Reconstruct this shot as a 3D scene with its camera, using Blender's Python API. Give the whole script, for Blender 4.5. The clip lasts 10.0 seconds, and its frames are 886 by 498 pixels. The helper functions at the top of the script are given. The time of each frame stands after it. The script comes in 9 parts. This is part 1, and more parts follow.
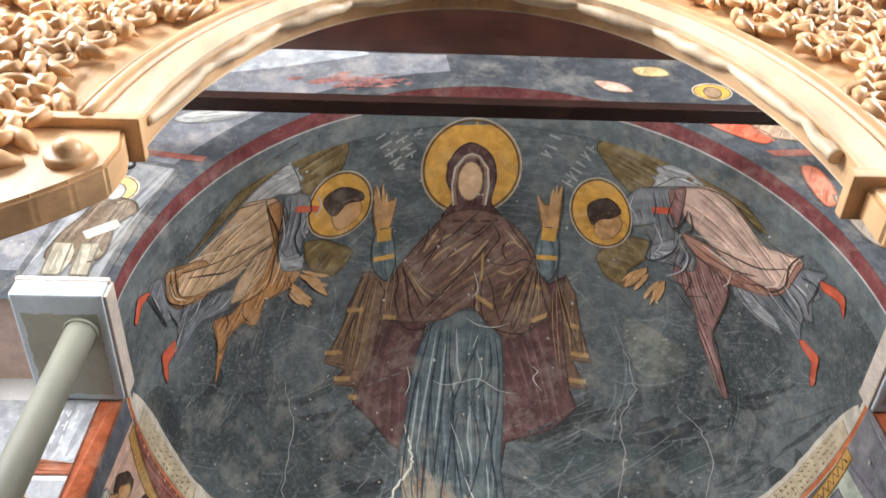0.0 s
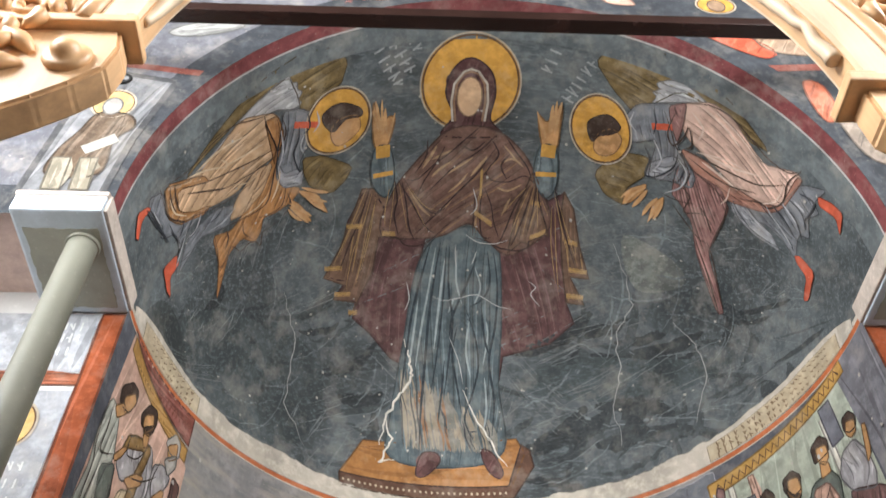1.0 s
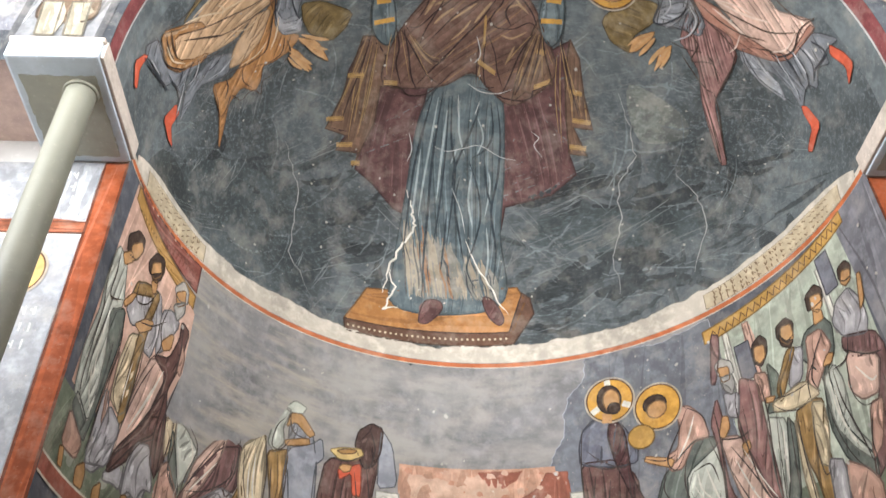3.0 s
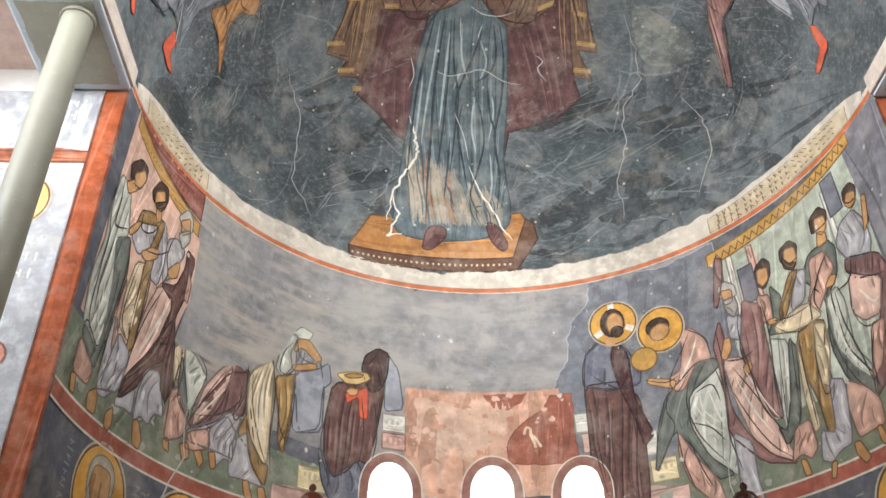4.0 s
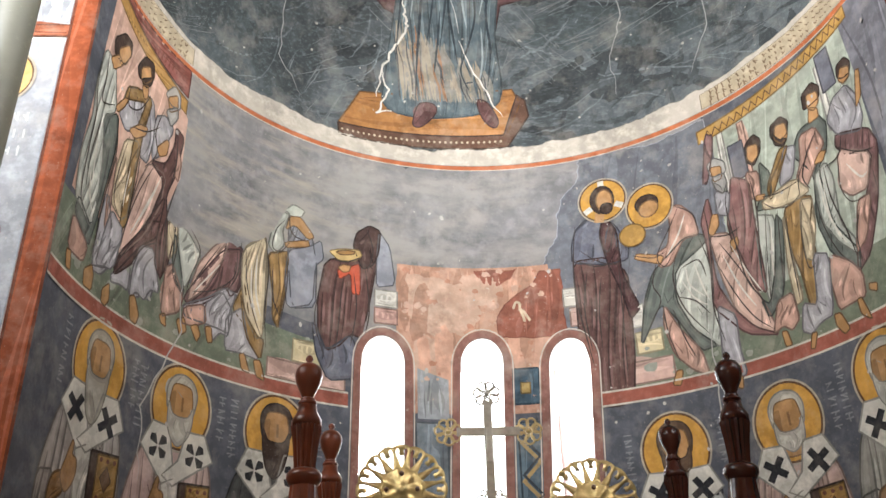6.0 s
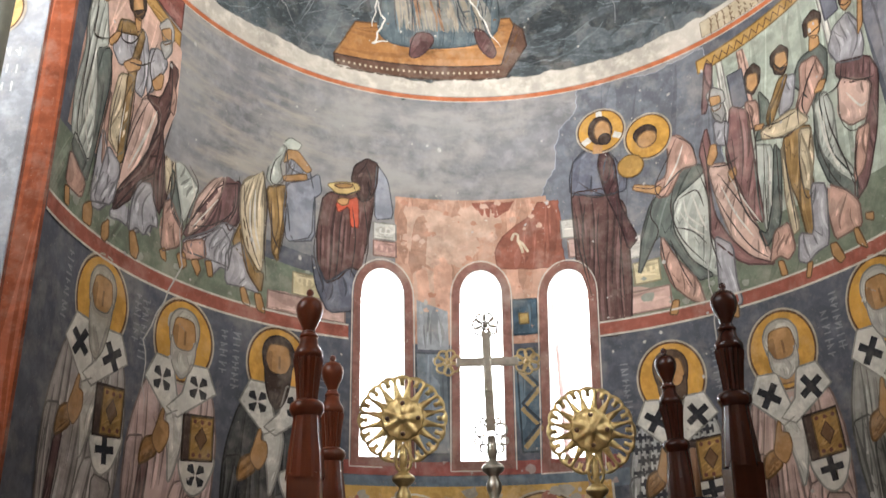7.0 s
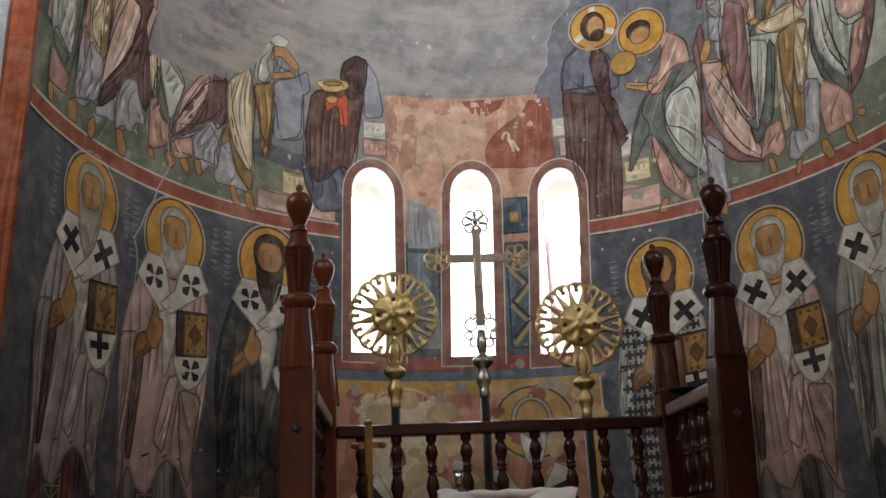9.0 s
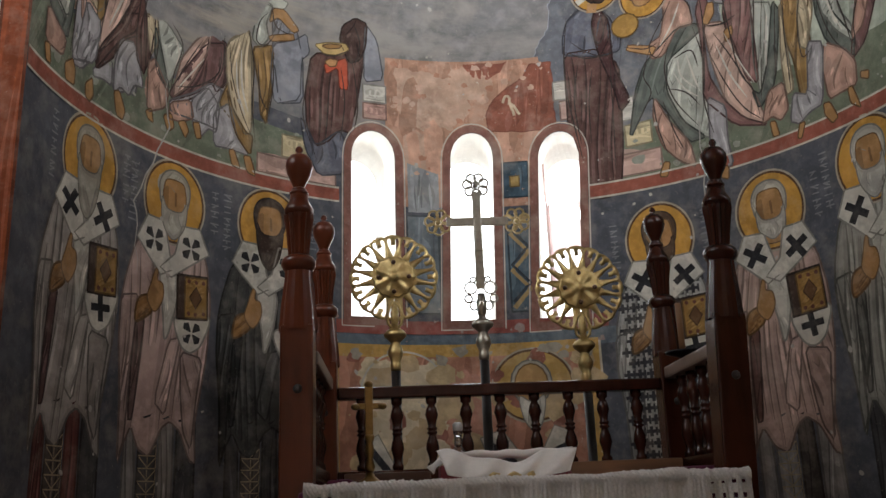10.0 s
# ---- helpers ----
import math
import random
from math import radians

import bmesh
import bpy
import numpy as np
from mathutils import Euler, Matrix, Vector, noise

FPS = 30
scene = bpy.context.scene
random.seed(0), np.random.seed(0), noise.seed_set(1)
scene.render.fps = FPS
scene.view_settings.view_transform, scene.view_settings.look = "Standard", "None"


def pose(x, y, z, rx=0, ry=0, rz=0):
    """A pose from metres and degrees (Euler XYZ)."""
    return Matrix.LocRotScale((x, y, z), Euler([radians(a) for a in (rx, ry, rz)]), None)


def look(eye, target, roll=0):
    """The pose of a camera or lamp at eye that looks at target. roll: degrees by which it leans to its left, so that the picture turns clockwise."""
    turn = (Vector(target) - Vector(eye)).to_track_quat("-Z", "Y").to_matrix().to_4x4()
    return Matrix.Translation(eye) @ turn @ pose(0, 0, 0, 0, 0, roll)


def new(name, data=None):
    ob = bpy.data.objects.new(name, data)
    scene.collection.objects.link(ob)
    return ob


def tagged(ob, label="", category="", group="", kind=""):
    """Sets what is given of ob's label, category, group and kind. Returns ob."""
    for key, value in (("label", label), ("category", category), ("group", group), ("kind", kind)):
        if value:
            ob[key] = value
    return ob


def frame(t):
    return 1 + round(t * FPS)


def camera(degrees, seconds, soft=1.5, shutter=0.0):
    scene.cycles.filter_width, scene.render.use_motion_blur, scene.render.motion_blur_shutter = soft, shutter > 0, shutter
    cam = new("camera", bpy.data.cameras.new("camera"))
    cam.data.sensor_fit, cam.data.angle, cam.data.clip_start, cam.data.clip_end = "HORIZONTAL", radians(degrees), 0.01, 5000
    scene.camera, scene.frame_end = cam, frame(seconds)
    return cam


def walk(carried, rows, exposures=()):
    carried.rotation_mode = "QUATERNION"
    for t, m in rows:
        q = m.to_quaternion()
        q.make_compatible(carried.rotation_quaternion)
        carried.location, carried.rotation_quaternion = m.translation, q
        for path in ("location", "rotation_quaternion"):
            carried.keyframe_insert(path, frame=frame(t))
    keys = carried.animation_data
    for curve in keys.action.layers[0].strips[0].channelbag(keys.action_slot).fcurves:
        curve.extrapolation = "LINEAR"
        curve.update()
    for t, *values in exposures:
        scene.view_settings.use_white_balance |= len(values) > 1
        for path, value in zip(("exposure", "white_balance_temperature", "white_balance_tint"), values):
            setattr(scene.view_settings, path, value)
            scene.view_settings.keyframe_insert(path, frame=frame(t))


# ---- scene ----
from mathutils.geometry import delaunay_2d_cdt

cam = camera(52.2, 10.0, soft=1.5, shutter=0.4)
# seconds, eye x, y, z, yaw, pitch, roll
ROWS = [
    (0, -0.426, -2.921, 1.117, -3.40, 54.98, -1.58),
    (0.5, -0.421, -2.915, 1.101, -3.29, 52.78, -1.50),
    (1, -0.424, -2.912, 1.088, -3.25, 49.96, -1.40),
    (1.5, -0.419, -2.903, 1.085, -2.82, 47.25, -0.92),
    (2, -0.411, -2.910, 1.081, -2.62, 44.97, -0.64),
    (2.5, -0.420, -2.907, 1.077, -2.72, 42.98, -0.72),
    (4, -0.419, -2.903, 1.066, -2.27, 36.09, -1.15),
    (4.5, -0.418, -2.909, 1.063, -2.04, 34.21, -0.98),
    (5, -0.411, -2.916, 1.057, -2.09, 31.88, -1.02),
    (5.5, -0.431, -2.904, 1.047, -2.64, 30.09, -1.32),
    (7, -0.435, -2.927, 1.053, -2.90, 24.02, -2.10),
    (7.5, -0.434, -2.919, 1.039, -2.78, 21.21, -2.35),
    (8, -0.431, -2.920, 1.035, -2.82, 19.66, -2.48),
    (8.5, -0.427, -2.919, 1.027, -2.93, 18.68, -2.39),
    (9, -0.429, -2.918, 1.019, -3.21, 18.02, -2.40),
    (9.5, -0.433, -2.916, 1.007, -3.26, 16.58, -2.51),
    (10, -0.429, -2.911, 1.003, -3.11, 15.96, -2.31),
]


def eye_pose(x, y, z, yaw, pitch, roll):
    return pose(x, y, z, 0, 0, yaw) @ pose(0, 0, 0, 90 + pitch) @ pose(0, 0, 0, 0, 0, roll)


EXPOSURES = [(0.0, -0.08), (1.0, 0.03), (2.5, 0.33), (4.5, 0.46), (5.5, 0.44), (7.5, 0.27), (9.0, -0.32), (10.0, -0.51)]
walk(cam, [(t, eye_pose(*r)) for t, *r in ROWS], EXPOSURES)

# ---- world and light ----
R = 1.70          # apse radius
SKY_GLOW = 6.0
SPRING = 4.12     # height where the half dome starts
CEIL = 6.16
pi, sin, cos = math.pi, math.sin, math.cos

world = bpy.data.worlds.new("world")
scene.world = world
world.use_nodes = True
wn = world.node_tree.nodes
sky = wn.new("ShaderNodeTexSky")
sky.sky_type = 'NISHITA'
sky.sun_disc = False
sky.sun_elevation, sky.sun_rotation = radians(42), radians(20)
wn["Background"].inputs[1].default_value = 0.12
world.node_tree.links.new(sky.outputs[0], wn["Background"].inputs[0])

sun_data = bpy.data.lights.new("sun", 'SUN')
sun_data.energy, sun_data.angle, sun_data.color = 3.0, radians(0.5), (1.0, 0.95, 0.88)
sun = new("sun", sun_data)
sun.matrix_world = look((2.5, 8, 8), (0, 0, 0))


def area_lamp(name, size_x, size_y, power, colour, m):
    d = bpy.data.lights.new(name, 'AREA')
    d.shape, d.size, d.size_y, d.energy, d.color = 'RECTANGLE', size_x, size_y, power, colour
    ob = new(name, d)
    ob.matrix_world = m
    return ob


# daylight standing in the openings of the nave, sanctuary and apse windows
DAY = (0.935, 0.965, 1.0)
area_lamp("nave_window_light", 1.6, 2.0, 570, DAY, look((-3.3, -4.2, 4.8), (0.3, -1.0, 4.3)))
area_lamp("nave_window_light", 1.6, 2.0, 520, DAY, look((3.3, -4.2, 4.8), (-0.3, -1.0, 4.3)))
area_lamp("sanctuary_window_light", 1.0, 1.2, 44, DAY, look((-2.98, -1.25, 3.9), (-2.2, 0.0, 3.4)))
area_lamp("sanctuary_window_light", 1.0, 1.2, 14, DAY, look((2.98, -1.25, 3.9), (-0.2, 1.4, 3.3)))
for th_deg in (-18.2, 0.0, 16.0):
    a = radians(th_deg)
    area_lamp("apse_window_light", 0.2, 0.9, 5, (0.93, 0.97, 1.0),
              look((sin(a) * (R + .3), cos(a) * (R + .3), 2.45), (0, 0, 2.0)))

# ---- materials ----
MATS = {}


def node_mat(name):
    m = bpy.data.materials.new(name)
    m.use_nodes = True
    return m, m.node_tree.nodes, m.node_tree.links, m.node_tree.nodes["Principled BSDF"]


def noise_node(n, l, where, scale, detail=4, rough=0.55, stretch=None):
    t = n.new("ShaderNodeTexNoise")
    t.inputs["Scale"].default_value, t.inputs["Detail"].default_value, t.inputs["Roughness"].default_value = scale, detail, rough
    if stretch:
        mp = n.new("ShaderNodeMapping")
        mp.inputs["Scale"].default_value = stretch
        l.new(where, mp.inputs["Vector"])
        where = mp.outputs[0]
    l.new(where, t.inputs["Vector"])
    return t.outputs["Fac"]


def ramp(n, l, fac, lo, hi):
    r = n.new("ShaderNodeMapRange")
    r.inputs["From Min"].default_value, r.inputs["From Max"].default_value = lo, hi
    l.new(fac, r.inputs["Value"])
    return r.outputs[0]


def mixed(n, l, fac, a, b, kind='MIX'):
    m = n.new("ShaderNodeMix")
    m.data_type, m.blend_type = 'RGBA', kind
    for sock, v in ((m.inputs[0], fac), (m.inputs[6], a), (m.inputs[7], b)):
        if isinstance(v, (int, float)):
            sock.default_value = v
        elif isinstance(v, tuple):
            sock.default_value = (*v[:3], 1)
        else:
            l.new(v, sock)
    return m.outputs[2]


def bumped(n, l, bsdf, height, strength, distance):
    b = n.new("ShaderNodeBump")
    b.inputs["Strength"].default_value, b.inputs["Distance"].default_value = strength, distance
    l.new(height, b.inputs["Height"])
    l.new(b.outputs[0], bsdf.inputs["Normal"])


def fresco(colour, wear=0.35, loss=(0.52, 0.46, 0.38), key=""):
    """Old lime fresco: mottled pigment, pale scratches, specks of lost paint."""
    k = ("fresco", tuple(round(c, 3) for c in colour), wear, key)
    if k in MATS:
        return MATS[k]
    m, n, l, b = node_mat("fresco_paint")
    pos = n.new("ShaderNodeNewGeometry").outputs["Position"]
    big = noise_node(n, l, pos, 3.1, 5, 0.6)
    mid = noise_node(n, l, pos, 14.0, 6, 0.65)
    fine = noise_node(n, l, pos, 90.0, 3, 0.6)
    streak = noise_node(n, l, pos, 11.0, 6, 0.7, (1.0, 1.0, 0.6))
    dark = tuple(c * 0.62 for c in colour)
    light = tuple(min(1, c * 1.32 + 0.012) for c in colour)
    c = mixed(n, l, ramp(n, l, big, 0.32, 0.68), dark, colour)
    c = mixed(n, l, ramp(n, l, mid, 0.45, 0.75), c, light)
    c = mixed(n, l, ramp(n, l, streak, 0.58, 0.86), c, mixed(n, l, 0.25, colour, loss))
    c = mixed(n, l, ramp(n, l, fine, 0.66, 0.74), c, mixed(n, l, 0.5 * wear + .1, colour, loss))
    if key == "dome":       # dark washes, and criss-cross pale scratches
        wash = noise_node(n, l, pos, 1.7, 5, 0.58)
        c = mixed(n, l, ramp(n, l, wash, 0.46, 0.60), c, tuple(x * 0.48 for x in colour))
        for rot in (0.7, -0.5):
            mp = n.new("ShaderNodeMapping")
            mp.inputs["Rotation"].default_value, mp.inputs["Scale"].default_value = (rot, rot, rot), (3.0, 22.0, 22.0)
            l.new(pos, mp.inputs["Vector"])
            h = noise_node(n, l, mp.outputs[0], 2.2, 4, 0.7)
            c = mixed(n, l, ramp(n, l, h, 0.54, 0.80), c, tuple(min(1, x * 1.75) for x in colour))
    if key == "cloudy":     # uneven repairs with horizontal trowel streaks
        st = noise_node(n, l, pos, 2.2, 6, 0.62, (1.0, 1.0, 3.2))
        c = mixed(n, l, ramp(n, l, st, 0.44, 0.66), c, (0.28, 0.262, 0.24))
        c = mixed(n, l, ramp(n, l, noise_node(n, l, pos, 1.4, 5, 0.6, (1, 1, 2)), 0.55, 0.72), c, (0.15, 0.149, 0.152))
        mp = n.new("ShaderNodeMapping")      # broad tan smears from the repair, on one side
        mp.inputs["Rotation"].default_value, mp.inputs["Scale"].default_value = (0, -.32, 0), (1.3, 1.3, 7.5)
        l.new(pos, mp.inputs["Vector"])
        smear = ramp(n, l, noise_node(n, l, mp.outputs[0], 1.6, 9, 0.66), 0.50, 0.68)
        sep = n.new("ShaderNodeSeparateXYZ")
        l.new(pos, sep.inputs[0])
        both = n.new("ShaderNodeMath")
        both.operation = 'MULTIPLY'
        l.new(smear, both.inputs[0])
        l.new(ramp(n, l, sep.outputs[0], -0.15, -1.0), both.inputs[1])
        c = mixed(n, l, both.outputs[0], c, (0.32, 0.285, 0.235))
    fade = ramp(n, l, noise_node(n, l, pos, 5.5, 6, 0.68), 0.50, 0.78)
    c = mixed(n, l, fade, c, mixed(n, l, 0.18 + 0.25 * wear, colour, loss))
    spots = ramp(n, l, noise_node(n, l, pos, 26.0, 8, 0.72), 0.72 - 0.09 * wear, 0.76 - 0.09 * wear)
    c = mixed(n, l, spots, c, mixed(n, l, 0.3 + 0.5 * wear, colour, loss))
    l.new(c, b.inputs["Base Color"])
    b.inputs["Roughness"].default_value = 0.82
    b.inputs["Specular IOR Level"].default_value = 0.25
    bumped(n, l, b, mid, 0.25, 0.01)
    MATS[k] = m
    return m


def plain(name, colour, rough=0.6, metal=0.0, var=0.25, scale=20.0, bump=0.1):
    k = (name, colour, rough, metal)
    if k in MATS:
        return MATS[k]
    m, n, l, b = node_mat(name)
    pos = n.new("ShaderNodeNewGeometry").outputs["Position"]
    a = noise_node(n, l, pos, scale, 5, 0.6)
    g = noise_node(n, l, pos, scale * 6, 3, 0.6)
    c = mixed(n, l, ramp(n, l, a, 0.3, 0.7), tuple(x * (1 - var) for x in colour), colour)
    c = mixed(n, l, ramp(n, l, g, 0.6, 0.8), c, tuple(min(1, x * (1 + var)) for x in colour))
    l.new(c, b.inputs["Base Color"])
    rr = n.new("ShaderNodeMapRange")
    rr.inputs["To Min"].default_value, rr.inputs["To Max"].default_value = max(0.05, rough - .12), min(1, rough + .12)
    l.new(a, rr.inputs["Value"])
    l.new(rr.outputs[0], b.inputs["Roughness"])
    b.inputs["Metallic"].default_value = metal
    bumped(n, l, b, g, bump, 0.004)
    MATS[k] = m
    return m


def wood(name, colour, rough=0.4, stretch=(30, 30, 3), spec=0.5):
    k = (name, colour, rough, stretch)
    if k in MATS:
        return MATS[k]
    m, n, l, b = node_mat(name)
    pos = n.new("ShaderNodeNewGeometry").outputs["Position"]
    grain = noise_node(n, l, pos, 1.0, 6, 0.65, stretch)
    big = noise_node(n, l, pos, 4.0, 3, 0.5)
    c = mixed(n, l, ramp(n, l, grain, 0.3, 0.7), tuple(x * 0.5 for x in colour), colour)
    c = mixed(n, l, ramp(n, l, big, 0.35, 0.75), c, tuple(min(1, x * 1.35) for x in colour))
    l.new(c, b.inputs["Base Color"])
    b.inputs["Roughness"].default_value = rough
    b.inputs["Specular IOR Level"].default_value = spec
    bumped(n, l, b, grain, 0.2, 0.003)
    MATS[k] = m
    return m


GROUND = (0.092, 0.105, 0.108)       # grey-blue fresco ground
M_GROUND = fresco(GROUND, 0.15, key="dome")
M_PLASTER = plain("lime_plaster", (0.55, 0.53, 0.50), 0.9, 0, 0.2, 6.0, 0.3)
M_NAVE = plain("nave_plaster", (0.62, 0.61, 0.58), 0.9, 0, 0.2, 5.0, 0.3)
M_STONE = plain("stone_floor", (0.11, 0.10, 0.09), 0.7, 0, 0.3, 4.0, 0.3)
M_DARKWOOD = wood("dark_ceiling_wood", (0.045, 0.016, 0.010), 0.35, (3, 40, 40))
M_BEAM = wood("dark_beam_wood", (0.020, 0.010, 0.008), 0.25, (3, 40, 40))
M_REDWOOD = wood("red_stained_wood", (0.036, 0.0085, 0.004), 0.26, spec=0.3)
# lighter, redder copy: the light on the left posts put into the stain
M_LITPOST = wood("lit_red_wood", (0.105, 0.024, 0.009), 0.28, spec=0.32)
# worn side rails; their backlit highlight is put into the lighter colour
M_PALERAIL = wood("worn_backlit_wood", (0.15, 0.105, 0.09), 0.34, (30, 3, 30), 0.5)
M_LIMEWOOD = wood("carved_limewood", (0.64, 0.385, 0.195), 0.45)
M_BLEACHED = wood("bleached_limewood", (0.74, 0.56, 0.38), .5)
M_BRASS = plain("old_brass", (0.60, 0.46, 0.22), 0.34, 1.0, 0.3, 40, 0.15)


# ---- builders ----
def part(name, bm, material, parent=None, label=""):
    me = bpy.data.meshes.new(name)
    bm.to_mesh(me)
    bm.free()
    for m in (material if isinstance(material, (list, tuple)) else [material]):
        me.materials.append(m)
    ob = new(name, me)
    if parent is not None:
        ob.parent = parent
    if label:
        ob["label"] = label
    return ob


def base(name, x=0, y=0, z=0):
    ob = new(name)
    ob.matrix_world = pose(x, y, z)
    ob.empty_display_size = 0.1
    return ob


def box(bm, x0, x1, y0, y1, z0, z1, bevel=0.0):
    r = bmesh.ops.create_cube(bm, size=1, matrix=Matrix.Translation(((x0 + x1) / 2, (y0 + y1) / 2, (z0 + z1) / 2))
                              @ Matrix.Diagonal((x1 - x0, y1 - y0, z1 - z0, 1)))
    if bevel:
        es = list({e for v in r["verts"] for e in v.link_edges})
        bmesh.ops.bevel(bm, geom=es, offset=bevel, segments=2, affect='EDGES', profile=0.6)
    return bm


def boxed(x0, x1, y0, y1, z0, z1, bevel=0.0):
    return box(bmesh.new(), x0, x1, y0, y1, z0, z1, bevel)


def lathe(bm, prof, cx=0, cy=0, seg=16, m=None):
    """Turned shape from (radius, z) pairs."""
    rings = []
    for r, z in prof:
        ring = []
        for i in range(seg):
            p = Vector((cx + r * cos(2 * pi * i / seg), cy + r * sin(2 * pi * i / seg), z))
            ring.append(bm.verts.new(m @ p if m else p))
        rings.append(ring)
    for a, b in zip(rings, rings[1:]):
        for i in range(seg):
            f = bm.faces.new((a[i], a[(i + 1) % seg], b[(i + 1) % seg], b[i]))
            f.smooth = True
    bm.faces.new(rings[0][::-1])
    bm.faces.new(rings[-1])
    return bm


def tube(bm, pts, radius, seg=8, taper=None):
    """A round bar along points; taper gives a factor at each point."""
    pts = [Vector(p) for p in pts]
    rings = []
    for i, p in enumerate(pts):
        d = (pts[min(i + 1, len(pts) - 1)] - pts[max(i - 1, 0)]).normalized()
        s = d.cross(Vector((0, 1, 0.13))).normalized()
        t = d.cross(s)
        r = radius * (taper[i] if taper else 1)
        rings.append([bm.verts.new(p + r * (cos(2 * pi * k / seg) * s + sin(2 * pi * k / seg) * t)) for k in range(seg)])
    for a, b in zip(rings, rings[1:]):
        for k in range(seg):
            bm.faces.new((a[k], a[(k + 1) % seg], b[(k + 1) % seg], b[k])).smooth = True
    bm.faces.new(rings[0][::-1])
    bm.faces.new(rings[-1])
    return bm


# surfaces that carry paint: (u, v, proud) to a place
SKIN_DEPTH = 0.6     # how proud the paint layers lie


def on_apse(u, z, off=0.0):
    off = off * SKIN_DEPTH if off > 0 else off
    return Vector(((R - off) * sin(u / R), (R - off) * cos(u / R), z))


def on_dome(u, v, off=0.0):
    off = off * SKIN_DEPTH if off > 0 else off
    b, a, r = u / R, v / R, R - off
    if a > pi / 2:      # the short barrel in front of the half dome
        s = v - R * pi / 2
        return Vector((r * sin(b), -s, SPRING + r * cos(b)))
    return Vector((r * sin(b), r * cos(b) * cos(a), SPRING + r * cos(b) * sin(a)))


def smooth_loop(pts, n=4):
    """Closed Catmull-Rom outline."""
    out, k = [], len(pts)
    for i in range(k):
        p0, p1, p2, p3 = (Vector(pts[(i + j) % k]) for j in (-1, 0, 1, 2))
        for s in range(n):
            t = s / n
            out.append(0.5 * ((2 * p1) + (p2 - p0) * t + (2 * p0 - 5 * p1 + 4 * p2 - p3) * t * t + (3 * p1 - p0 - 3 * p2 + p3) * t ** 3))
    return out


def inside(loop, p):
    c = False
    for i in range(len(loop)):
        a, b = loop[i], loop[i - 1]
        if (a[1] > p[1]) != (b[1] > p[1]) and p[0] < (b[0] - a[0]) * (p[1] - a[1]) / (b[1] - a[1]) + a[0]:
            c = not c
    return c


def sheet(bm, surf, loops, off, step=0.12, mat=0):
    """A thin sheet on a surface inside the first loop, with the other loops cut out."""
    verts, edges, faces = [], [], []
    for lp in loops:
        lp = dense(lp, step)
        i0 = len(verts)
        verts += [Vector((p[0], p[1])) for p in lp]
        edges += [(i0 + i, i0 + (i + 1) % len(lp)) for i in range(len(lp))]
        if not faces:
            faces.append(list(range(i0, len(verts))))
    us, vs = [p[0] for p in loops[0]], [p[1] for p in loops[0]]
    nu, nv = int((max(us) - min(us)) / step), int((max(vs) - min(vs)) / step)
    for i in range(1, nu + 1):
        for j in range(1, nv + 1):
            verts.append(Vector((min(us) + (max(us) - min(us)) * i / (nu + 1), min(vs) + (max(vs) - min(vs)) * j / (nv + 1))))
    v2, e2, f2, ov, oe, of = delaunay_2d_cdt(verts, edges, faces, 1, 1e-5)
    made = {}
    for f, src in zip(f2, of):
        mid = (sum(v2[i][0] for i in f) / len(f), sum(v2[i][1] for i in f) / len(f))
        if any(inside(hole, mid) for hole in loops[1:]):
            continue
        vv = []
        for i in f:
            if i not in made:
                made[i] = bm.verts.new(surf(v2[i][0], v2[i][1], off))
            vv.append(made[i])
        try:
            fc = bm.faces.new(vv)
        except ValueError:
            continue
        fc.material_index = mat
        fc.smooth = True
    return bm


def ellipse(u, v, a, b, n=28, turn=0.0):
    c, s = cos(turn), sin(turn)
    return [(u + c * a * cos(2 * pi * i / n) - s * b * sin(2 * pi * i / n), v + s * a * cos(2 * pi * i / n) + c * b * sin(2 * pi * i / n)) for i in range(n)]


# ---- structure ----
WINDOWS = ((-0.548, 0.120, 1.95, 2.97), (-0.004, 0.116, 1.935, 2.985), (0.468, 0.110, 1.91, 2.955))
HALF = R * pi / 2


def lean(z):
    """The front of the arch: it leans forward towards the crown."""
    return -0.52 - 0.14 * max(0, z - SPRING)


def dense(loop, step):
    out = []
    for i, p in enumerate(loop):
        q = loop[(i + 1) % len(loop)]
        k = max(1, int(math.dist(p, q) / step))
        out += [(p[0] + (q[0] - p[0]) * j / k, p[1] + (q[1] - p[1]) * j / k) for j in range(k)]
    return out


def window_loop(u, w, z0, z1, grow=0.0, shut=1.0):
    w = w * shut + grow
    top = [(u + w * cos(t), z1 + grow - w * 1.25 + w * 1.25 * sin(t)) for t in [pi * i / 14 for i in range(15)]]
    slant = .035 + .045 * u         # the jambs are not plumb
    return [(p[0] + slant * (p[1] - z1 + .2), p[1]) for p in [(u + w, z0 - grow)] + top + [(u - w, z0 - grow)]]


def rect(u0, u1, v0, v1):
    return [(u0, v0), (u1, v0), (u1, v1), (u0, v1)]


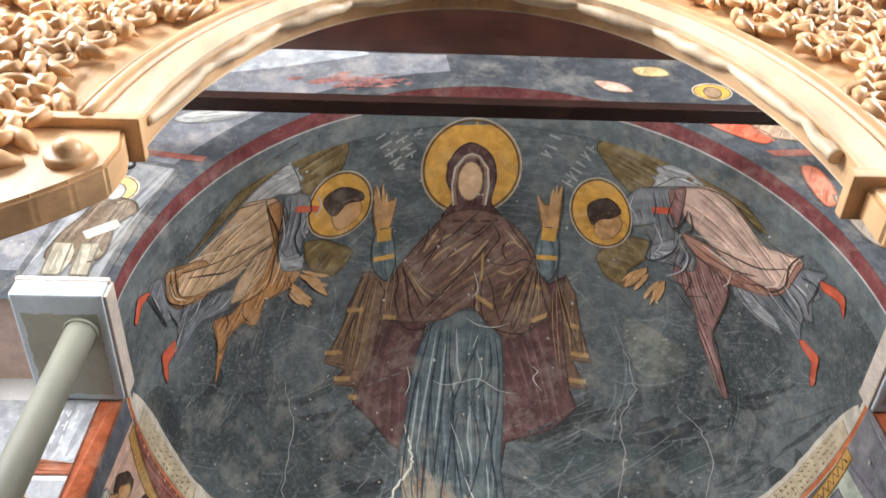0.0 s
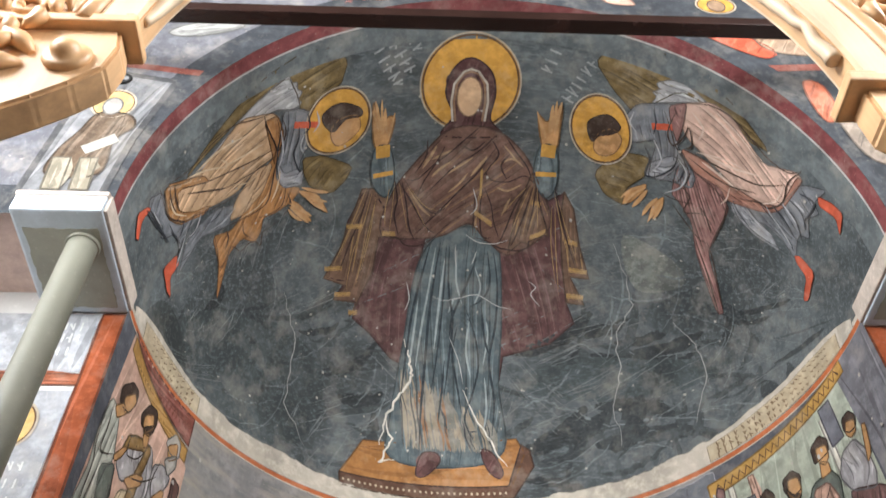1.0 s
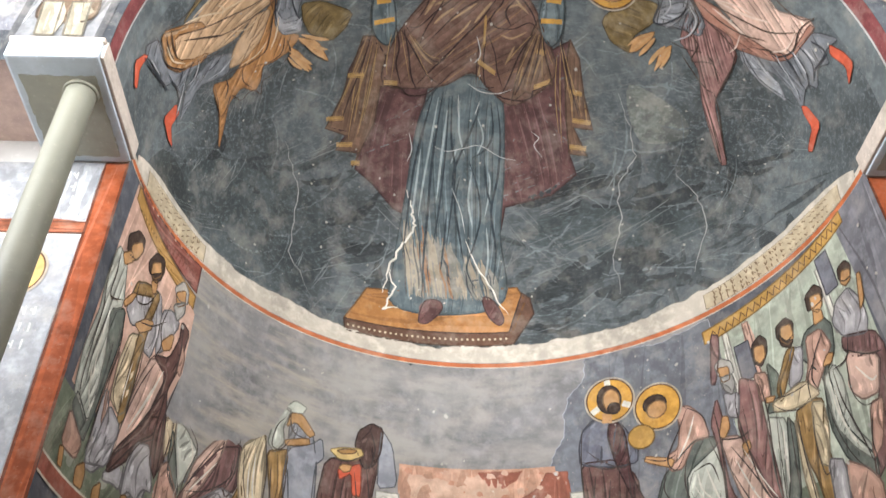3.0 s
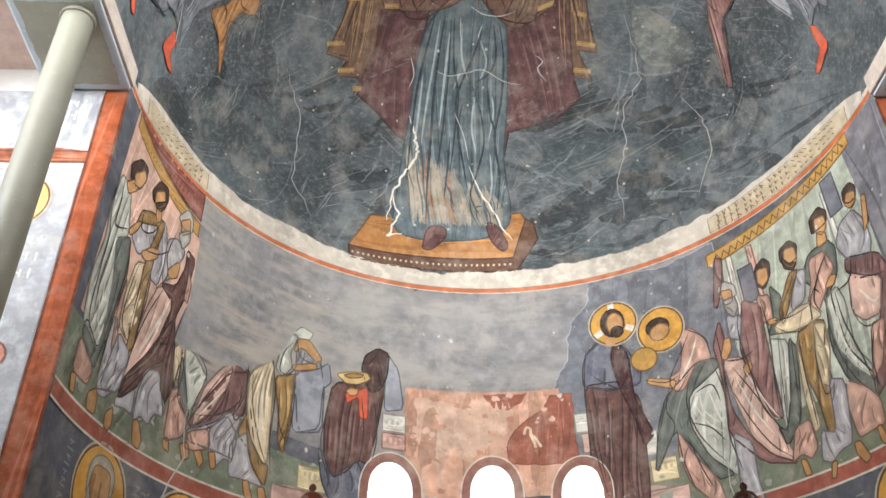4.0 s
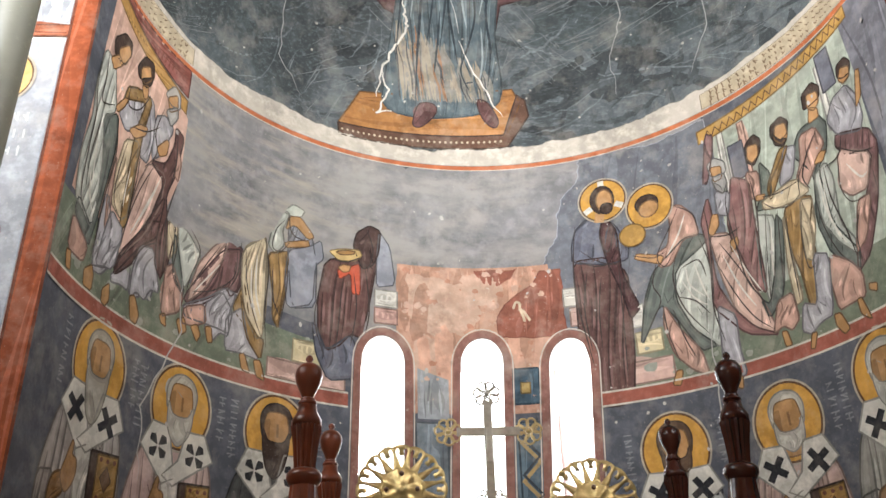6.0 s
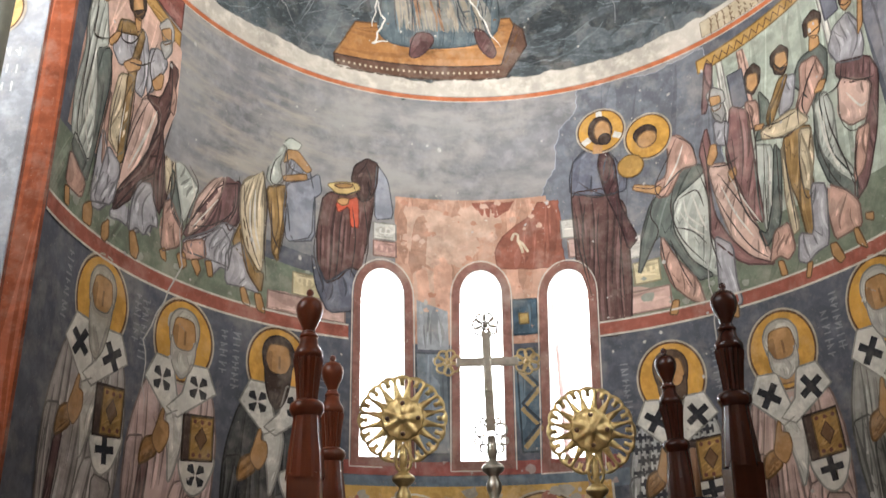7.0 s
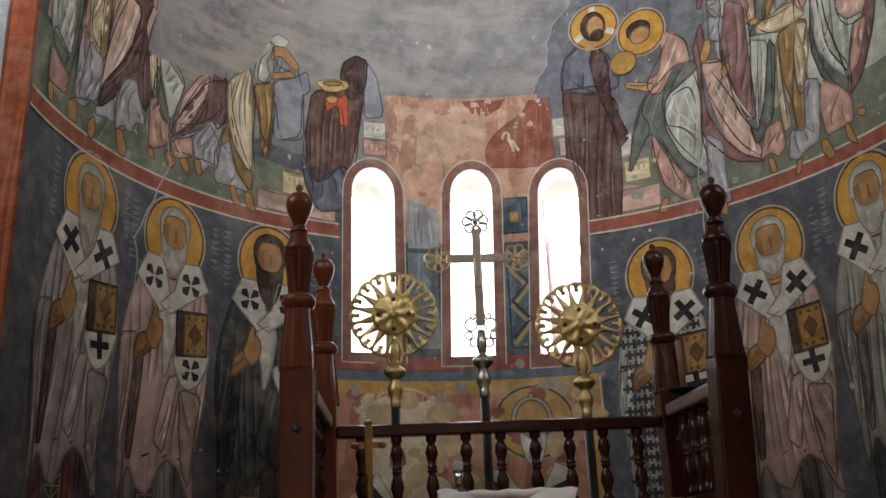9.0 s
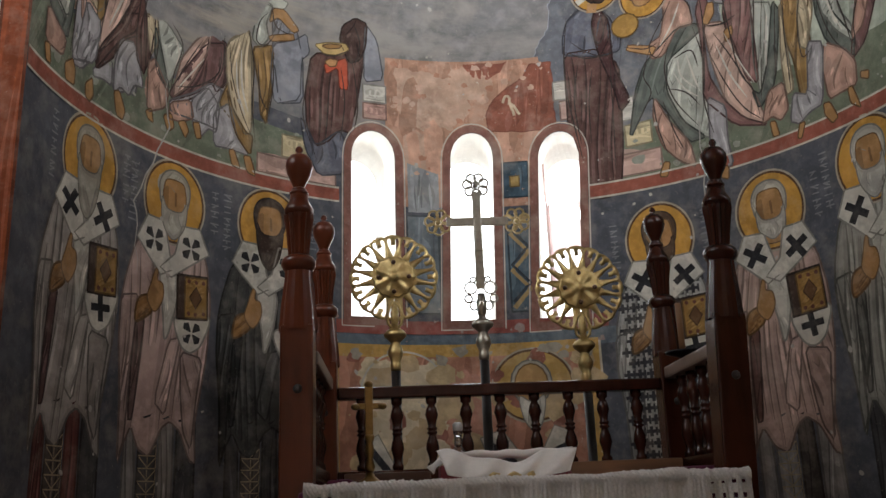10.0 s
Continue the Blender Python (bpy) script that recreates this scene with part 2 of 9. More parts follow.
def apse_wall():
    bm = bmesh.new()
    sheet(bm, on_apse, [rect(-HALF, HALF, 0, SPRING)] + [window_loop(*w) for w in WINDOWS], 0.0, 0.07)
    for w in WINDOWS:
        ins = [bm.verts.new(on_apse(*p)) for p in window_loop(*w)]
        mid = [bm.verts.new(on_apse(p[0], p[1], -0.22)) for p in window_loop(*w, 0, 0.97)]
        out = [bm.verts.new(on_apse(p[0], p[1], -0.45)) for p in window_loop(*w, 0, 0.97)]
        for a, b in ((ins, mid), (mid, out)):
            for i in range(len(a)):
                j = (i + 1) % len(a)
                bm.faces.new((a[i], a[j], b[j], b[i])).material_index = 1
    sheet(bm, lambda u, z, off: on_apse(u, z, -0.45), [rect(-HALF, HALF, 0, SPRING)] + [window_loop(*w, 0, 0.97) for w in WINDOWS], 0.0, 0.2)
    return tagged(part("apse_wall", bm, [M_LOWER, M_REVEAL]), "curved apse wall with faded blue-grey fresco ground", "wall", "", "structure")


def apse_dome():
    bm = bmesh.new()
    nu, nv, nb = 90, 70, 12
    for off in (0.0, -0.35):
        grid = []
        for j in range(nv + nb + 1):
            row = []
            for i in range(nu + 1):
                u = HALF * (-1 + 2 * i / nu)
                if j <= nv:
                    p = on_dome(u, HALF * j / nv, off)
                else:
                    p = on_dome(u, HALF, off)
                    p.y = lean(SPRING + R * cos(u / R)) * (j - nv) / nb
                row.append(bm.verts.new(p))
            grid.append(row)
        for j in range(nv + nb):
            for i in range(nu):
                bm.faces.new((grid[j][i], grid[j][i + 1], grid[j + 1][i + 1], grid[j + 1][i])).smooth = True
    return tagged(part("apse_half_dome", bm, M_GROUND), "half dome of the apse with scratched blue-grey fresco ground", "vault", "", "structure")


def on_spandrel(x, z, off=0.0):
    return Vector((x, lean(z) - off, z))


def spandrel_wall():
    bm = bmesh.new()
    n = 48
    arc = [(R * cos(pi * i / n), SPRING + R * sin(pi * i / n)) for i in range(n + 1)]
    loop = [(3.0, SPRING), (3.0, CEIL), (-3.0, CEIL), (-3.0, SPRING)] + arc[::-1]
    sheet(bm, on_spandrel, [loop], 0.0, 0.15)
    return tagged(part("wall_over_arch", bm, M_SPANDREL), "painted wall over the apse arch", "wall", "", "structure")


M_LOWER = fresco((0.085, 0.090, 0.105), 0.4, key="lower")
M_REVEAL = plain("window_reveal_plaster", (0.66, 0.63, 0.58), 0.9, 0, 0.15, 8.0, 0.3)
M_SPANDREL = fresco((0.038, 0.042, 0.048), 0.3, key="spandrel")
apse = apse_wall()
dome = apse_dome()
spandrel = spandrel_wall()
piers = []
for sx, nm in ((-1, "wall_pier_north"), (1, "wall_pier_south")):
    x0, x1 = sorted((sx * 1.70, sx * 3.2))
    piers.append(tagged(part(nm, boxed(x0, x1, 0.0, 0.5, 0, SPRING + 0.07), M_PLASTER), "white plaster pier with red painted borders", "wall", "", "structure"))
    tagged(part("trim", boxed(x0, x1, -0.50, 0.0, SPRING + 0.07, SPRING + 0.2), plain("pink_plaster", (0.55, 0.40, 0.34), .9)), "pinkish plaster soffit beside the arch", "soffit", "", "structure")
    x0, x1 = sorted((sx * 3.0, sx * 3.2))
    bm = boxed(x0, x1, -2.4, 0.0, 0, 1.7)
    box(bm, x0, x1, -2.4, 0.0, 1.7, 3.2)
    box(bm, x0, x1, -2.4, 0.0, 4.6, CEIL)
    box(bm, x0, x1, -2.4, -1.8, 3.2, 4.6)
    box(bm, x0, x1, -0.7, 0.0, 3.2, 4.6)
    tagged(part("wall_north" if sx < 0 else "wall_south", bm, M_NAVE), "pale plaster sanctuary wall with a window opening", "wall", "", "structure")
bm = boxed(-3.4, 3.4, -7.2, 0.6, CEIL + 0.02, CEIL + 0.15)
for i in range(12):
    box(bm, -3.4, 3.4, -7.2 + i * 0.6 + 0.003, -6.6 + i * 0.6 - 0.003, CEIL - 0.004 * (i % 3), CEIL + 0.03, 0.004)
tagged(part("ceiling", bm, M_DARKWOOD), "dark brown boarded wooden ceiling", "ceiling", "", "structure")
tagged(part("floor", boxed(-3.6, 3.6, -7.4, 2.4, -0.2, 0.0), M_STONE), "worn stone floor", "floor", "", "structure")
tagged(part("wall_west", boxed(-3.4, 3.4, -7.2, -7.0, 0, CEIL), M_NAVE), "pale plaster nave wall", "wall", "", "structure")


def nave_side(sx):
    bm = bmesh.new()
    x0, x1 = sorted((sx * 3.3, sx * 3.6))
    box(bm, x0, x1, -7.0, -2.2, 0, 3.7)
    box(bm, x0, x1, -7.0, -2.2, 5.9, CEIL)
    box(bm, x0, x1, -7.0, -5.1, 3.7, 5.9)
    box(bm, x0, x1, -3.3, -2.2, 3.7, 5.9)
    return tagged(part("wall_nave_" + ("north" if sx < 0 else "south"), bm, M_NAVE), "pale plaster nave wall with a window", "wall", "", "structure")


nave_side(-1)
nave_side(1)

# bright sky behind the apse windows
bm = bmesh.new()
for i in range(16):
    a0, a1 = radians(-60 + 7.5 * i), radians(-60 + 7.5 * (i + 1))
    bm.faces.new([bm.verts.new((4.5 * sin(a), 4.5 * cos(a), z)) for a, z in ((a0, 0), (a1, 0), (a1, 6), (a0, 6))])
mb, n_, l_, b_ = node_mat("bright_sky")
b_.inputs["Base Color"].default_value = (0, 0, 0, 1)
b_.inputs["Emission Color"].default_value = (0.95, 0.97, 1.0, 1)
b_.inputs["Emission Strength"].default_value = SKY_GLOW
tagged(part("backdrop", bm, mb), "bright overexposed sky outside the windows", "sky", "", "structure")

# ---- painting tools ----
RNG = random.Random(7)
COUNT = [0]


def in_window(p, grow=0.03):
    return any(abs(p[0] - w[0]) < w[1] + grow and w[2] - grow < p[1] < w[3] + grow for w in WINDOWS)


def ribbon(bm, surf, pts, half, off, mat=0, taper=True):
    """A brush stroke of some width along points of a surface."""
    k = len(pts)
    if k < 2:
        return
    prev = None
    for i in range(k):
        a, b = pts[max(i - 1, 0)], pts[min(i + 1, k - 1)]
        d = math.dist(a, b) or 1
        nx, ny = -(b[1] - a[1]) / d, (b[0] - a[0]) / d
        h = half * (min(1.0, 0.25 + 3.0 * min(i, k - 1 - i) / k) if taper else 1)
        pair = [bm.verts.new(surf(pts[i][0] + s * h * nx, pts[i][1] + s * h * ny, off)) for s in (-1, 1)]
        if prev:
            f = bm.faces.new((prev[0], pair[0], pair[1], prev[1]))
            f.material_index, f.smooth = mat, True
        prev = pair


def strokes(bm, surf, loop, flow, count, off, half=0.006, step=0.03, first=1):
    """Fold lines along a flow direction inside an outline, dark (1) and light (2)."""
    us, vs = [p[0] for p in loop], [p[1] for p in loop]
    a0 = radians(flow)
    size = max(max(us) - min(us), max(vs) - min(vs))
    for i in range(count):
        for _ in range(12):
            p = (RNG.uniform(min(us), max(us)), RNG.uniform(min(vs), max(vs)))
            if inside(loop, p) and not (surf is on_apse and in_window(p)):
                break
        else:
            continue
        bend, ph = RNG.uniform(-0.3, 0.3), RNG.uniform(0, 6)
        reach = RNG.uniform(0.2, 0.75) * size
        ends = []
        for sgn in (-1, 1):
            q, run, way = p, [], 0.0
            while way < reach:
                a = a0 + bend * sgn * way / size * 2 + 0.07 * sin(way * 9 / size + ph)
                q = (q[0] + sgn * step * cos(a), q[1] + sgn * step * sin(a))
                if not inside(loop, q) or (surf is on_apse and in_window(q)):
                    break
                run.append(q)
                way += step
            ends.append(run)
        ribbon(bm, surf, ends[0][::-1] + [p] + ends[1], half * RNG.uniform(0.5, 1.5), off + 0.000008 * i, first + (i % 2))


def drape(bm, surf, loop, flow, count, off, half):
    """Cloth folds laid side by side along a flow: half-tones (3), dark fold lines (1) with V-shaped hooks, pale ridges (2)."""
    a0 = radians(flow)
    d, n = (cos(a0), sin(a0)), (-sin(a0), cos(a0))
    along, across = [p[0] * d[0] + p[1] * d[1] for p in loop], [p[0] * n[0] + p[1] * n[1] for p in loop]
    lo, hi, s0, s1 = min(across), max(across), min(along), max(along)
    gap = max(.028, min(.062, (hi - lo) / max(2.0, count * .30)))
    mid, smid, size = (lo + hi) / 2, (s0 + s1) / 2, max(s1 - s0, hi - lo)
    fan, ph = RNG.uniform(-.6, .6), RNG.uniform(0, 6)
    i, c = 0, lo + gap * RNG.uniform(.3, .7)

    def place(s, c, k=0.0):
        w = c + (c - mid) * fan * (s - smid) / size + .55 * gap * sin(5.0 * s / size + ph + 2.0 * (c - lo) / (hi - lo)) + k * gap
        return (s * d[0] + w * n[0], s * d[1] + w * n[1])

    def clear(p):
        return inside(loop, p) and not (surf is on_apse and in_window(p))

    while c < hi:
        run, s, runs = [], s0, []
        while s < s1:
            if clear(place(s, c)):
                run.append(s)
            elif run:
                runs.append(run)
                run = []
            s += .018
        for run in runs + [run]:
            if len(run) < 5:
                continue
            k, way = len(run), RNG.random()
            if way < .35:
                run = run[:int(k * RNG.uniform(.45, .9))]
            elif way < .65:
                run = run[int(k * RNG.uniform(.1, .5)):]
            if len(run) < 3:
                continue
            lift = 0.000006 * i
            soft = [q for q in (place(s, c, .27) for s in run) if clear(q)]
            ribbon(bm, surf, soft, gap * RNG.uniform(.18, .42), off + lift, 3)
            if RNG.random() < .85:
                ribbon(bm, surf, [place(s, c) for s in run], half * RNG.uniform(.45, 1.2), off + .0004 + lift, 1)
            if RNG.random() < .8:
                a = int(len(run) * RNG.uniform(0, .4))
                ridge = [q for q in (place(s, c, -.36) for s in run[a:a + max(3, int(len(run) * RNG.uniform(.3, .7)))]) if clear(q)]
                ribbon(bm, surf, ridge, half * RNG.uniform(.7, 1.7), off + .0003 + lift, 2)
            if RNG.random() < .4 and len(run) > 6:
                s = RNG.choice(run[2:])
                hook = [place(s + gap * .2, c), place(s - gap * .7, c, .45), place(s + gap * .1, c, .95)]
                if all(clear(q) for q in hook):
                    ribbon(bm, surf, hook, half * .75, off + .0005 + lift, 1)
            i += 1
        c += gap * RNG.uniform(.7, 1.35)


def tone(c, k):
    return tuple(min(0.9, x * k + (0.02 if k > 1 else 0)) for x in c)


def paint(name, surf, parent, colour, loop, layer=0, flow=None, folds=0, edge=0.005, smooth=True, wear=0.35, half=0.006, label="", edge_dark=0, key="", glint=None, dark=0.6, light=1.3, cloth=False, ragged=0.0):
    """One painted area: ground colour, fold lines and a dark contour, as one thin skin on the wall."""
    bm = bmesh.new()
    COUNT[0] += 1
    off = 0.002 + 0.001 * layer + 0.00002 * (COUNT[0] % 12)
    lp = smooth_loop(loop, 5) if smooth else [Vector(p) for p in dense(loop, 0.06)]
    if ragged:
        lp = [Vector((p[0] + ragged * (noise.noise((p[0] * 9, p[1] * 9, 1)) + .7 * noise.noise((p[0] * 31, p[1] * 31, 5))), p[1] + ragged * (noise.noise((p[0] * 9, p[1] * 9, 7)) + .7 * noise.noise((p[0] * 31, p[1] * 31, 3))))) for p in dense(lp, .012)]
    us, vs = [p[0] for p in lp], [p[1] for p in lp]
    cuts = [window_loop(*w, 0.012) for w in WINDOWS if surf is on_apse and min(us) < w[0] + .15 and max(us) > w[0] - .15 and min(vs) < w[3] and max(vs) > w[2]]
    sheet(bm, surf, [lp] + cuts, off, 0.036)
    if folds:
        if cloth:
            turn = 1 if sum(a[0] * b[1] - b[0] * a[1] for a, b in zip(lp, lp[1:] + lp[:1])) > 0 else -1
            rim = []
            for i, p in enumerate(lp):
                a, b = lp[i - 1], lp[(i + 1) % len(lp)]
                k = (math.dist(a, b) or 1) / .010
                rim.append((p[0] - turn * (b[1] - a[1]) / k, p[1] + turn * (b[0] - a[0]) / k))
            rim = [q for q in rim if inside(lp, q) and not (surf is on_apse and in_window(q))]
            ribbon(bm, surf, rim, .009, off + 0.0002, 3)
            drape(bm, surf, lp, flow, folds, off + 0.0003, half * 1.25)
        else:
            strokes(bm, surf, lp, flow, folds // 2 + 1, off + 0.0003, half * 3.6, first=3)
            strokes(bm, surf, lp, flow, folds * 2 // 3, off + 0.0006, half * .9)
    if edge:
        run = []
        for p in dense([(p[0], p[1]) for p in lp], 0.05) + [tuple(lp[0])]:
            if surf is on_apse and in_window(p, 0.0):
                ribbon(bm, surf, run, edge, off + 0.0009, 5, False)
                run = []
            else:
                run.append(p)
        ribbon(bm, surf, run, edge, off + 0.0009, 5, False)
    return part(name, bm, [fresco(colour, wear, key=key), fresco(tone(colour, dark), 0.2), fresco(glint or tone(colour, light), 0.2),
                            fresco(tone(colour, 0.80), 0.3), fresco(tone(colour, 1.14), 0.3), fresco(tone(colour, edge_dark or .40), .3)], parent, label)


def halo(surf, parent, u, v, a, b, layer=0, colour=(0.50, 0.262, 0.048), turn=0.0):
    bm = bmesh.new()
    off = 0.002 + 0.001 * layer
    lp = ellipse(u, v, a, b, 36, turn)
    sheet(bm, surf, [lp], off, 0.06)
    ribbon(bm, surf, ellipse(u, v, a * 0.97, b * 0.97, 40, turn) + [ellipse(u, v, a * .97, b * .97, 40, turn)[0]], 0.006, off + 0.0008, 1, False)
    ribbon(bm, surf, ellipse(u, v, a * 1.02, b * 1.02, 40, turn) + [ellipse(u, v, a * 1.02, b * 1.02, 40, turn)[0]], 0.005, off + 0.0012, 2, False)
    return part("halo", bm, [fresco(colour, 0.25), fresco((0.10, 0.05, 0.02), .2), fresco((0.36, 0.31, 0.24), .6)], parent, "ochre-gold painted disc")


def oval(name, surf, parent, colour, u, v, a, b, layer, turn=0.0, edge=0.004):
    return paint(name, surf, parent, colour, ellipse(u, v, a, b, 16, turn), layer, smooth=False, edge=edge, wear=0.15)


def stripe(name, surf, parent, colour, pts, half, layer=0, wear=0.4, step=0.05):
    bm = bmesh.new()
    full = []
    for a, b in zip(pts, pts[1:]):
        k = max(1, int(math.dist(a, b) / step))
        full += [(a[0] + (b[0] - a[0]) * j / k, a[1] + (b[1] - a[1]) * j / k) for j in range(k)]
    ribbon(bm, surf, full + [pts[-1]], half, 0.002 + 0.001 * layer, 0, False)
    return part(name, bm, fresco(colour, wear), parent)


def writing_bars(surf, parent, colour, pts, height, layer, gap=0.6):
    """Illegible lettering as rows of short plain bars."""
    bm = bmesh.new()
    for (a, b) in zip(pts[::2], pts[1::2]):
        d = math.dist(a, b)
        n = max(2, int(d / (height * 0.62)))
        dx, dy = (b[0] - a[0]) / d, (b[1] - a[1]) / d
        for i in range(n):
            t = d * (i + 0.2 + 0.25 * RNG.random()) / n
            c = (a[0] + dx * t, a[1] + dy * t)
            h = height * RNG.uniform(0.36, 0.52)
            ribbon(bm, surf, [(c[0] + dy * h, c[1] - dx * h), (c[0] - dy * h, c[1] + dx * h)], height * 0.075, 0.002 + 0.001 * layer, 0, False)
            if RNG.random() < gap:
                e = (c[0] + dx * height * .34, c[1] + dy * height * .34)
                k = RNG.uniform(-.4, .4) * height
                ribbon(bm, surf, [(c[0] + dy * k, c[1] - dx * k), (e[0] - dy * k, e[1] + dx * k)], height * 0.07, 0.0023 + 0.001 * layer, 0, False)
    return part("lettering", bm, fresco(colour, .2), parent)


SKIN, HAIR, GREY_HAIR = (0.44, 0.24, 0.10), (0.045, 0.026, 0.018), (0.36, 0.34, 0.31)
MAROON, GOWN = (0.080, 0.034, 0.032), (0.095, 0.122, 0.130)
OCHRE, BEIGE, PINK = (0.34, 0.165, 0.06), (0.47, 0.33, 0.19), (0.47, 0.285, 0.215)
STEEL, WHITE, SAGE = (0.165, 0.172, 0.185), (0.55, 0.52, 0.45), (0.15, 0.17, 0.14)
VERMILION, GOLD, MAUVE = (0.46, 0.085, 0.04), (0.48, 0.26, 0.055), (0.23, 0.13, 0.12)
GILT = (0.27, 0.17, 0.08)
ORANGE, OXIDE = (0.43, 0.125, 0.045), (0.20, 0.062, 0.045)

# ---- paintings of the half dome ----
vm = paint("painted_mantle", on_dome, dome, (0.100, 0.048, 0.045), [(-0.74, 2.2), (-0.65, 2.15), (-0.52, 1.9), (-0.30, 2.0), (-0.36, 1.7), (-0.41, 1.4), (-0.47, 1.0), (-0.55, 1.04), (-0.69, 1.2), (-0.81, 1.3), (-0.78, 1.41), (-0.94, 1.44), (-0.86, 1.56), (-1.01, 1.6), (-0.9, 1.75), (-0.85, 1.99)], 1, 78, 12, smooth=False, half=.0028, light=1.3, dark=.8, wear=.5, cloth=True, label="large draped shape in worn dark maroon paint")
paint("hanging_fold", on_dome, vm, (0.155, 0.092, 0.060), [(-0.75, 2.22), (-0.60, 2.2), (-0.52, 1.88), (-0.64, 1.86), (-0.68, 1.62), (-0.83, 1.31), (-0.78, 1.41), (-0.945, 1.43), (-0.86, 1.53), (-1.015, 1.59), (-0.9, 1.81)], 2, 74, 34, smooth=False, glint=GILT, half=.003, cloth=True)
halo(on_dome, vm, -0.085, 2.90, 0.295, 0.325, 2)
paint("veil", on_dome, vm, MAROON, [(-0.09, 3.07), (0.03, 2.99), (0.07, 2.84), (0.05, 2.66), (0.12, 2.54), (-0.24, 2.54), (-0.18, 2.68), (-0.23, 2.84), (-0.19, 3)], 4, 80, 10)
for k in (0, .016):
    stripe("veil_edge", on_dome, vm, (0.40, 0.36, 0.30) if k else (0.22, 0.13, 0.08), [(-0.165 - k, 2.64), (-0.178 - k, 2.78), (-0.165 - k, 2.90), (-0.125, 2.965 + k), (-0.085, 2.98 + k), (-0.04, 2.965 + k), (0.0 + k, 2.90), (0.012 + k, 2.78), (0.0 + k, 2.64)], .007, 5.4 + k * 20)
oval("head_shape", on_dome, vm, (0.52, 0.34, 0.20), -0.085, 2.81, 0.075, 0.135, 6)
paint("right_drape", on_dome, vm, (0.100, 0.048, 0.045), [(0.34, 2.31), (0.45, 2.12), (0.55, 2.19), (0.62, 2.08), (0.67, 1.84), (0.74, 1.61), (0.62, 1.61), (0.71, 1.43), (0.6, 1.43), (0.65, 1.29), (0.49, 1.15), (0.19, 1.07), (0.16, 0.9), (0.13, 1.2), (0.14, 1.5), (0.13, 1.82)], 1, 100, 12, smooth=False, half=.0028, light=1.3, dark=.8, wear=.5, cloth=True)
paint("hanging_fold", on_dome, vm, (0.155, 0.092, 0.060), [(0.34, 2.31), (0.40, 2.11), (0.47, 1.88), (0.41, 1.90), (0.36, 1.81), (0.30, 1.83), (0.21, 1.75), (0.25, 2.01)], 6.5, 72, 26, smooth=False, glint=GILT, half=.003, cloth=True)
paint("hanging_fold", on_dome, vm, (0.155, 0.092, 0.060), [(0.55, 2.2), (0.62, 2.08), (0.67, 1.84), (0.745, 1.60), (0.62, 1.61), (0.715, 1.42), (0.6, 1.43), (0.57, 1.66), (0.54, 1.98)], 2, 98, 22, smooth=False, glint=GILT, half=.003, cloth=True)
paint("shoulder_drape", on_dome, vm, (0.150, 0.084, 0.062), [(-0.18, 2.59), (0.07, 2.59), (0.27, 2.44), (0.39, 2.22), (0.48, 1.95), (0.24, 1.74), (0.07, 1.83), (-0.05, 1.94), (-0.26, 1.85), (-0.62, 1.88), (-0.55, 2.17), (-0.35, 2.43)], 5, 42, 16, half=0.003, glint=(0.22, 0.13, 0.07), dark=.5, cloth=True)
paint("gown", on_dome, vm, GOWN, [(-0.26, 1.85), (-0.05, 1.92), (0.14, 1.82), (0.18, 1.33), (0.16, 0.89), (0.18, 0.45), (-0.14, 0.34), (-0.53, 0.37), (-0.54, 0.64), (-0.46, 1.17), (-0.39, 1.62)], 3, 87, 22, half=0.004, dark=.5, light=1.35, cloth=True)
rng_hem = random.Random(17)      # the lower gown, rubbed down to streaks of pale plaster
for colour, count, wide, deep in (((0.185, 0.175, 0.15), 44, .020, 5.0), ((0.27, 0.225, 0.165), 26, .013, 5.6), ((0.24, 0.13, 0.07), 7, .008, 6.2), ((0.055, 0.058, 0.06), 15, .005, 6.6)):
    bm = bmesh.new()
    for i in range(count):
        q = rng_hem.random()
        u, top = -0.50 + .60 * q, .93 - .34 * q + .10 * rng_hem.uniform(-1, 1)
        low = .44 + .02 * rng_hem.random() + (.25 * rng_hem.random() if i % 3 == 0 else 0)
        ribbon(bm, on_dome, [(u + .05 * (1 - k / 8) + .006 * sin(k + i), low + (top - low) * k / 8) for k in range(9)], wide * rng_hem.uniform(.5, 1.2), .002 + .001 * deep + .00002 * i)
    tagged(part("worn_hem", bm, fresco(colour, .8), vm), kind="stuff")
for loop in ([(-0.33, .42), (-0.24, .43), (-0.22, .37), (-0.31, .27), (-0.37, .28)], [(.04, .46), (.11, .44), (.17, .32), (.14, .27), (.07, .34)]):
    paint("shoe", on_dome, vm, (0.10, 0.045, 0.04), loop, 5.2, 60, 5, edge=.004)
for s, cu in ((1, -0.61), (1, 0.43)):
    paint("sleeve", on_dome, vm, GOWN, [(cu - .06, 2.49), (cu + .04, 2.49), (cu + .07, 2.26), (cu + .01, 2.14), (cu - .08, 2.26)], 6, 90, 6)
    stripe("cuff", on_dome, vm, GOLD, [(cu - .05, 2.47), (cu + .04, 2.47)], 0.045, 7)
    stripe("gold_band", on_dome, vm, GOLD, [(cu - .07, 2.30), (cu + .06, 2.31)], 0.016, 8)
paint("raised_hand", on_dome, vm, SKIN, [(-0.67, 2.83), (-0.63, 2.69), (-0.57, 2.72), (-0.54, 2.68), (-0.59, 2.5), (-0.66, 2.5), (-0.68, 2.64)], 6)
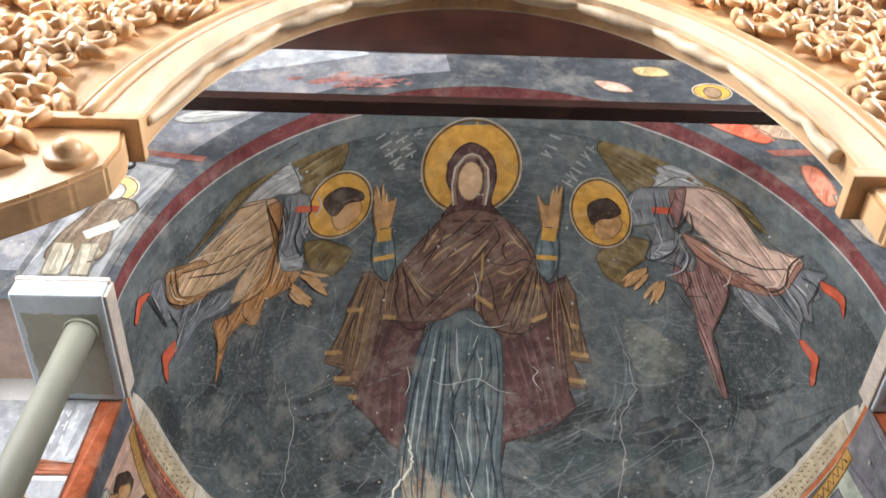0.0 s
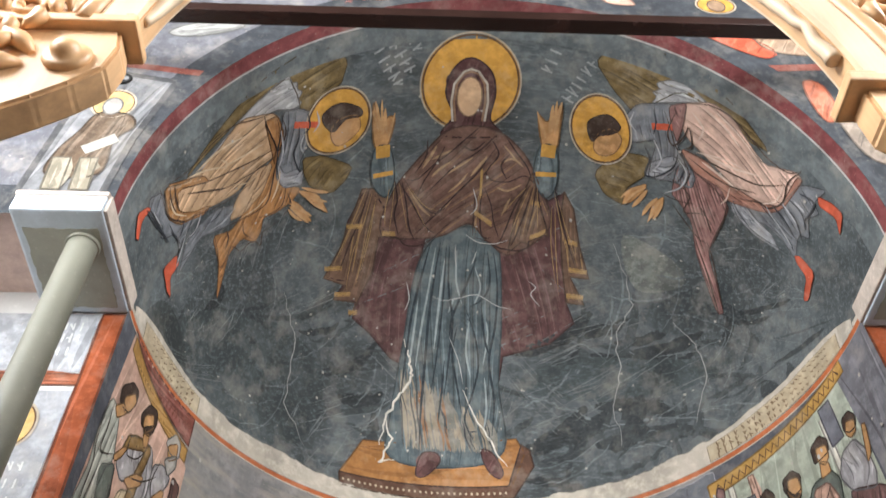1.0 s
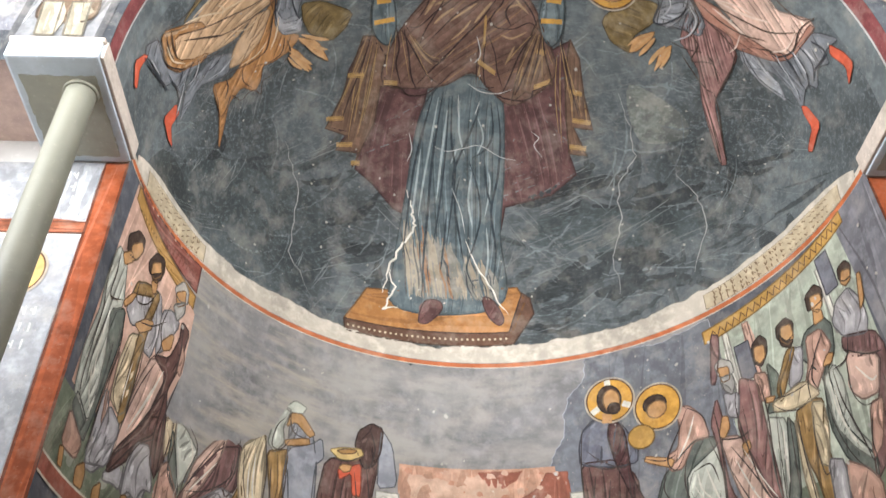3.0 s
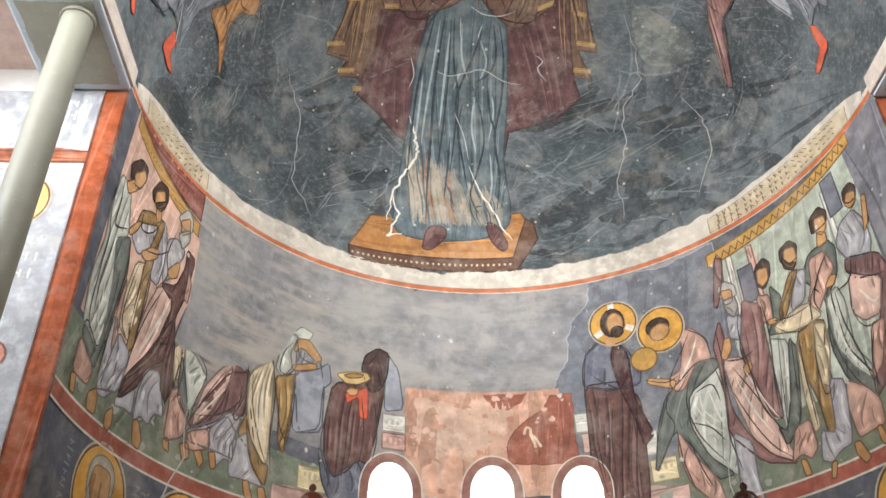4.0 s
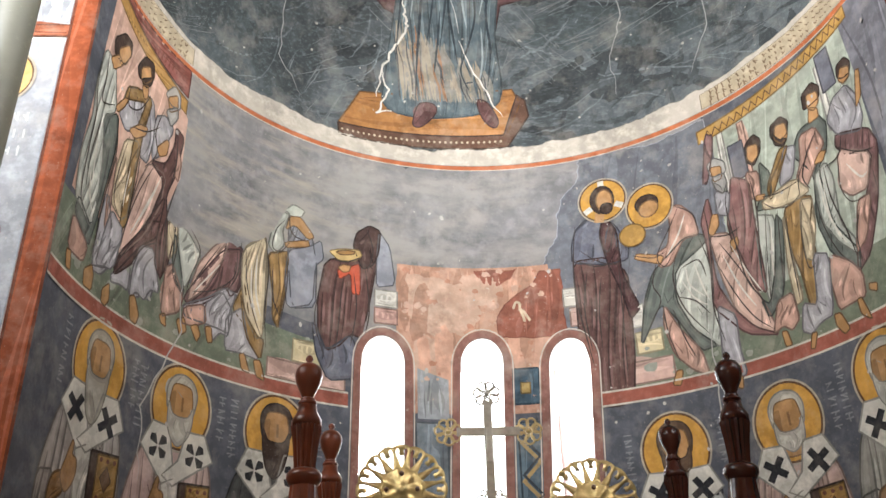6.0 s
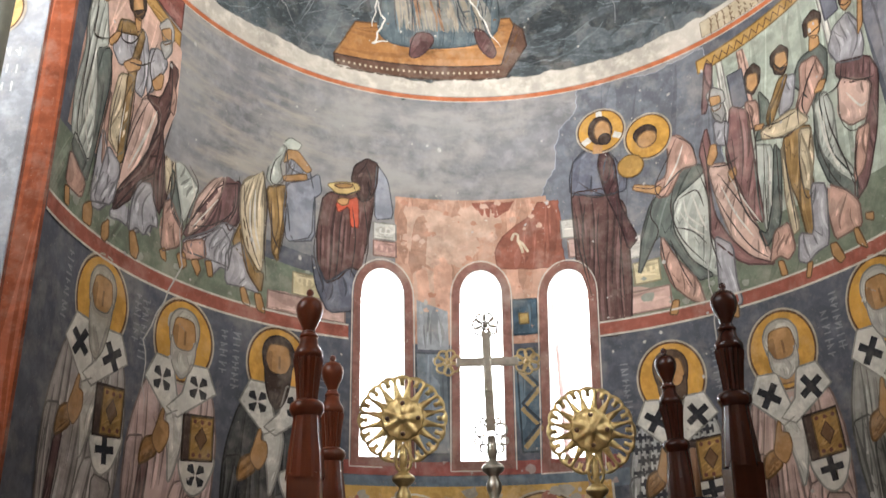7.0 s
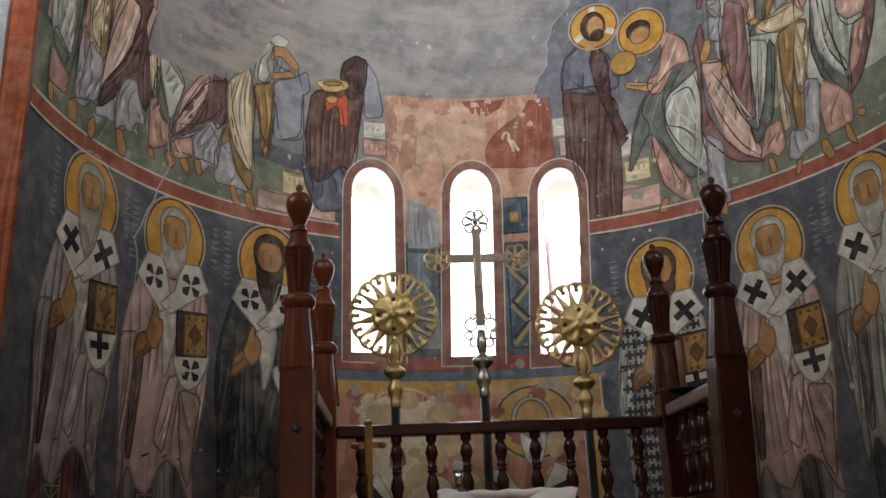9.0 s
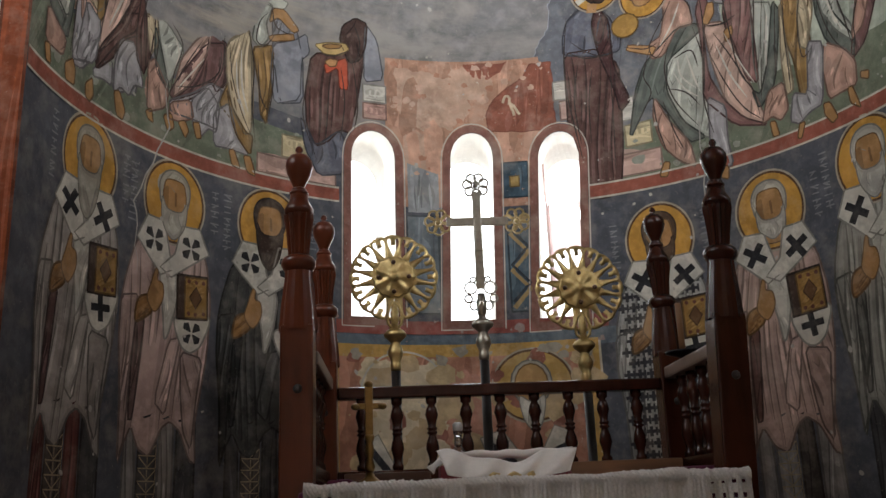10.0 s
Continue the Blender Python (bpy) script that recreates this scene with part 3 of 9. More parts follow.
paint("raised_hand", on_dome, vm, SKIN, [(0.34, 2.71), (0.4, 2.68), (0.47, 2.81), (0.48, 2.63), (0.47, 2.5), (0.39, 2.49)], 6)
for pts in (((-1.01, 1.66), (-0.89, 1.66)), ((-0.94, 1.47), (-0.83, 1.47)), ((-0.86, 1.96), (-0.75, 1.95)), ((-0.84, 1.34), (-0.78, 1.34)), ((-0.62, 1.89), (-0.53, 1.88)),
            ((0.58, 1.86), (0.66, 1.84)), ((0.61, 1.66), (0.73, 1.65)), ((0.60, 1.48), (0.71, 1.47)), ((0.35, 1.86), (0.45, 1.91)), ((0.35, 2.1), (0.41, 2.09)), ((-0.02, 2.02), (0.10, 1.94)), ((0.02, 2.12), (0.02, 2.3))):
    bm = bmesh.new()
    for s in (-1, 0, 1):
        ribbon(bm, on_dome, [(pts[0][0], pts[0][1] + .013 * s), (pts[1][0], pts[1][1] + .013 * s)], .0075 if s == 0 else .003, .0125, 0, False)
    part("gold_trim", bm, fresco((0.36, 0.22, 0.08), .9), vm)
fs = paint("painted_footstool", on_dome, dome, (0.30, 0.135, 0.04), [(-0.71, 0.46), (0.26, 0.53), (0.31, 0.43), (0.22, 0.22), (-0.85, 0.20)], 2, 5, 5, smooth=False, label="ochre painted footstool with beaded dark rim")
paint("rim", on_dome, fs, (0.10, 0.05, 0.03), [(-0.85, 0.20), (0.20, 0.22), (0.29, 0.49), (0.34, 0.45), (0.36, 0.34), (0.22, 0.13), (-0.84, 0.11)], 3, smooth=False)
bm = bmesh.new()
for i in range(30):
    sheet(bm, on_dome, [ellipse(-0.82 + 1.0 * i / 29, 0.155 + 0.02 * i / 29, 0.008, 0.009, 8)], 0.0065)
part("bead_row", bm, fresco((0.42, 0.34, 0.24)), fs)


DARK_SAGE, PALE_SAGE, LILAC = (0.125, 0.14, 0.12), (0.45, 0.455, 0.39), (0.37, 0.35, 0.355)
CREAM, BROWN_OCHRE, OCHRE_SKIN = (0.57, 0.46, 0.30), (0.30, 0.18, 0.065), (0.36, 0.195, 0.075)
PINK_PALE, BROWN_DARK, PURPLE = (0.55, 0.37, 0.295), (0.115, 0.058, 0.048), (0.165, 0.088, 0.08)
SLATE, NAVY, BROWN_PINK = (0.24, 0.245, 0.27), (0.13, 0.135, 0.165), (0.25, 0.13, 0.115)


def area_of(loop):
    return abs(sum(a[0] * b[1] - b[0] * a[1] for a, b in zip(loop, loop[1:] + loop[:1]))) / 2


def eased(loop):
    """Corners cut a little, the sides kept straight."""
    out = []
    for a, b in zip(loop, loop[1:] + loop[:1]):
        for k in (.14, .5, .86):
            out.append((a[0] + (b[0] - a[0]) * k, a[1] + (b[1] - a[1]) * k))
    return out


def figure(label, pieces, surf=on_apse, home=None, first=4):
    """A draped figure in plain painted areas: the first one carries the others."""
    top, bold = None, 1.35 if surf is on_apse else 1.0
    for i, (name, colour, flow, loop) in enumerate(pieces):
        cloth = flow > 0
        ob = paint(name, surf, top or home or apse, colour, eased(loop), first + .45 * i, flow, min(46, int(5 + 190 * area_of(loop))) if cloth else 0, .0034 * bold if cloth else .0026 * bold,
                   wear=.4 if cloth else .15, half=.0036 * bold, smooth=False, dark=.40, light=1.32, cloth=cloth, edge_dark=.30, label="" if top else label)
        top = top or ob
    return top


WING, FEATHER, ROBE_CREAM = (0.16, 0.11, 0.042), (0.35, 0.345, 0.345), (0.46, 0.30, 0.175)
PALE_STEEL, ROSE, ROSE_DARK = (0.27, 0.275, 0.29), (0.36, 0.175, 0.125), (0.24, 0.125, 0.11)
la = figure('bowing winged shape in ochre, cream and grey paint', [
    ('painted_wing', WING, 14, [(-1.99, 2.88), (-1.64, 3.04), (-1.35, 3.18), (-1.09, 3.25), (-0.90, 3.23), (-0.82, 3.13), (-0.87, 2.99), (-1.04, 2.93), (-1.12, 2.81), (-1.14, 3.00), (-1.19, 3.14), (-1.44, 3.05), (-1.69, 2.96)]),
    ('feathers', FEATHER, 10, [(-1.19, 3.15), (-1.17, 3.09), (-1.14, 3.09), (-1.14, 3.04), (-1.11, 3.02), (-1.14, 2.98), (-1.12, 2.95), (-1.18, 2.93), (-1.29, 2.97), (-1.49, 2.93), (-1.72, 2.87), (-1.87, 2.87), (-1.65, 2.95), (-1.44, 3.05)]),
    ('wing', WING, 30, [(-1.14, 2.57), (-1.01, 2.54), (-0.81, 2.4), (-0.86, 2.3), (-0.96, 2.22), (-1.1, 2.31), (-1.14, 2.43)]),
    ('skirt', STEEL, 28, [(-2.16, 2.94), (-2.27, 2.98), (-2.3, 2.94), (-2.25, 2.86), (-2.27, 2.85), (-2.21, 2.77), (-2.25, 2.72), (-2.12, 2.64), (-2.11, 2.19), (-2.05, 2.47), (-1.92, 2.54), (-1.78, 2.52), (-2.09, 2.69), (-2.15, 2.78)]),
    ('skirt', STEEL, 40, [(-2.14, 1.89), (-2.04, 2.38), (-1.78, 2.49), (-1.62, 2.4), (-1.7, 2.22), (-1.94, 2.26)]),
    ('robe', ROBE_CREAM, 22, [(-1.52, 3.01), (-1.28, 2.95), (-1.29, 2.77), (-1.33, 2.68), (-1.47, 2.65), (-1.61, 2.53), (-1.78, 2.54), (-2.09, 2.69), (-2.15, 2.78), (-2.14, 2.95), (-1.97, 2.87), (-1.81, 2.86), (-1.69, 2.92)]),
    ('robe_edge', OCHRE, 24, [(-2.14, 2.96), (-1.83, 2.83), (-1.8, 2.77), (-2.04, 2.87), (-2.07, 2.75), (-1.81, 2.58), (-1.88, 2.52), (-2.09, 2.69), (-2.16, 2.78)]),
    ('mantle', OCHRE, 62, [(-1.33, 2.68), (-1.28, 2.41), (-1.16, 2.32), (-1.24, 2.23), (-1.35, 2.18), (-1.44, 2.17), (-1.46, 2.05), (-1.51, 1.96), (-1.6, 2.04), (-1.71, 1.92), (-1.75, 1.73), (-1.81, 1.42), (-1.79, 1.84), (-1.83, 2.19), (-1.68, 2.16), (-1.59, 2.27), (-1.49, 2.45), (-1.42, 2.61)]),
    ('pale_fold', ROBE_CREAM, 48, [(-1.47, 2.65), (-1.34, 2.64), (-1.43, 2.41), (-1.59, 2.27), (-1.69, 2.27), (-1.63, 2.46)]),
    ('tunic', STEEL, 80, [(-1.24, 2.94), (-1.13, 2.92), (-1.02, 2.84), (-1.06, 2.71), (-1.15, 2.58), (-1.19, 2.41), (-1.29, 2.49), (-1.32, 2.63), (-1.28, 2.79)]),
    ('collar_fold', OCHRE, 80, [(-1.37, 2.93), (-1.28, 2.93), (-1.25, 2.8), (-1.33, 2.59), (-1.35, 2.77)]),
    ('sleeve', PALE_STEEL, 20, [(-1.32, 2.63), (-1.27, 2.49), (-1.18, 2.5), (-1.14, 2.43), (-1.16, 2.35), (-1.28, 2.37), (-1.33, 2.48)]),
    ('hand_shape', SKIN, 0, [(-1.19, 2.32), (-1.05, 2.25), (-0.98, 2.08), (-1.02, 2.1), (-1.09, 2.2), (-1.16, 2.26)]),
    ('hand_shape', SKIN, 0, [(-1.25, 2.27), (-1.17, 2.19), (-1.09, 2.03), (-1.17, 2.07), (-1.24, 2.18)]),
    ('boot', VERMILION, 0, [(-2.31, 2.96), (-2.28, 2.93), (-2.38, 2.93), (-2.45, 2.87), (-2.47, 2.9), (-2.4, 2.99)]),
    ('boot', VERMILION, 0, [(-2.28, 2.19), (-2.14, 2.26), (-2.13, 2.06), (-2.22, 1.92), (-2.22, 1.5), (-2.26, 1.69)]),
], on_dome, dome, 1)
halo(on_dome, la, -0.90, 2.755, 0.205, 0.225, 7.5, turn=-0.3)
paint("head_shape", on_dome, la, SKIN, [(-0.89, 2.77), (-0.78, 2.77), (-0.76, 2.68), (-0.84, 2.6), (-0.92, 2.59), (-0.95, 2.7)], 9.5, edge=.003)
paint("hair_shape", on_dome, la, HAIR, [(-0.99, 2.84), (-0.88, 2.88), (-0.76, 2.82), (-0.75, 2.76), (-0.85, 2.76), (-0.93, 2.70), (-0.99, 2.77)], 10.3, edge=.003)
stripe("sleeve_band", on_dome, la, VERMILION, [(-1.18, 2.83), (-1.03, 2.78)], 0.02, 9)

ra = figure('bowing winged shape in pink, mauve and grey paint', [
    ('painted_wing', WING, 168, [(0.63, 3.12), (0.69, 3.23), (0.79, 3.30), (0.96, 3.28), (1.16, 3.25), (1.43, 3.15), (1.74, 2.99), (1.61, 2.99), (1.34, 3.07), (1.13, 3.09), (0.98, 2.94), (0.89, 2.87), (0.76, 2.97)]),
    ('feathers', FEATHER, 170, [(0.99, 2.96), (1.01, 3.01), (0.98, 3.03), (1.02, 3.06), (0.99, 3.09), (1.07, 3.14), (1.17, 3.14), (1.34, 3.07), (1.61, 2.99), (1.47, 2.97), (1.24, 3.06), (1.08, 3.00)]),
    ('wing', WING, 150, [(0.72, 2.37), (0.86, 2.57), (1.02, 2.6), (1.08, 2.56), (1.04, 2.44), (0.93, 2.3), (0.94, 2.17), (0.8, 2.23)]),
    ('skirt', STEEL, 150, [(1.58, 2.56), (1.7, 2.58), (1.87, 2.74), (1.91, 2.87), (2, 2.96), (2.14, 3.02), (2.09, 2.91), (2.15, 2.88), (2.09, 2.81), (2.15, 2.72), (2.07, 2.69), (2.11, 2.31), (1.96, 2.5), (1.83, 2.51), (1.67, 2.4)]),
    ('skirt_fold', PALE_STEEL, 152, [(1.58, 2.56), (1.7, 2.55), (1.91, 2.43), (1.99, 2.28), (1.8, 2.31), (1.63, 2.42)]),
    ('robe', PINK_PALE, 160, [(1.17, 3.03), (1.33, 3.1), (1.47, 3.07), (1.58, 2.99), (1.72, 2.91), (1.93, 2.99), (1.98, 2.97), (1.9, 2.75), (1.77, 2.69), (1.62, 2.68), (1.49, 2.72), (1.37, 2.77), (1.24, 2.83), (1.17, 2.91)]),
    ('robe_edge', ROSE, 160, [(1.21, 2.75), (1.37, 2.75), (1.56, 2.68), (1.77, 2.69), (1.9, 2.75), (1.94, 2.97), (1.98, 2.97), (1.92, 2.74), (1.76, 2.59), (1.59, 2.52), (1.47, 2.56), (1.34, 2.63)]),
    ('mantle', ROSE_DARK, 110, [(1.22, 2.37), (1.22, 2.67), (1.34, 2.63), (1.52, 2.6), (1.6, 2.44), (1.54, 2.13), (1.51, 1.95), (1.59, 1.65), (1.64, 1.38), (1.6, 1.37), (1.5, 1.71), (1.43, 1.93), (1.38, 2.18), (1.28, 2.32)]),
    ('tunic', STEEL, 100, [(0.86, 2.85), (0.91, 2.93), (1.1, 3), (1.18, 2.97), (1.18, 2.77), (1.35, 2.6), (1.34, 2.47), (1.2, 2.47), (1.06, 2.44), (1.06, 2.59), (1.07, 2.75), (0.93, 2.67), (0.88, 2.74)]),
    ('sleeve', PALE_STEEL, 30, [(1.04, 2.54), (1.17, 2.68), (1.25, 2.68), (1.2, 2.55), (1.14, 2.44), (1.04, 2.45)]),
    ('collar_fold', ROSE_DARK, 110, [(1.09, 2.98), (1.19, 3.04), (1.2, 2.9), (1.19, 2.77), (1.13, 2.87)]),
    ('hand_shape', SKIN, 0, [(0.92, 2.18), (0.94, 2.3), (1.06, 2.39), (1.05, 2.32), (0.98, 2.21)]),
    ('hand_shape', SKIN, 0, [(1.1, 2.1), (1.11, 2.25), (1.18, 2.33), (1.18, 2.24), (1.13, 2.14)]),
    ('boot', VERMILION, 0, [(2.1, 2.96), (2.21, 2.99), (2.29, 2.99), (2.33, 2.88), (2.26, 2.94), (2.13, 2.92)]),
    ('boot', VERMILION, 0, [(2.09, 2.37), (2.13, 2.43), (2.26, 2.34), (2.25, 1.69), (2.21, 1.66), (2.21, 2.14), (2.12, 2.28)]),
], on_dome, dome, 1)
halo(on_dome, ra, 0.725, 2.69, 0.185, 0.24, 7.5, turn=0.25)
paint("head_shape", on_dome, ra, SKIN, [(0.71, 2.66), (0.79, 2.72), (0.86, 2.67), (0.83, 2.55), (0.75, 2.51), (0.7, 2.55)], 9.5, edge=.003)
paint("hair_shape", on_dome, ra, HAIR, [(0.64, 2.73), (0.75, 2.81), (0.84, 2.75), (0.8, 2.69), (0.72, 2.65), (0.68, 2.60)], 10.3, edge=.003)
stripe("sleeve_band", on_dome, ra, VERMILION, [(1.02, 2.82), (1.14, 2.86)], 0.02, 9)

def open_curve(pts, n=5):
    """A soft curve through a few points."""
    pts = [Vector(p) for p in pts]
    out = []
    for i in range(len(pts) - 1):
        p0, p1, p2, p3 = pts[max(i - 1, 0)], pts[i], pts[i + 1], pts[min(i + 2, len(pts) - 1)]
        for k in range(n):
            t = k / n
            out.append(0.5 * ((2 * p1) + (p2 - p0) * t + (2 * p0 - 5 * p1 + 4 * p2 - p3) * t * t + (3 * p1 - p0 - 3 * p2 + p3) * t ** 3))
    return out + [pts[-1]]


def brush_lines(name, parent, colour, half, layer, *lines, surf=on_dome):
    """Drawn brush lines that swell in the middle and run out at both ends."""
    bm = bmesh.new()
    for i, pts in enumerate(lines):
        ribbon(bm, surf, open_curve(pts), half * RNG.uniform(.75, 1.25), .002 + .001 * layer + .00002 * i)
    return part(name, bm, fresco(colour, .25), parent)


brush_lines("fold_lines", la, (0.045, 0.028, 0.02), 0.0042, 11,
            [(-1.26, 2.96), (-1.42, 2.97), (-1.57, 3.00), (-1.72, 2.98), (-1.86, 2.94), (-1.98, 2.93), (-2.17, 2.97)],
            [(-1.37, 2.97), (-1.36, 2.90), (-1.32, 2.77), (-1.30, 2.71), (-1.24, 2.80), (-1.25, 2.89)],
            [(-1.35, 2.73), (-1.51, 2.73), (-1.67, 2.75), (-1.84, 2.79), (-2.02, 2.87)],
            [(-1.31, 2.69), (-1.48, 2.65), (-1.65, 2.65), (-1.81, 2.72), (-1.98, 2.81)],
            [(-2.18, 2.97), (-2.17, 2.87), (-2.15, 2.78), (-2.06, 2.69), (-1.95, 2.61), (-1.79, 2.52), (-1.64, 2.51), (-1.48, 2.57)],
            [(-2.06, 2.92), (-2.07, 2.83), (-2.06, 2.76)],
            [(-2.10, 2.93), (-2.11, 2.85), (-2.09, 2.76)],
            [(-1.30, 2.67), (-1.34, 2.56), (-1.37, 2.42), (-1.42, 2.29), (-1.55, 2.24), (-1.68, 2.23), (-1.81, 2.19)])
brush_lines("fold_lines", la, (0.045, 0.028, 0.02), 0.0042, 11,
            [(-1.27, 2.37), (-1.30, 2.24), (-1.38, 2.19), (-1.51, 2.19)],
            [(-1.82, 2.20), (-1.80, 2.01), (-1.79, 1.81), (-1.74, 1.86), (-1.69, 1.99), (-1.62, 1.92), (-1.56, 1.97), (-1.51, 1.98), (-1.47, 1.93), (-1.45, 2.04), (-1.39, 2.07), (-1.26, 2.15)],
            [(-1.72, 2.19), (-1.71, 2.09), (-1.74, 1.98)],
            [(-1.59, 2.21), (-1.59, 2.09), (-1.53, 2.01)],
            [(-1.26, 2.32), (-1.24, 2.21), (-1.30, 2.14)])
brush_lines("fold_lines", la, (0.03, 0.033, 0.04), 0.005, 11.2,
            [(-1.26, 2.87), (-1.28, 2.79), (-1.31, 2.69), (-1.32, 2.55), (-1.31, 2.44)],
            [(-1.15, 2.81), (-1.16, 2.73), (-1.20, 2.64), (-1.18, 2.50), (-1.15, 2.44)],
            [(-1.09, 2.88), (-1.08, 2.79), (-1.12, 2.75)],
            [(-2.32, 2.95), (-2.27, 2.83), (-2.22, 2.72), (-2.19, 2.62)],
            [(-2.16, 2.74), (-2.13, 2.60), (-2.10, 2.37)],
            [(-1.95, 2.65), (-2.01, 2.52), (-2.13, 2.23), (-2.17, 1.86)],
            [(-1.85, 2.60), (-1.94, 2.43), (-2.05, 2.31)],
            [(-2.04, 2.68), (-2.09, 2.53), (-2.17, 2.51)],
            [(-1.73, 2.46), (-1.80, 2.39), (-1.87, 2.39)])
brush_lines("light_strokes", la, (0.50, 0.38, 0.25), 0.0055, 10.6,
            [(-1.49, 2.90), (-1.65, 2.91), (-1.78, 2.90), (-1.89, 2.88)],
            [(-1.38, 2.80), (-1.54, 2.79), (-1.69, 2.80)],
            [(-1.70, 2.85), (-1.66, 2.81), (-1.68, 2.78)],
            [(-1.65, 2.65), (-1.53, 2.57), (-1.44, 2.62)],
            [(-1.96, 2.89), (-1.81, 2.85), (-1.67, 2.79)],
            [(-2.12, 2.87), (-2.10, 2.77), (-2.01, 2.69)],
            [(-1.39, 2.38), (-1.48, 2.29), (-1.61, 2.25)],
            [(-1.30, 2.54), (-1.33, 2.40), (-1.38, 2.29)])
brush_lines("light_strokes", la, (0.33, 0.335, 0.345), 0.005, 11.5,
            [(-1.27, 2.83), (-1.27, 2.69), (-1.31, 2.57)],
            [(-1.12, 2.75), (-1.15, 2.68), (-1.13, 2.60)],
            [(-1.27, 2.42), (-1.19, 2.42), (-1.15, 2.47)],
            [(-2.03, 2.52), (-2.10, 2.28), (-2.16, 2.05)],
            [(-1.64, 2.39), (-1.74, 2.30), (-1.88, 2.28)],
            [(-2.27, 2.90), (-2.23, 2.78)],
            [(-1.90, 2.58), (-1.96, 2.42), (-2.04, 2.39)],
            [(-1.03, 2.87), (-1.02, 2.79), (-1.06, 2.74)])
brush_lines("fold_lines", ra, (0.045, 0.028, 0.02), 0.0042, 11,
            [(1.17, 3.03), (1.32, 3.08), (1.46, 3.07), (1.61, 3.01), (1.74, 2.96), (1.88, 2.96), (1.96, 3.02)],
            [(1.14, 2.96), (1.12, 2.82), (1.17, 2.75), (1.22, 2.83), (1.23, 2.91)],
            [(1.24, 2.90), (1.28, 2.80), (1.24, 2.76)],
            [(1.24, 2.75), (1.41, 2.75), (1.59, 2.76), (1.74, 2.79), (1.91, 2.90)],
            [(1.27, 2.72), (1.43, 2.68), (1.58, 2.68), (1.73, 2.73)],
            [(1.32, 2.64), (1.47, 2.58), (1.58, 2.49)],
            [(1.96, 3.02), (1.90, 2.91), (1.91, 2.79), (1.84, 2.70), (1.76, 2.69), (1.64, 2.61)],
            [(1.07, 2.95), (1.13, 2.85), (1.18, 2.76), (1.26, 2.68), (1.31, 2.58), (1.29, 2.46)])
brush_lines("fold_lines", ra, (0.045, 0.028, 0.02), 0.0042, 11,
            [(1.18, 2.50), (1.28, 2.46), (1.34, 2.39), (1.32, 2.25), (1.45, 2.29), (1.54, 2.17)],
            [(1.24, 2.29), (1.33, 2.18), (1.44, 2.06), (1.50, 2.04)],
            [(1.43, 2.01), (1.50, 1.82), (1.57, 1.56), (1.61, 1.37)],
            [(1.50, 2.04), (1.55, 1.89), (1.60, 1.63), (1.64, 1.40)],
            [(1.58, 2.49), (1.58, 2.31), (1.55, 2.14), (1.54, 2.05)],
            [(1.16, 2.35), (1.28, 2.33), (1.39, 2.36)],
            [(1.40, 2.37), (1.47, 2.27), (1.52, 2.13)])
brush_lines("fold_lines", ra, (0.03, 0.033, 0.04), 0.0055, 11.2,
            [(1.60, 2.57), (1.68, 2.45), (1.80, 2.35), (1.92, 2.33), (2.05, 2.33)],
            [(1.78, 2.69), (1.90, 2.64), (2.03, 2.53), (2.08, 2.43)],
            [(1.85, 2.73), (1.97, 2.70), (2.10, 2.63)],
            [(1.93, 2.83), (2.05, 2.81), (2.11, 2.74)],
            [(1.99, 2.90), (2.10, 2.91), (2.08, 2.79)],
            [(1.00, 2.68), (1.05, 2.59), (1.04, 2.46), (1.11, 2.47), (1.20, 2.59), (1.21, 2.71)],
            [(1.20, 2.69), (1.27, 2.61), (1.25, 2.49)],
            [(1.01, 2.93), (1.04, 2.85), (1.04, 2.77)],
            [(1.87, 2.77), (2.01, 2.76), (2.11, 2.68)])
brush_lines("light_strokes", ra, (0.58, 0.44, 0.36), 0.006, 10.6,
            [(1.23, 3.00), (1.32, 2.93), (1.31, 2.85)],
            [(1.31, 2.77), (1.48, 2.81), (1.62, 2.82)],
            [(1.36, 2.78), (1.55, 2.79), (1.73, 2.84)],
            [(1.36, 3.06), (1.52, 3.00), (1.68, 2.92)],
            [(1.36, 2.73), (1.52, 2.70), (1.62, 2.68)],
            [(1.88, 2.90), (1.87, 2.77), (1.78, 2.69)],
            [(1.57, 2.67), (1.57, 2.54), (1.54, 2.46)],
            [(1.29, 3.05), (1.43, 3.00), (1.56, 2.93)])
brush_lines("light_strokes", ra, (0.36, 0.365, 0.375), 0.0055, 11.5,
            [(1.05, 2.74), (1.12, 2.62), (1.07, 2.48)],
            [(1.22, 2.68), (1.29, 2.59), (1.27, 2.45), (1.18, 2.36)],
            [(1.82, 2.70), (1.94, 2.62), (2.06, 2.48)],
            [(1.97, 2.84), (2.06, 2.83)],
            [(1.75, 2.38), (1.90, 2.35)],
            [(1.70, 2.57), (1.80, 2.47), (1.91, 2.44)],
            [(0.90, 2.87), (0.89, 2.80), (0.94, 2.75)],
            [(1.91, 2.78), (2.04, 2.74)])
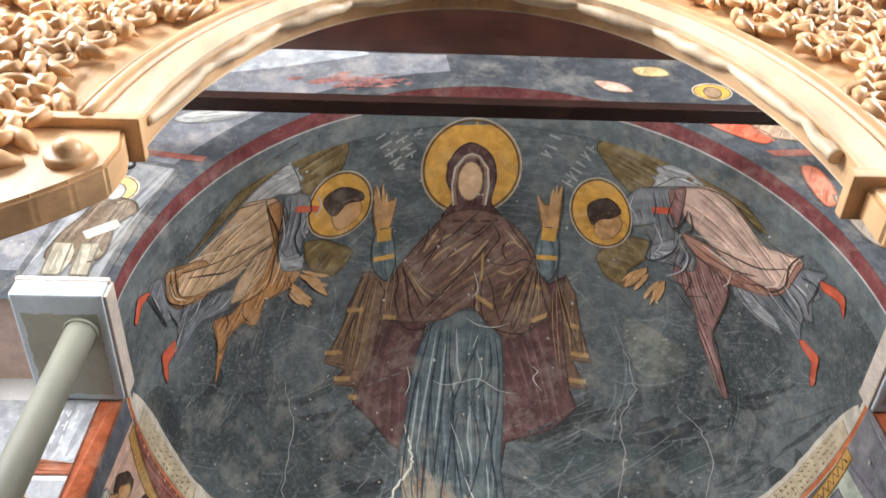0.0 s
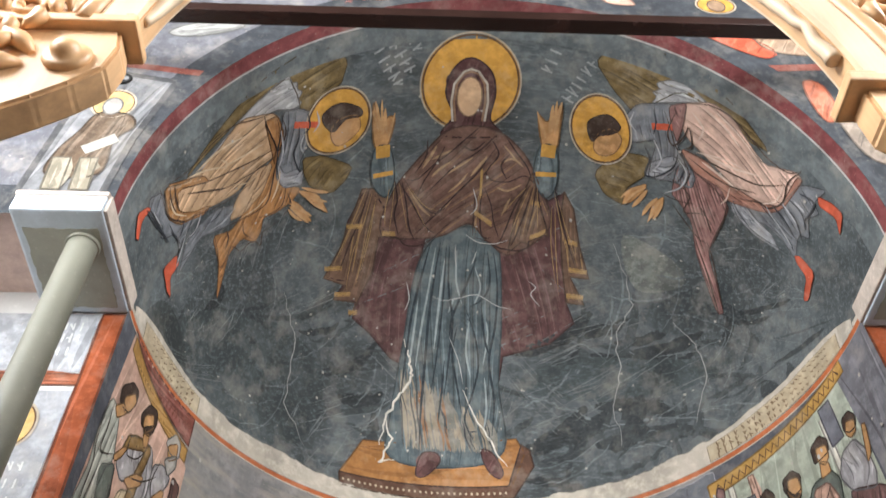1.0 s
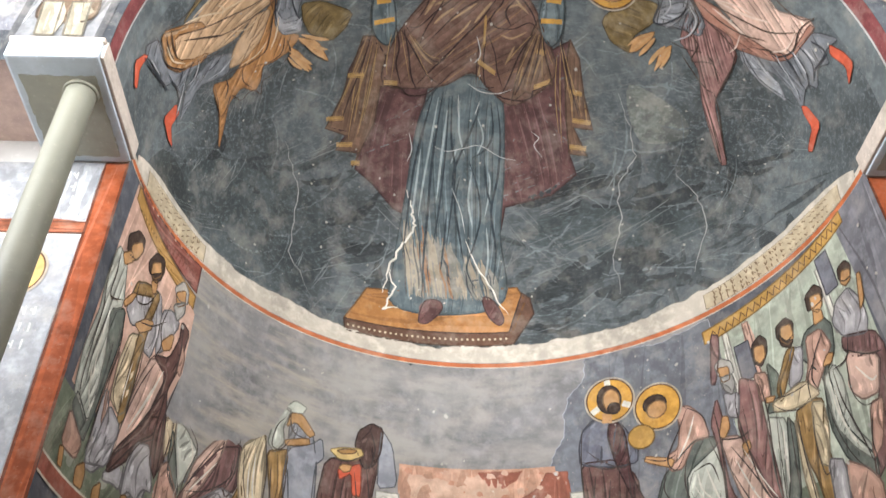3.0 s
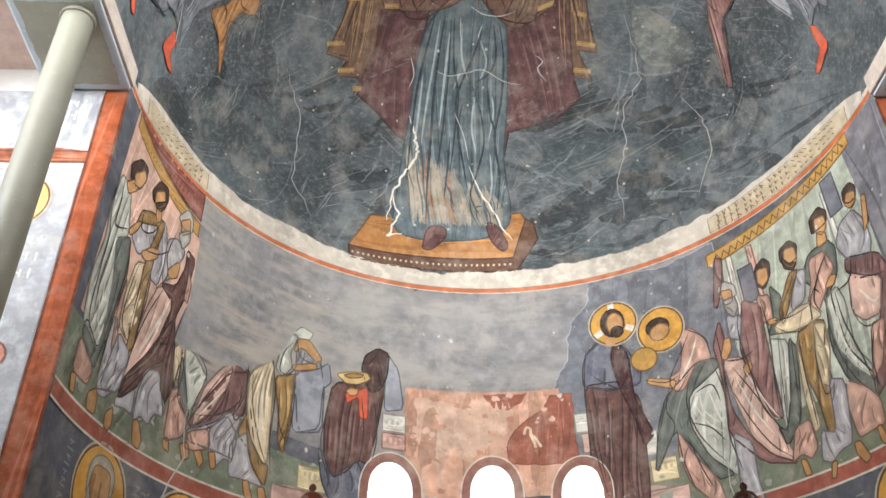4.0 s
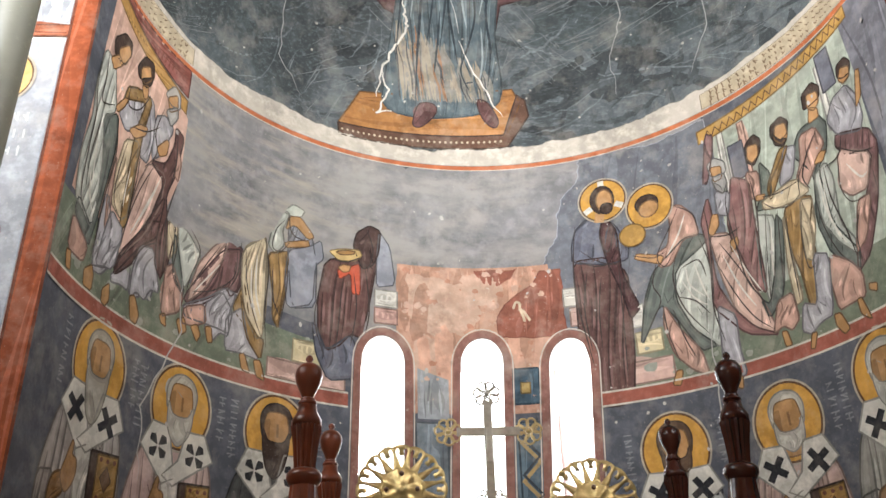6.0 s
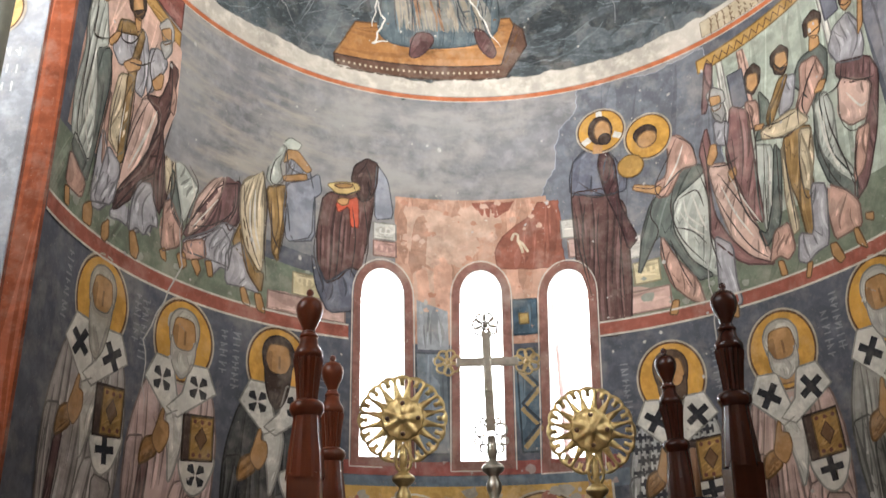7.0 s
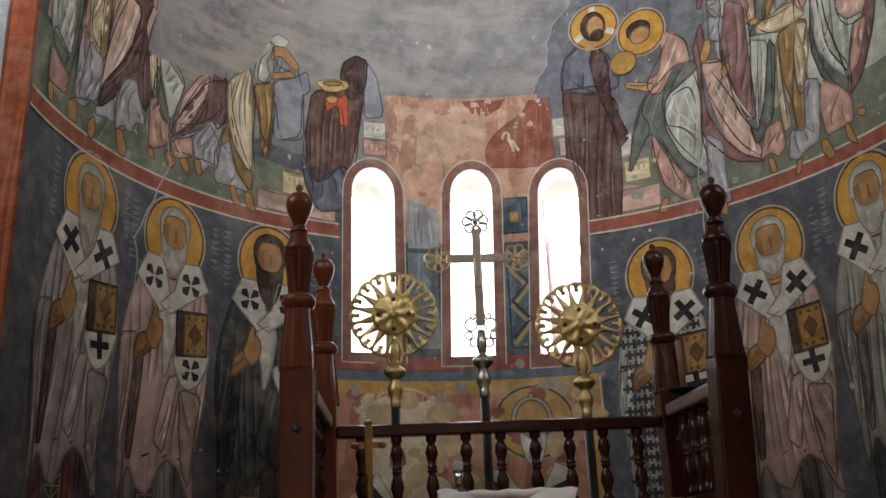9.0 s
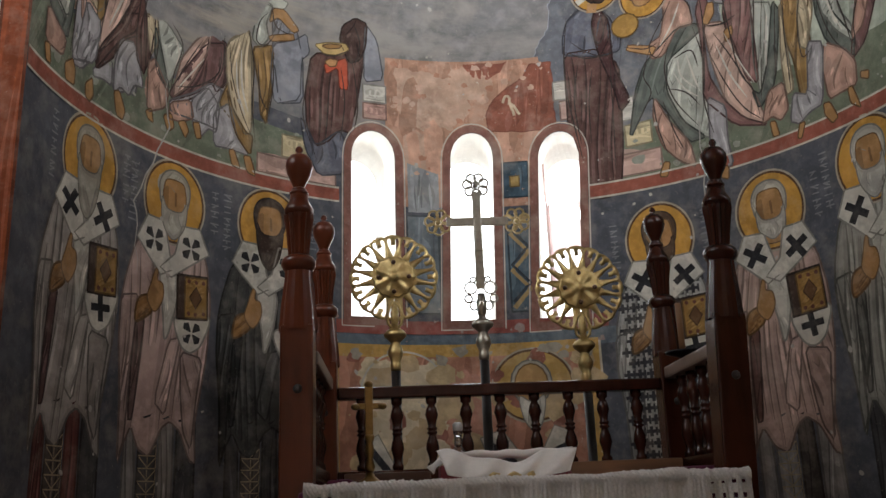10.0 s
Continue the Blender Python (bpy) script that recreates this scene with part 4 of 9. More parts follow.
brush_lines("finger_strokes", la, (0.46, 0.27, 0.125), 0.011, 11.8,
            [(-1.16, 2.33), (-1.06, 2.27), (-0.98, 2.24)],
            [(-1.14, 2.27), (-1.06, 2.20), (-0.99, 2.17)],
            [(-1.14, 2.25), (-1.07, 2.16), (-1.01, 2.11)],
            [(-1.25, 2.23), (-1.16, 2.14), (-1.10, 2.08)],
            [(-1.25, 2.20), (-1.18, 2.10), (-1.12, 2.03)],
            [(-1.26, 2.18), (-1.22, 2.11), (-1.17, 2.06)])
brush_lines("finger_strokes", ra, (0.46, 0.27, 0.125), 0.011, 11.8,
            [(1.06, 2.36), (0.99, 2.28), (0.94, 2.19)],
            [(1.05, 2.37), (0.97, 2.31), (0.91, 2.23)],
            [(1.07, 2.34), (1.03, 2.25), (0.99, 2.18)],
            [(1.16, 2.28), (1.13, 2.20), (1.10, 2.09)],
            [(1.14, 2.30), (1.09, 2.21), (1.06, 2.13)],
            [(1.18, 2.27), (1.16, 2.19), (1.13, 2.12)])
brush_lines("finger_strokes", vm, (0.46, 0.27, 0.125), 0.01, 11.8,
            [(-0.62, 2.60), (-0.64, 2.72), (-0.66, 2.84)],
            [(-0.61, 2.60), (-0.62, 2.73), (-0.62, 2.84)],
            [(-0.59, 2.60), (-0.60, 2.70), (-0.60, 2.78)],
            [(-0.58, 2.56), (-0.56, 2.65), (-0.54, 2.74)],
            [(0.45, 2.60), (0.46, 2.72), (0.47, 2.83)],
            [(0.43, 2.60), (0.44, 2.73), (0.44, 2.83)],
            [(0.42, 2.60), (0.42, 2.70), (0.42, 2.80)],
            [(0.40, 2.56), (0.37, 2.64), (0.33, 2.74)],
            [(-0.64, 2.62), (-0.66, 2.71), (-0.68, 2.78)])
brush_lines("fold_lines", vm, (0.035, 0.018, 0.016), 0.0048, 11,
            [(0.11, 2.56), (-0.01, 2.43), (-0.14, 2.34), (-0.26, 2.22), (-0.33, 2.15)],
            [(0.00, 2.61), (-0.08, 2.53), (-0.18, 2.43), (-0.29, 2.34), (-0.39, 2.25), (-0.46, 2.25)],
            [(0.10, 2.46), (-0.01, 2.28), (-0.12, 2.16), (-0.20, 2.07), (-0.31, 1.96), (-0.40, 1.87)],
            [(-0.33, 2.52), (-0.34, 2.40), (-0.41, 2.29)],
            [(-0.22, 2.47), (-0.27, 2.36), (-0.35, 2.23), (-0.39, 2.13)],
            [(-0.54, 2.26), (-0.52, 2.12), (-0.54, 2.01), (-0.51, 1.87)],
            [(-0.49, 2.24), (-0.46, 2.08), (-0.44, 1.92), (-0.40, 1.83)],
            [(-0.52, 2.26), (-0.42, 2.08), (-0.33, 1.92), (-0.27, 1.88)],
            [(-0.48, 2.26), (-0.37, 2.09), (-0.28, 2.01), (-0.20, 2.05)])
brush_lines("fold_lines", vm, (0.035, 0.018, 0.016), 0.0048, 11,
            [(-0.62, 1.93), (-0.57, 1.87), (-0.51, 1.85), (-0.46, 1.80), (-0.35, 1.80), (-0.24, 1.88), (-0.16, 1.96)],
            [(0.04, 2.30), (0.08, 2.24), (0.19, 2.23), (0.29, 2.28), (0.35, 2.24)],
            [(0.04, 2.19), (0.09, 2.07), (0.11, 1.96), (0.15, 1.85)],
            [(-0.01, 2.15), (-0.02, 2.01), (-0.02, 1.86)],
            [(0.03, 2.17), (0.02, 2.01), (0.04, 1.86), (0.10, 1.85)],
            [(0.33, 2.22), (0.25, 2.08), (0.19, 1.91), (0.15, 1.81)],
            [(0.35, 2.21), (0.31, 2.03), (0.26, 1.87), (0.23, 1.80)],
            [(0.37, 2.21), (0.36, 2.05), (0.33, 1.90)],
            [(0.38, 2.21), (0.41, 2.06), (0.46, 1.94)])
brush_lines("fold_lines", vm, (0.035, 0.018, 0.016), 0.0048, 11,
            [(-0.02, 1.85), (0.06, 1.83), (0.10, 1.81), (0.17, 1.78), (0.28, 1.77), (0.34, 1.80), (0.35, 1.84), (0.44, 1.89), (0.46, 1.93)],
            [(0.16, 2.54), (0.22, 2.45), (0.30, 2.35), (0.34, 2.26)],
            [(0.06, 2.53), (0.12, 2.42), (0.07, 2.33), (0.02, 2.24)],
            [(-0.70, 2.22), (-0.76, 2.03), (-0.84, 1.83), (-0.91, 1.63)],
            [(0.49, 2.22), (0.56, 1.96), (0.65, 1.69)],
            [(-0.11, 2.47), (-0.04, 2.44), (0.03, 2.50)],
            [(0.19, 2.42), (0.14, 2.34), (0.18, 2.25)])
brush_lines("light_strokes", vm, (0.31, 0.205, 0.115), 0.007, 10.5,
            [(-0.30, 2.38), (-0.24, 2.41), (-0.17, 2.44)],
            [(0.13, 2.35), (0.21, 2.39), (0.28, 2.34)],
            [(-0.28, 2.00), (-0.21, 2.05), (-0.16, 2.11)],
            [(-0.23, 2.26), (-0.12, 2.33), (-0.04, 2.39)],
            [(-0.36, 2.32), (-0.31, 2.40), (-0.27, 2.48)],
            [(-0.45, 2.19), (-0.37, 2.06), (-0.30, 1.99)],
            [(0.12, 2.19), (0.19, 2.17), (0.28, 2.22)],
            [(-0.07, 2.28), (-0.12, 2.21), (-0.19, 2.15)],
            [(0.15, 2.48), (0.21, 2.41), (0.25, 2.36)],
            [(0.05, 2.40), (0.00, 2.33), (-0.05, 2.26)],
            [(-0.00, 1.99), (-0.01, 1.92)],
            [(0.21, 2.12), (0.16, 2.00)],
            [(-0.18, 2.36), (-0.25, 2.31), (-0.30, 2.26)])
brush_lines("gold_lines", vm, (0.31, 0.20, 0.09), 0.0024, 11.3,
            [(0.34, 2.22), (0.28, 2.05), (0.22, 1.87)],
            [(0.36, 2.21), (0.33, 2.03), (0.30, 1.86)],
            [(0.38, 2.21), (0.39, 2.04), (0.40, 1.92)],
            [(-0.54, 2.24), (-0.55, 2.09), (-0.57, 1.91)],
            [(-0.51, 2.24), (-0.48, 2.06), (-0.45, 1.89)],
            [(-0.46, 2.20), (-0.39, 2.04), (-0.32, 1.90)],
            [(-0.72, 2.23), (-0.80, 2.03), (-0.88, 1.84), (-0.95, 1.68)],
            [(-0.69, 2.18), (-0.74, 1.98), (-0.82, 1.75), (-0.86, 1.51)],
            [(-0.66, 2.16), (-0.70, 1.90), (-0.76, 1.63)],
            [(-0.74, 2.11), (-0.84, 1.91), (-0.91, 1.74)],
            [(0.49, 2.18), (0.55, 1.95), (0.61, 1.72)],
            [(0.51, 2.15), (0.59, 1.92), (0.67, 1.69)],
            [(0.50, 2.11), (0.52, 1.83), (0.55, 1.49)],
            [(0.48, 2.10), (0.49, 1.83), (0.53, 1.56)])
brush_lines("gold_lines", vm, (0.31, 0.20, 0.09), 0.0024, 11.3,
            [(0.01, 2.15), (0.00, 2.01), (0.00, 1.88)],
            [(0.31, 2.20), (0.23, 2.10), (0.16, 2.00)],
            [(0.41, 2.13), (0.46, 2.02)],
            [(-0.67, 2.10), (-0.72, 1.86), (-0.79, 1.55)],
            [(-0.57, 2.21), (-0.60, 2.05), (-0.60, 1.94)],
            [(-0.45, 2.21), (-0.35, 2.07), (-0.26, 2.03)])
brush_lines("fold_lines", vm, (0.028, 0.038, 0.045), 0.0068, 11,
            [(-0.29, 1.83), (-0.35, 1.59), (-0.41, 1.33), (-0.45, 1.02), (-0.48, 0.71)],
            [(-0.23, 1.81), (-0.27, 1.55), (-0.30, 1.29), (-0.32, 0.99), (-0.34, 0.73), (-0.35, 0.45)],
            [(-0.19, 1.79), (-0.20, 1.52), (-0.22, 1.26), (-0.25, 1.00), (-0.28, 0.81)],
            [(-0.17, 1.79), (-0.17, 1.52), (-0.14, 1.30), (-0.16, 1.07), (-0.19, 0.81)],
            [(0.01, 1.71), (-0.06, 1.52), (-0.14, 1.33), (-0.16, 1.19)],
            [(0.08, 1.76), (0.10, 1.56), (0.06, 1.45), (-0.03, 1.39)],
            [(0.12, 1.75), (0.15, 1.53), (0.14, 1.27), (0.10, 1.04), (0.13, 0.78), (0.11, 0.55)],
            [(-0.05, 1.37), (0.01, 1.19), (0.03, 1.00), (-0.01, 0.82), (-0.06, 0.66), (-0.01, 0.53)])
brush_lines("fold_lines", vm, (0.028, 0.038, 0.045), 0.0068, 11,
            [(-0.11, 1.26), (-0.14, 1.08), (-0.11, 0.89), (-0.08, 0.70)],
            [(0.05, 1.38), (0.07, 1.19), (0.10, 1.08)],
            [(-0.32, 1.70), (-0.38, 1.48), (-0.43, 1.25)],
            [(-0.19, 1.04), (-0.21, 0.81), (-0.23, 0.64)])
brush_lines("light_strokes", vm, (0.25, 0.29, 0.29), 0.0065, 10.6,
            [(-0.26, 1.78), (-0.30, 1.52), (-0.35, 1.22), (-0.38, 0.99)],
            [(-0.12, 1.76), (-0.12, 1.56), (-0.08, 1.41)],
            [(-0.00, 1.65), (0.04, 1.52), (0.00, 1.41)],
            [(-0.03, 1.30), (-0.05, 1.11), (-0.02, 0.93)],
            [(0.08, 1.30), (0.09, 1.19), (0.06, 1.01)],
            [(-0.20, 1.70), (-0.23, 1.41), (-0.26, 1.11)],
            [(0.07, 0.93), (0.08, 0.74), (0.06, 0.59)],
            [(-0.37, 1.44), (-0.40, 1.18), (-0.43, 0.95)],
            [(-0.13, 1.45), (-0.17, 1.35)])
brush_lines("plaster_scuffs", vm, (0.42, 0.42, 0.40), 0.0028, 11.6,
            [(-0.13, 1.80), (-0.13, 1.70), (-0.12, 1.65)],
            [(0.01, 1.76), (-0.01, 1.70), (-0.02, 1.67)],
            [(-0.28, 1.46), (-0.20, 1.43), (-0.09, 1.45), (0.02, 1.47), (0.15, 1.40), (0.26, 1.38)],
            [(-0.45, 1.55), (-0.43, 1.44), (-0.46, 1.36)],
            [(-0.07, 1.87), (0.01, 1.82), (0.12, 1.81), (0.21, 1.84)],
            [(-0.16, 1.19), (-0.10, 1.04), (-0.07, 0.89)],
            [(0.35, 1.57), (0.40, 1.53), (0.37, 1.48), (0.43, 1.40)],
            [(-0.03, 2.18), (-0.00, 2.06), (-0.04, 2.00)])
writing_bars(on_dome, dome, (0.24, 0.25, 0.25), [(-0.64, 3.17), (-0.5, 2.9), (-0.55, 3.2), (-0.43, 2.98), (-0.47, 3.22), (-0.38, 3.12), (0.35, 3), (0.41, 3.19), (0.30, 3.25), (0.36, 3.30), (0.49, 2.83), (0.62, 3.13)], 0.085, 1)


def crack(surf, parent, pts, half, colour=(0.62, 0.58, 0.50)):
    bm = bmesh.new()
    line = [pts[0]]
    for a, b in zip(pts, pts[1:]):
        for j in range(1, 7):
            line.append((a[0] + (b[0] - a[0]) * j / 6 + RNG.uniform(-.012, .012), a[1] + (b[1] - a[1]) * j / 6 + RNG.uniform(-.008, .008)))
    ribbon(bm, surf, line, half, 0.013, 0)
    return part("plaster_crack", bm, fresco(colour, .6), parent)


crack(on_dome, dome, [(-0.46, 1.17), (-0.42, 1.02), (-0.4, 0.92), (-0.5, 0.77), (-0.57, 0.63), (-0.6, 0.44)], 0.0075)
crack(on_dome, dome, [(-0.07, 0.85), (0.01, 0.67), (0.11, 0.49), (0.2, 0.34)], 0.005)
crack(on_dome, dome, [(-0.57, 0.63), (-0.53, 0.5), (-0.6, 0.32), (-0.5, 0.36)], 0.006)
for pts in ([(0.89, 1.88), (0.97, 1.68), (1.03, 1.43), (0.92, 1.18), (0.95, 0.93), (0.88, 0.69), (0.92, 0.39)], [(1.3, 1.3), (1.45, 1.1), (1.5, .8), (1.4, .4)], [(-1.3, 1.5), (-1.2, 1.1), (-1.25, .6), (-1.1, .3)]):
    crack(on_dome, dome, pts, 0.0035, (0.28, 0.28, 0.27))
# darker, washed and scratched areas of the dome's ground; the low dark ones also carry shade
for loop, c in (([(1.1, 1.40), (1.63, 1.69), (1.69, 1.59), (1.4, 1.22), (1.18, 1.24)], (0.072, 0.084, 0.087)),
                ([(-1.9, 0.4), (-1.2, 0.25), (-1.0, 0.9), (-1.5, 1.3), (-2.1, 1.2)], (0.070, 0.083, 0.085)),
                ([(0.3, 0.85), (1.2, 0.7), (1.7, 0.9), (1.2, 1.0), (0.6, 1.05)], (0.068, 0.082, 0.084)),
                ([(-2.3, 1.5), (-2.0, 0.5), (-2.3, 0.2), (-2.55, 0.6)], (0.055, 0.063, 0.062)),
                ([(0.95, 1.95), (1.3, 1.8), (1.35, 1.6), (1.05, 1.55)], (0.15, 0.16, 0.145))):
    paint("wash_tone_patch", on_dome, dome, c, loop, 0, edge=0, wear=0.4, key="dome")
# brushed washes; the lower dome's shade is put into the two dark sets
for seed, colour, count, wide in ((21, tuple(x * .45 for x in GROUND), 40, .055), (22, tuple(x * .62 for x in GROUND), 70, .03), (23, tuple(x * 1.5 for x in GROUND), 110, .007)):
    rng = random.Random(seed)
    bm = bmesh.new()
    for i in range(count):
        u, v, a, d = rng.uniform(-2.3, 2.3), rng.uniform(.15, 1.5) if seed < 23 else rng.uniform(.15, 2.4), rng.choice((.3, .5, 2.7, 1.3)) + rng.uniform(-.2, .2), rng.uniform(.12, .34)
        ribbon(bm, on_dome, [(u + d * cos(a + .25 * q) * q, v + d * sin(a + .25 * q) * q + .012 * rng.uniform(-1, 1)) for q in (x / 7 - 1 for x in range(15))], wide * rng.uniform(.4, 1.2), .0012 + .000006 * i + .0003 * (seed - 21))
    tagged(part("wash_and_shade_strokes", bm, fresco(colour, .3, key="dome"), dome), kind="stuff")
bm = bmesh.new()
for i in range(380):
    if i % 9 == 0:
        hu, hv, ha = RNG.uniform(-2.1, 2.1), RNG.uniform(0.3, 2.5), RNG.choice((0.35, 0.55, 2.3, 1.2))
    u, v = hu + RNG.uniform(-.22, .22), hv + RNG.uniform(-.16, .16)
    a, k = ha + RNG.uniform(-.12, .12), RNG.uniform(0.03, 0.20)
    ribbon(bm, on_dome, [(u + k * cos(a) * s + RNG.uniform(-.006, .006), v + k * sin(a) * s) for s in (-1, -.5, 0, .5, 1)], RNG.uniform(.0015, .004), 0.0026, 0)
tagged(part("scratches", bm, fresco((0.135, 0.148, 0.148), .3), dome), kind="stuff")
bm = bmesh.new()
for i in range(170):
    u, v, r = RNG.uniform(-2.1, 2.1), RNG.uniform(0.25, 3.1), RNG.uniform(.003, .011)
    sheet(bm, on_dome, [ellipse(u, v, r, r * RNG.uniform(.5, 1.3), 6, RNG.random())], 0.0135)
tagged(part("paint_losses", bm, fresco((0.36, 0.34, 0.30), .3), dome), kind="stuff")


def arch_band(name, colour, d0, d1, off, wear=.5):
    """A painted band round the arris of the arch, d metres back from its edge."""
    bm = bmesh.new()
    prev = None
    for i in range(81):
        b = -pi / 2 + pi * i / 80
        z = SPRING + R * cos(b)
        pair = [bm.verts.new(((R - off) * sin(b), lean(z) + d, SPRING + (R - off) * cos(b))) for d in (d0, d1)]
        if prev:
            bm.faces.new((prev[0], pair[0], pair[1], prev[1])).smooth = True
        prev = pair
    return part(name, bm, fresco(colour, wear), dome)


arch_band("arch_border", (0.17, 0.045, 0.045), 0.0, 0.085, 0.003, .6)
arch_band("arch_border_line", (0.40, 0.38, 0.36), 0.085, 0.096, 0.004)
arch_band("arch_inner_ground", (0.11, 0.125, 0.128), 0.1, 0.24, 0.0025)

# rim between dome and wall
def rim_height(u):
    """How far the chipped plaster rim climbs into the dome; it rises towards both ends."""
    for (u0, v0), (u1, v1) in zip(RIM, RIM[1:]):
        if u0 <= u <= u1:
            return v0 + (v1 - v0) * (u - u0) / (u1 - u0)
    return RIM[0][1] if u < 0 else RIM[-1][1]


RIM = [(-2.60, 1.25), (-2.42, 0.90), (-2.20, 0.58), (-2.0, 0.38), (-1.88, 0.31), (-1.62, 0.235), (-1.29, 0.185), (-0.87, 0.14), (-0.25, 0.10), (0.33, 0.13), (1.05, 0.17), (1.38, 0.20), (1.61, 0.255), (2.02, 0.42), (2.30, 0.68), (2.60, 1.10)]
top_edge = []
for i in range(241):
    u = 2.6 - 5.2 * i / 240
    top_edge.append((u, rim_height(u) + 0.020 * noise.noise((i * .07, 1.5, 0)) + 0.020 * noise.noise((i * .33, 4.5, 0)) + .008 * noise.noise((i * .9, 2.5, 0))))
rim = paint("rim_plaster", on_dome, dome, (0.47, 0.42, 0.35), [(-2.6, 0), (-1.3, 0), (0, 0.0), (1.3, 0), (2.6, 0)] + top_edge, 4, smooth=False, edge=0.002, wear=0.9)
for side, u0 in ((-1, 1.86), (1, 1.42)):
    ends = [(side * (u0 + (2.45 - u0) * i / 12), .80 * rim_height(side * (u0 + (2.45 - u0) * i / 12)) - .01) for i in range(13)]
    paint("inscription_band", on_dome, dome, (0.43, 0.35, 0.235), [(side * 2.45, 0.015), (side * u0, 0.015)] + ends, 5, smooth=False, edge=0.003, wear=1.0)
rows = []
for side, u0 in ((-1, 1.9), (1, 1.46)):
    for level in (.66, .42, .20):
        for i in range(5):
            a_, b_ = (side * (u0 + (2.36 - u0) * (i + q) / 5) for q in (.06, .97))
            rows += [(a_, level * rim_height(a_) - .01), (b_, level * rim_height(b_) - .01)]
writing_bars(on_dome, dome, (0.16, 0.105, 0.06), rows, 0.058, 7)
stripe("rim_line", on_apse, apse, ORANGE, [(-HALF, 4.105), (HALF, 4.105)], 0.014, 3)
stripe("rim_ground", on_apse, apse, (0.50, 0.45, 0.37), [(-HALF, 4.115), (HALF, 4.115)], 0.03, 2)

# ---- paintings of the apse wall ----
PLASTER_GREY = (0.205, 0.197, 0.195)
upper = paint("bare_plaster", on_apse, apse, PLASTER_GREY, [(-1.95, 3.0), (-1.95, 4.085), (1.40, 4.085), (1.40, 3.2), (0.5, 3.35), (0.45, 2.95), (-0.75, 2.95), (-1.2, 3.0)], 0, edge=0, smooth=False, wear=0.7, key="cloudy")
paint("dark_ground", on_apse, apse, (0.135, 0.14, 0.155), [(0.668, 4.175), (0.616, 3.958), (0.522, 3.828), (0.480, 3.705), (0.445, 3.546), (0.361, 3.414), (0.52, 2.62), (1.42, 2.62), (1.42, 4.06), (0.95, 4.06)], 1, 80, 8, edge=.002, edge_dark=2.2, smooth=False, wear=0.9, light=1.2, dark=.8, ragged=.02)
for u0, u1 in ((-HALF, -0.76), (0.72, HALF)):
    paint("green_ground", on_apse, apse, (0.145, 0.165, 0.115), [(u0, 2.62), (u1, 2.62), (u1, 2.86), ((u0 + u1) / 2, 2.95), (u0, 2.92)], 2, 60, 9, edge=0, smooth=False, wear=0.9, half=.004, dark=.7, light=1.3)
paint("pink_ground", on_apse, apse, (0.50, 0.32, 0.245), [(-2.52, 4.08), (-1.95, 3.93), (-1.84, 3.80), (-1.84, 3.45), (-2.0, 2.95), (-2.6, 2.95)], 1, 80, 16, smooth=False, edge=0, wear=.5, dark=.8, light=1.25)
paint("ochre_beam", on_apse, apse, (0.38, 0.21, 0.06), [(-2.50, 4.08), (-1.86, 3.90), (-1.86, 3.82), (-2.50, 4.00)], 2, 0, 6, smooth=False)
paint("red_gable", on_apse, apse, OXIDE, [(-2.52, 4.10), (-1.86, 4.09), (-1.86, 3.92), (-2.30, 4.03)], 2, 0, 8, smooth=False)
paint("green_panel", on_apse, apse, (0.36, 0.385, 0.31), [(1.44, 3.95), (2.35, 4.06), (2.35, 2.9), (1.40, 2.9)], 1, 80, 24, smooth=False, edge=0, dark=.8, light=1.3)
paint("zigzag_beam", on_apse, apse, (0.42, 0.24, 0.065), [(1.36, 4.0), (2.40, 4.09), (2.40, 4.02), (1.36, 3.92)], 3, 0, 0, smooth=False)
bm = bmesh.new()
ribbon(bm, on_apse, [(1.40 + 0.96 * i / 40, 3.955 + 0.1 * i / 40 + (0.022 if i % 2 else -0.022)) for i in range(41)], 0.006, 0.0066, 0, False)
part("zigzag", bm, fresco((0.10, 0.05, 0.02), .2), apse)
paint("grey_wall", on_apse, apse, (0.17, 0.165, 0.18), [(2.33, 4.09), (HALF, 4.09), (HALF, 2.9), (2.40, 2.9)], 2, 90, 4, smooth=False, edge=0)
for u, c in ((1.47, WHITE), (1.60, PINK), (2.12, WHITE)):
    paint("painted_column", on_apse, apse, c, rect(u, u + 0.035, 3.55, 3.93), 2, 90, 3, smooth=False)
for u, z in ((1.52, 3.70), (2.14, 3.86)):
    paint("painted_doorway", on_apse, apse, (0.14, 0.14, 0.16), rect(u, u + 0.09, z - 0.1, z + 0.12), 3, smooth=False)


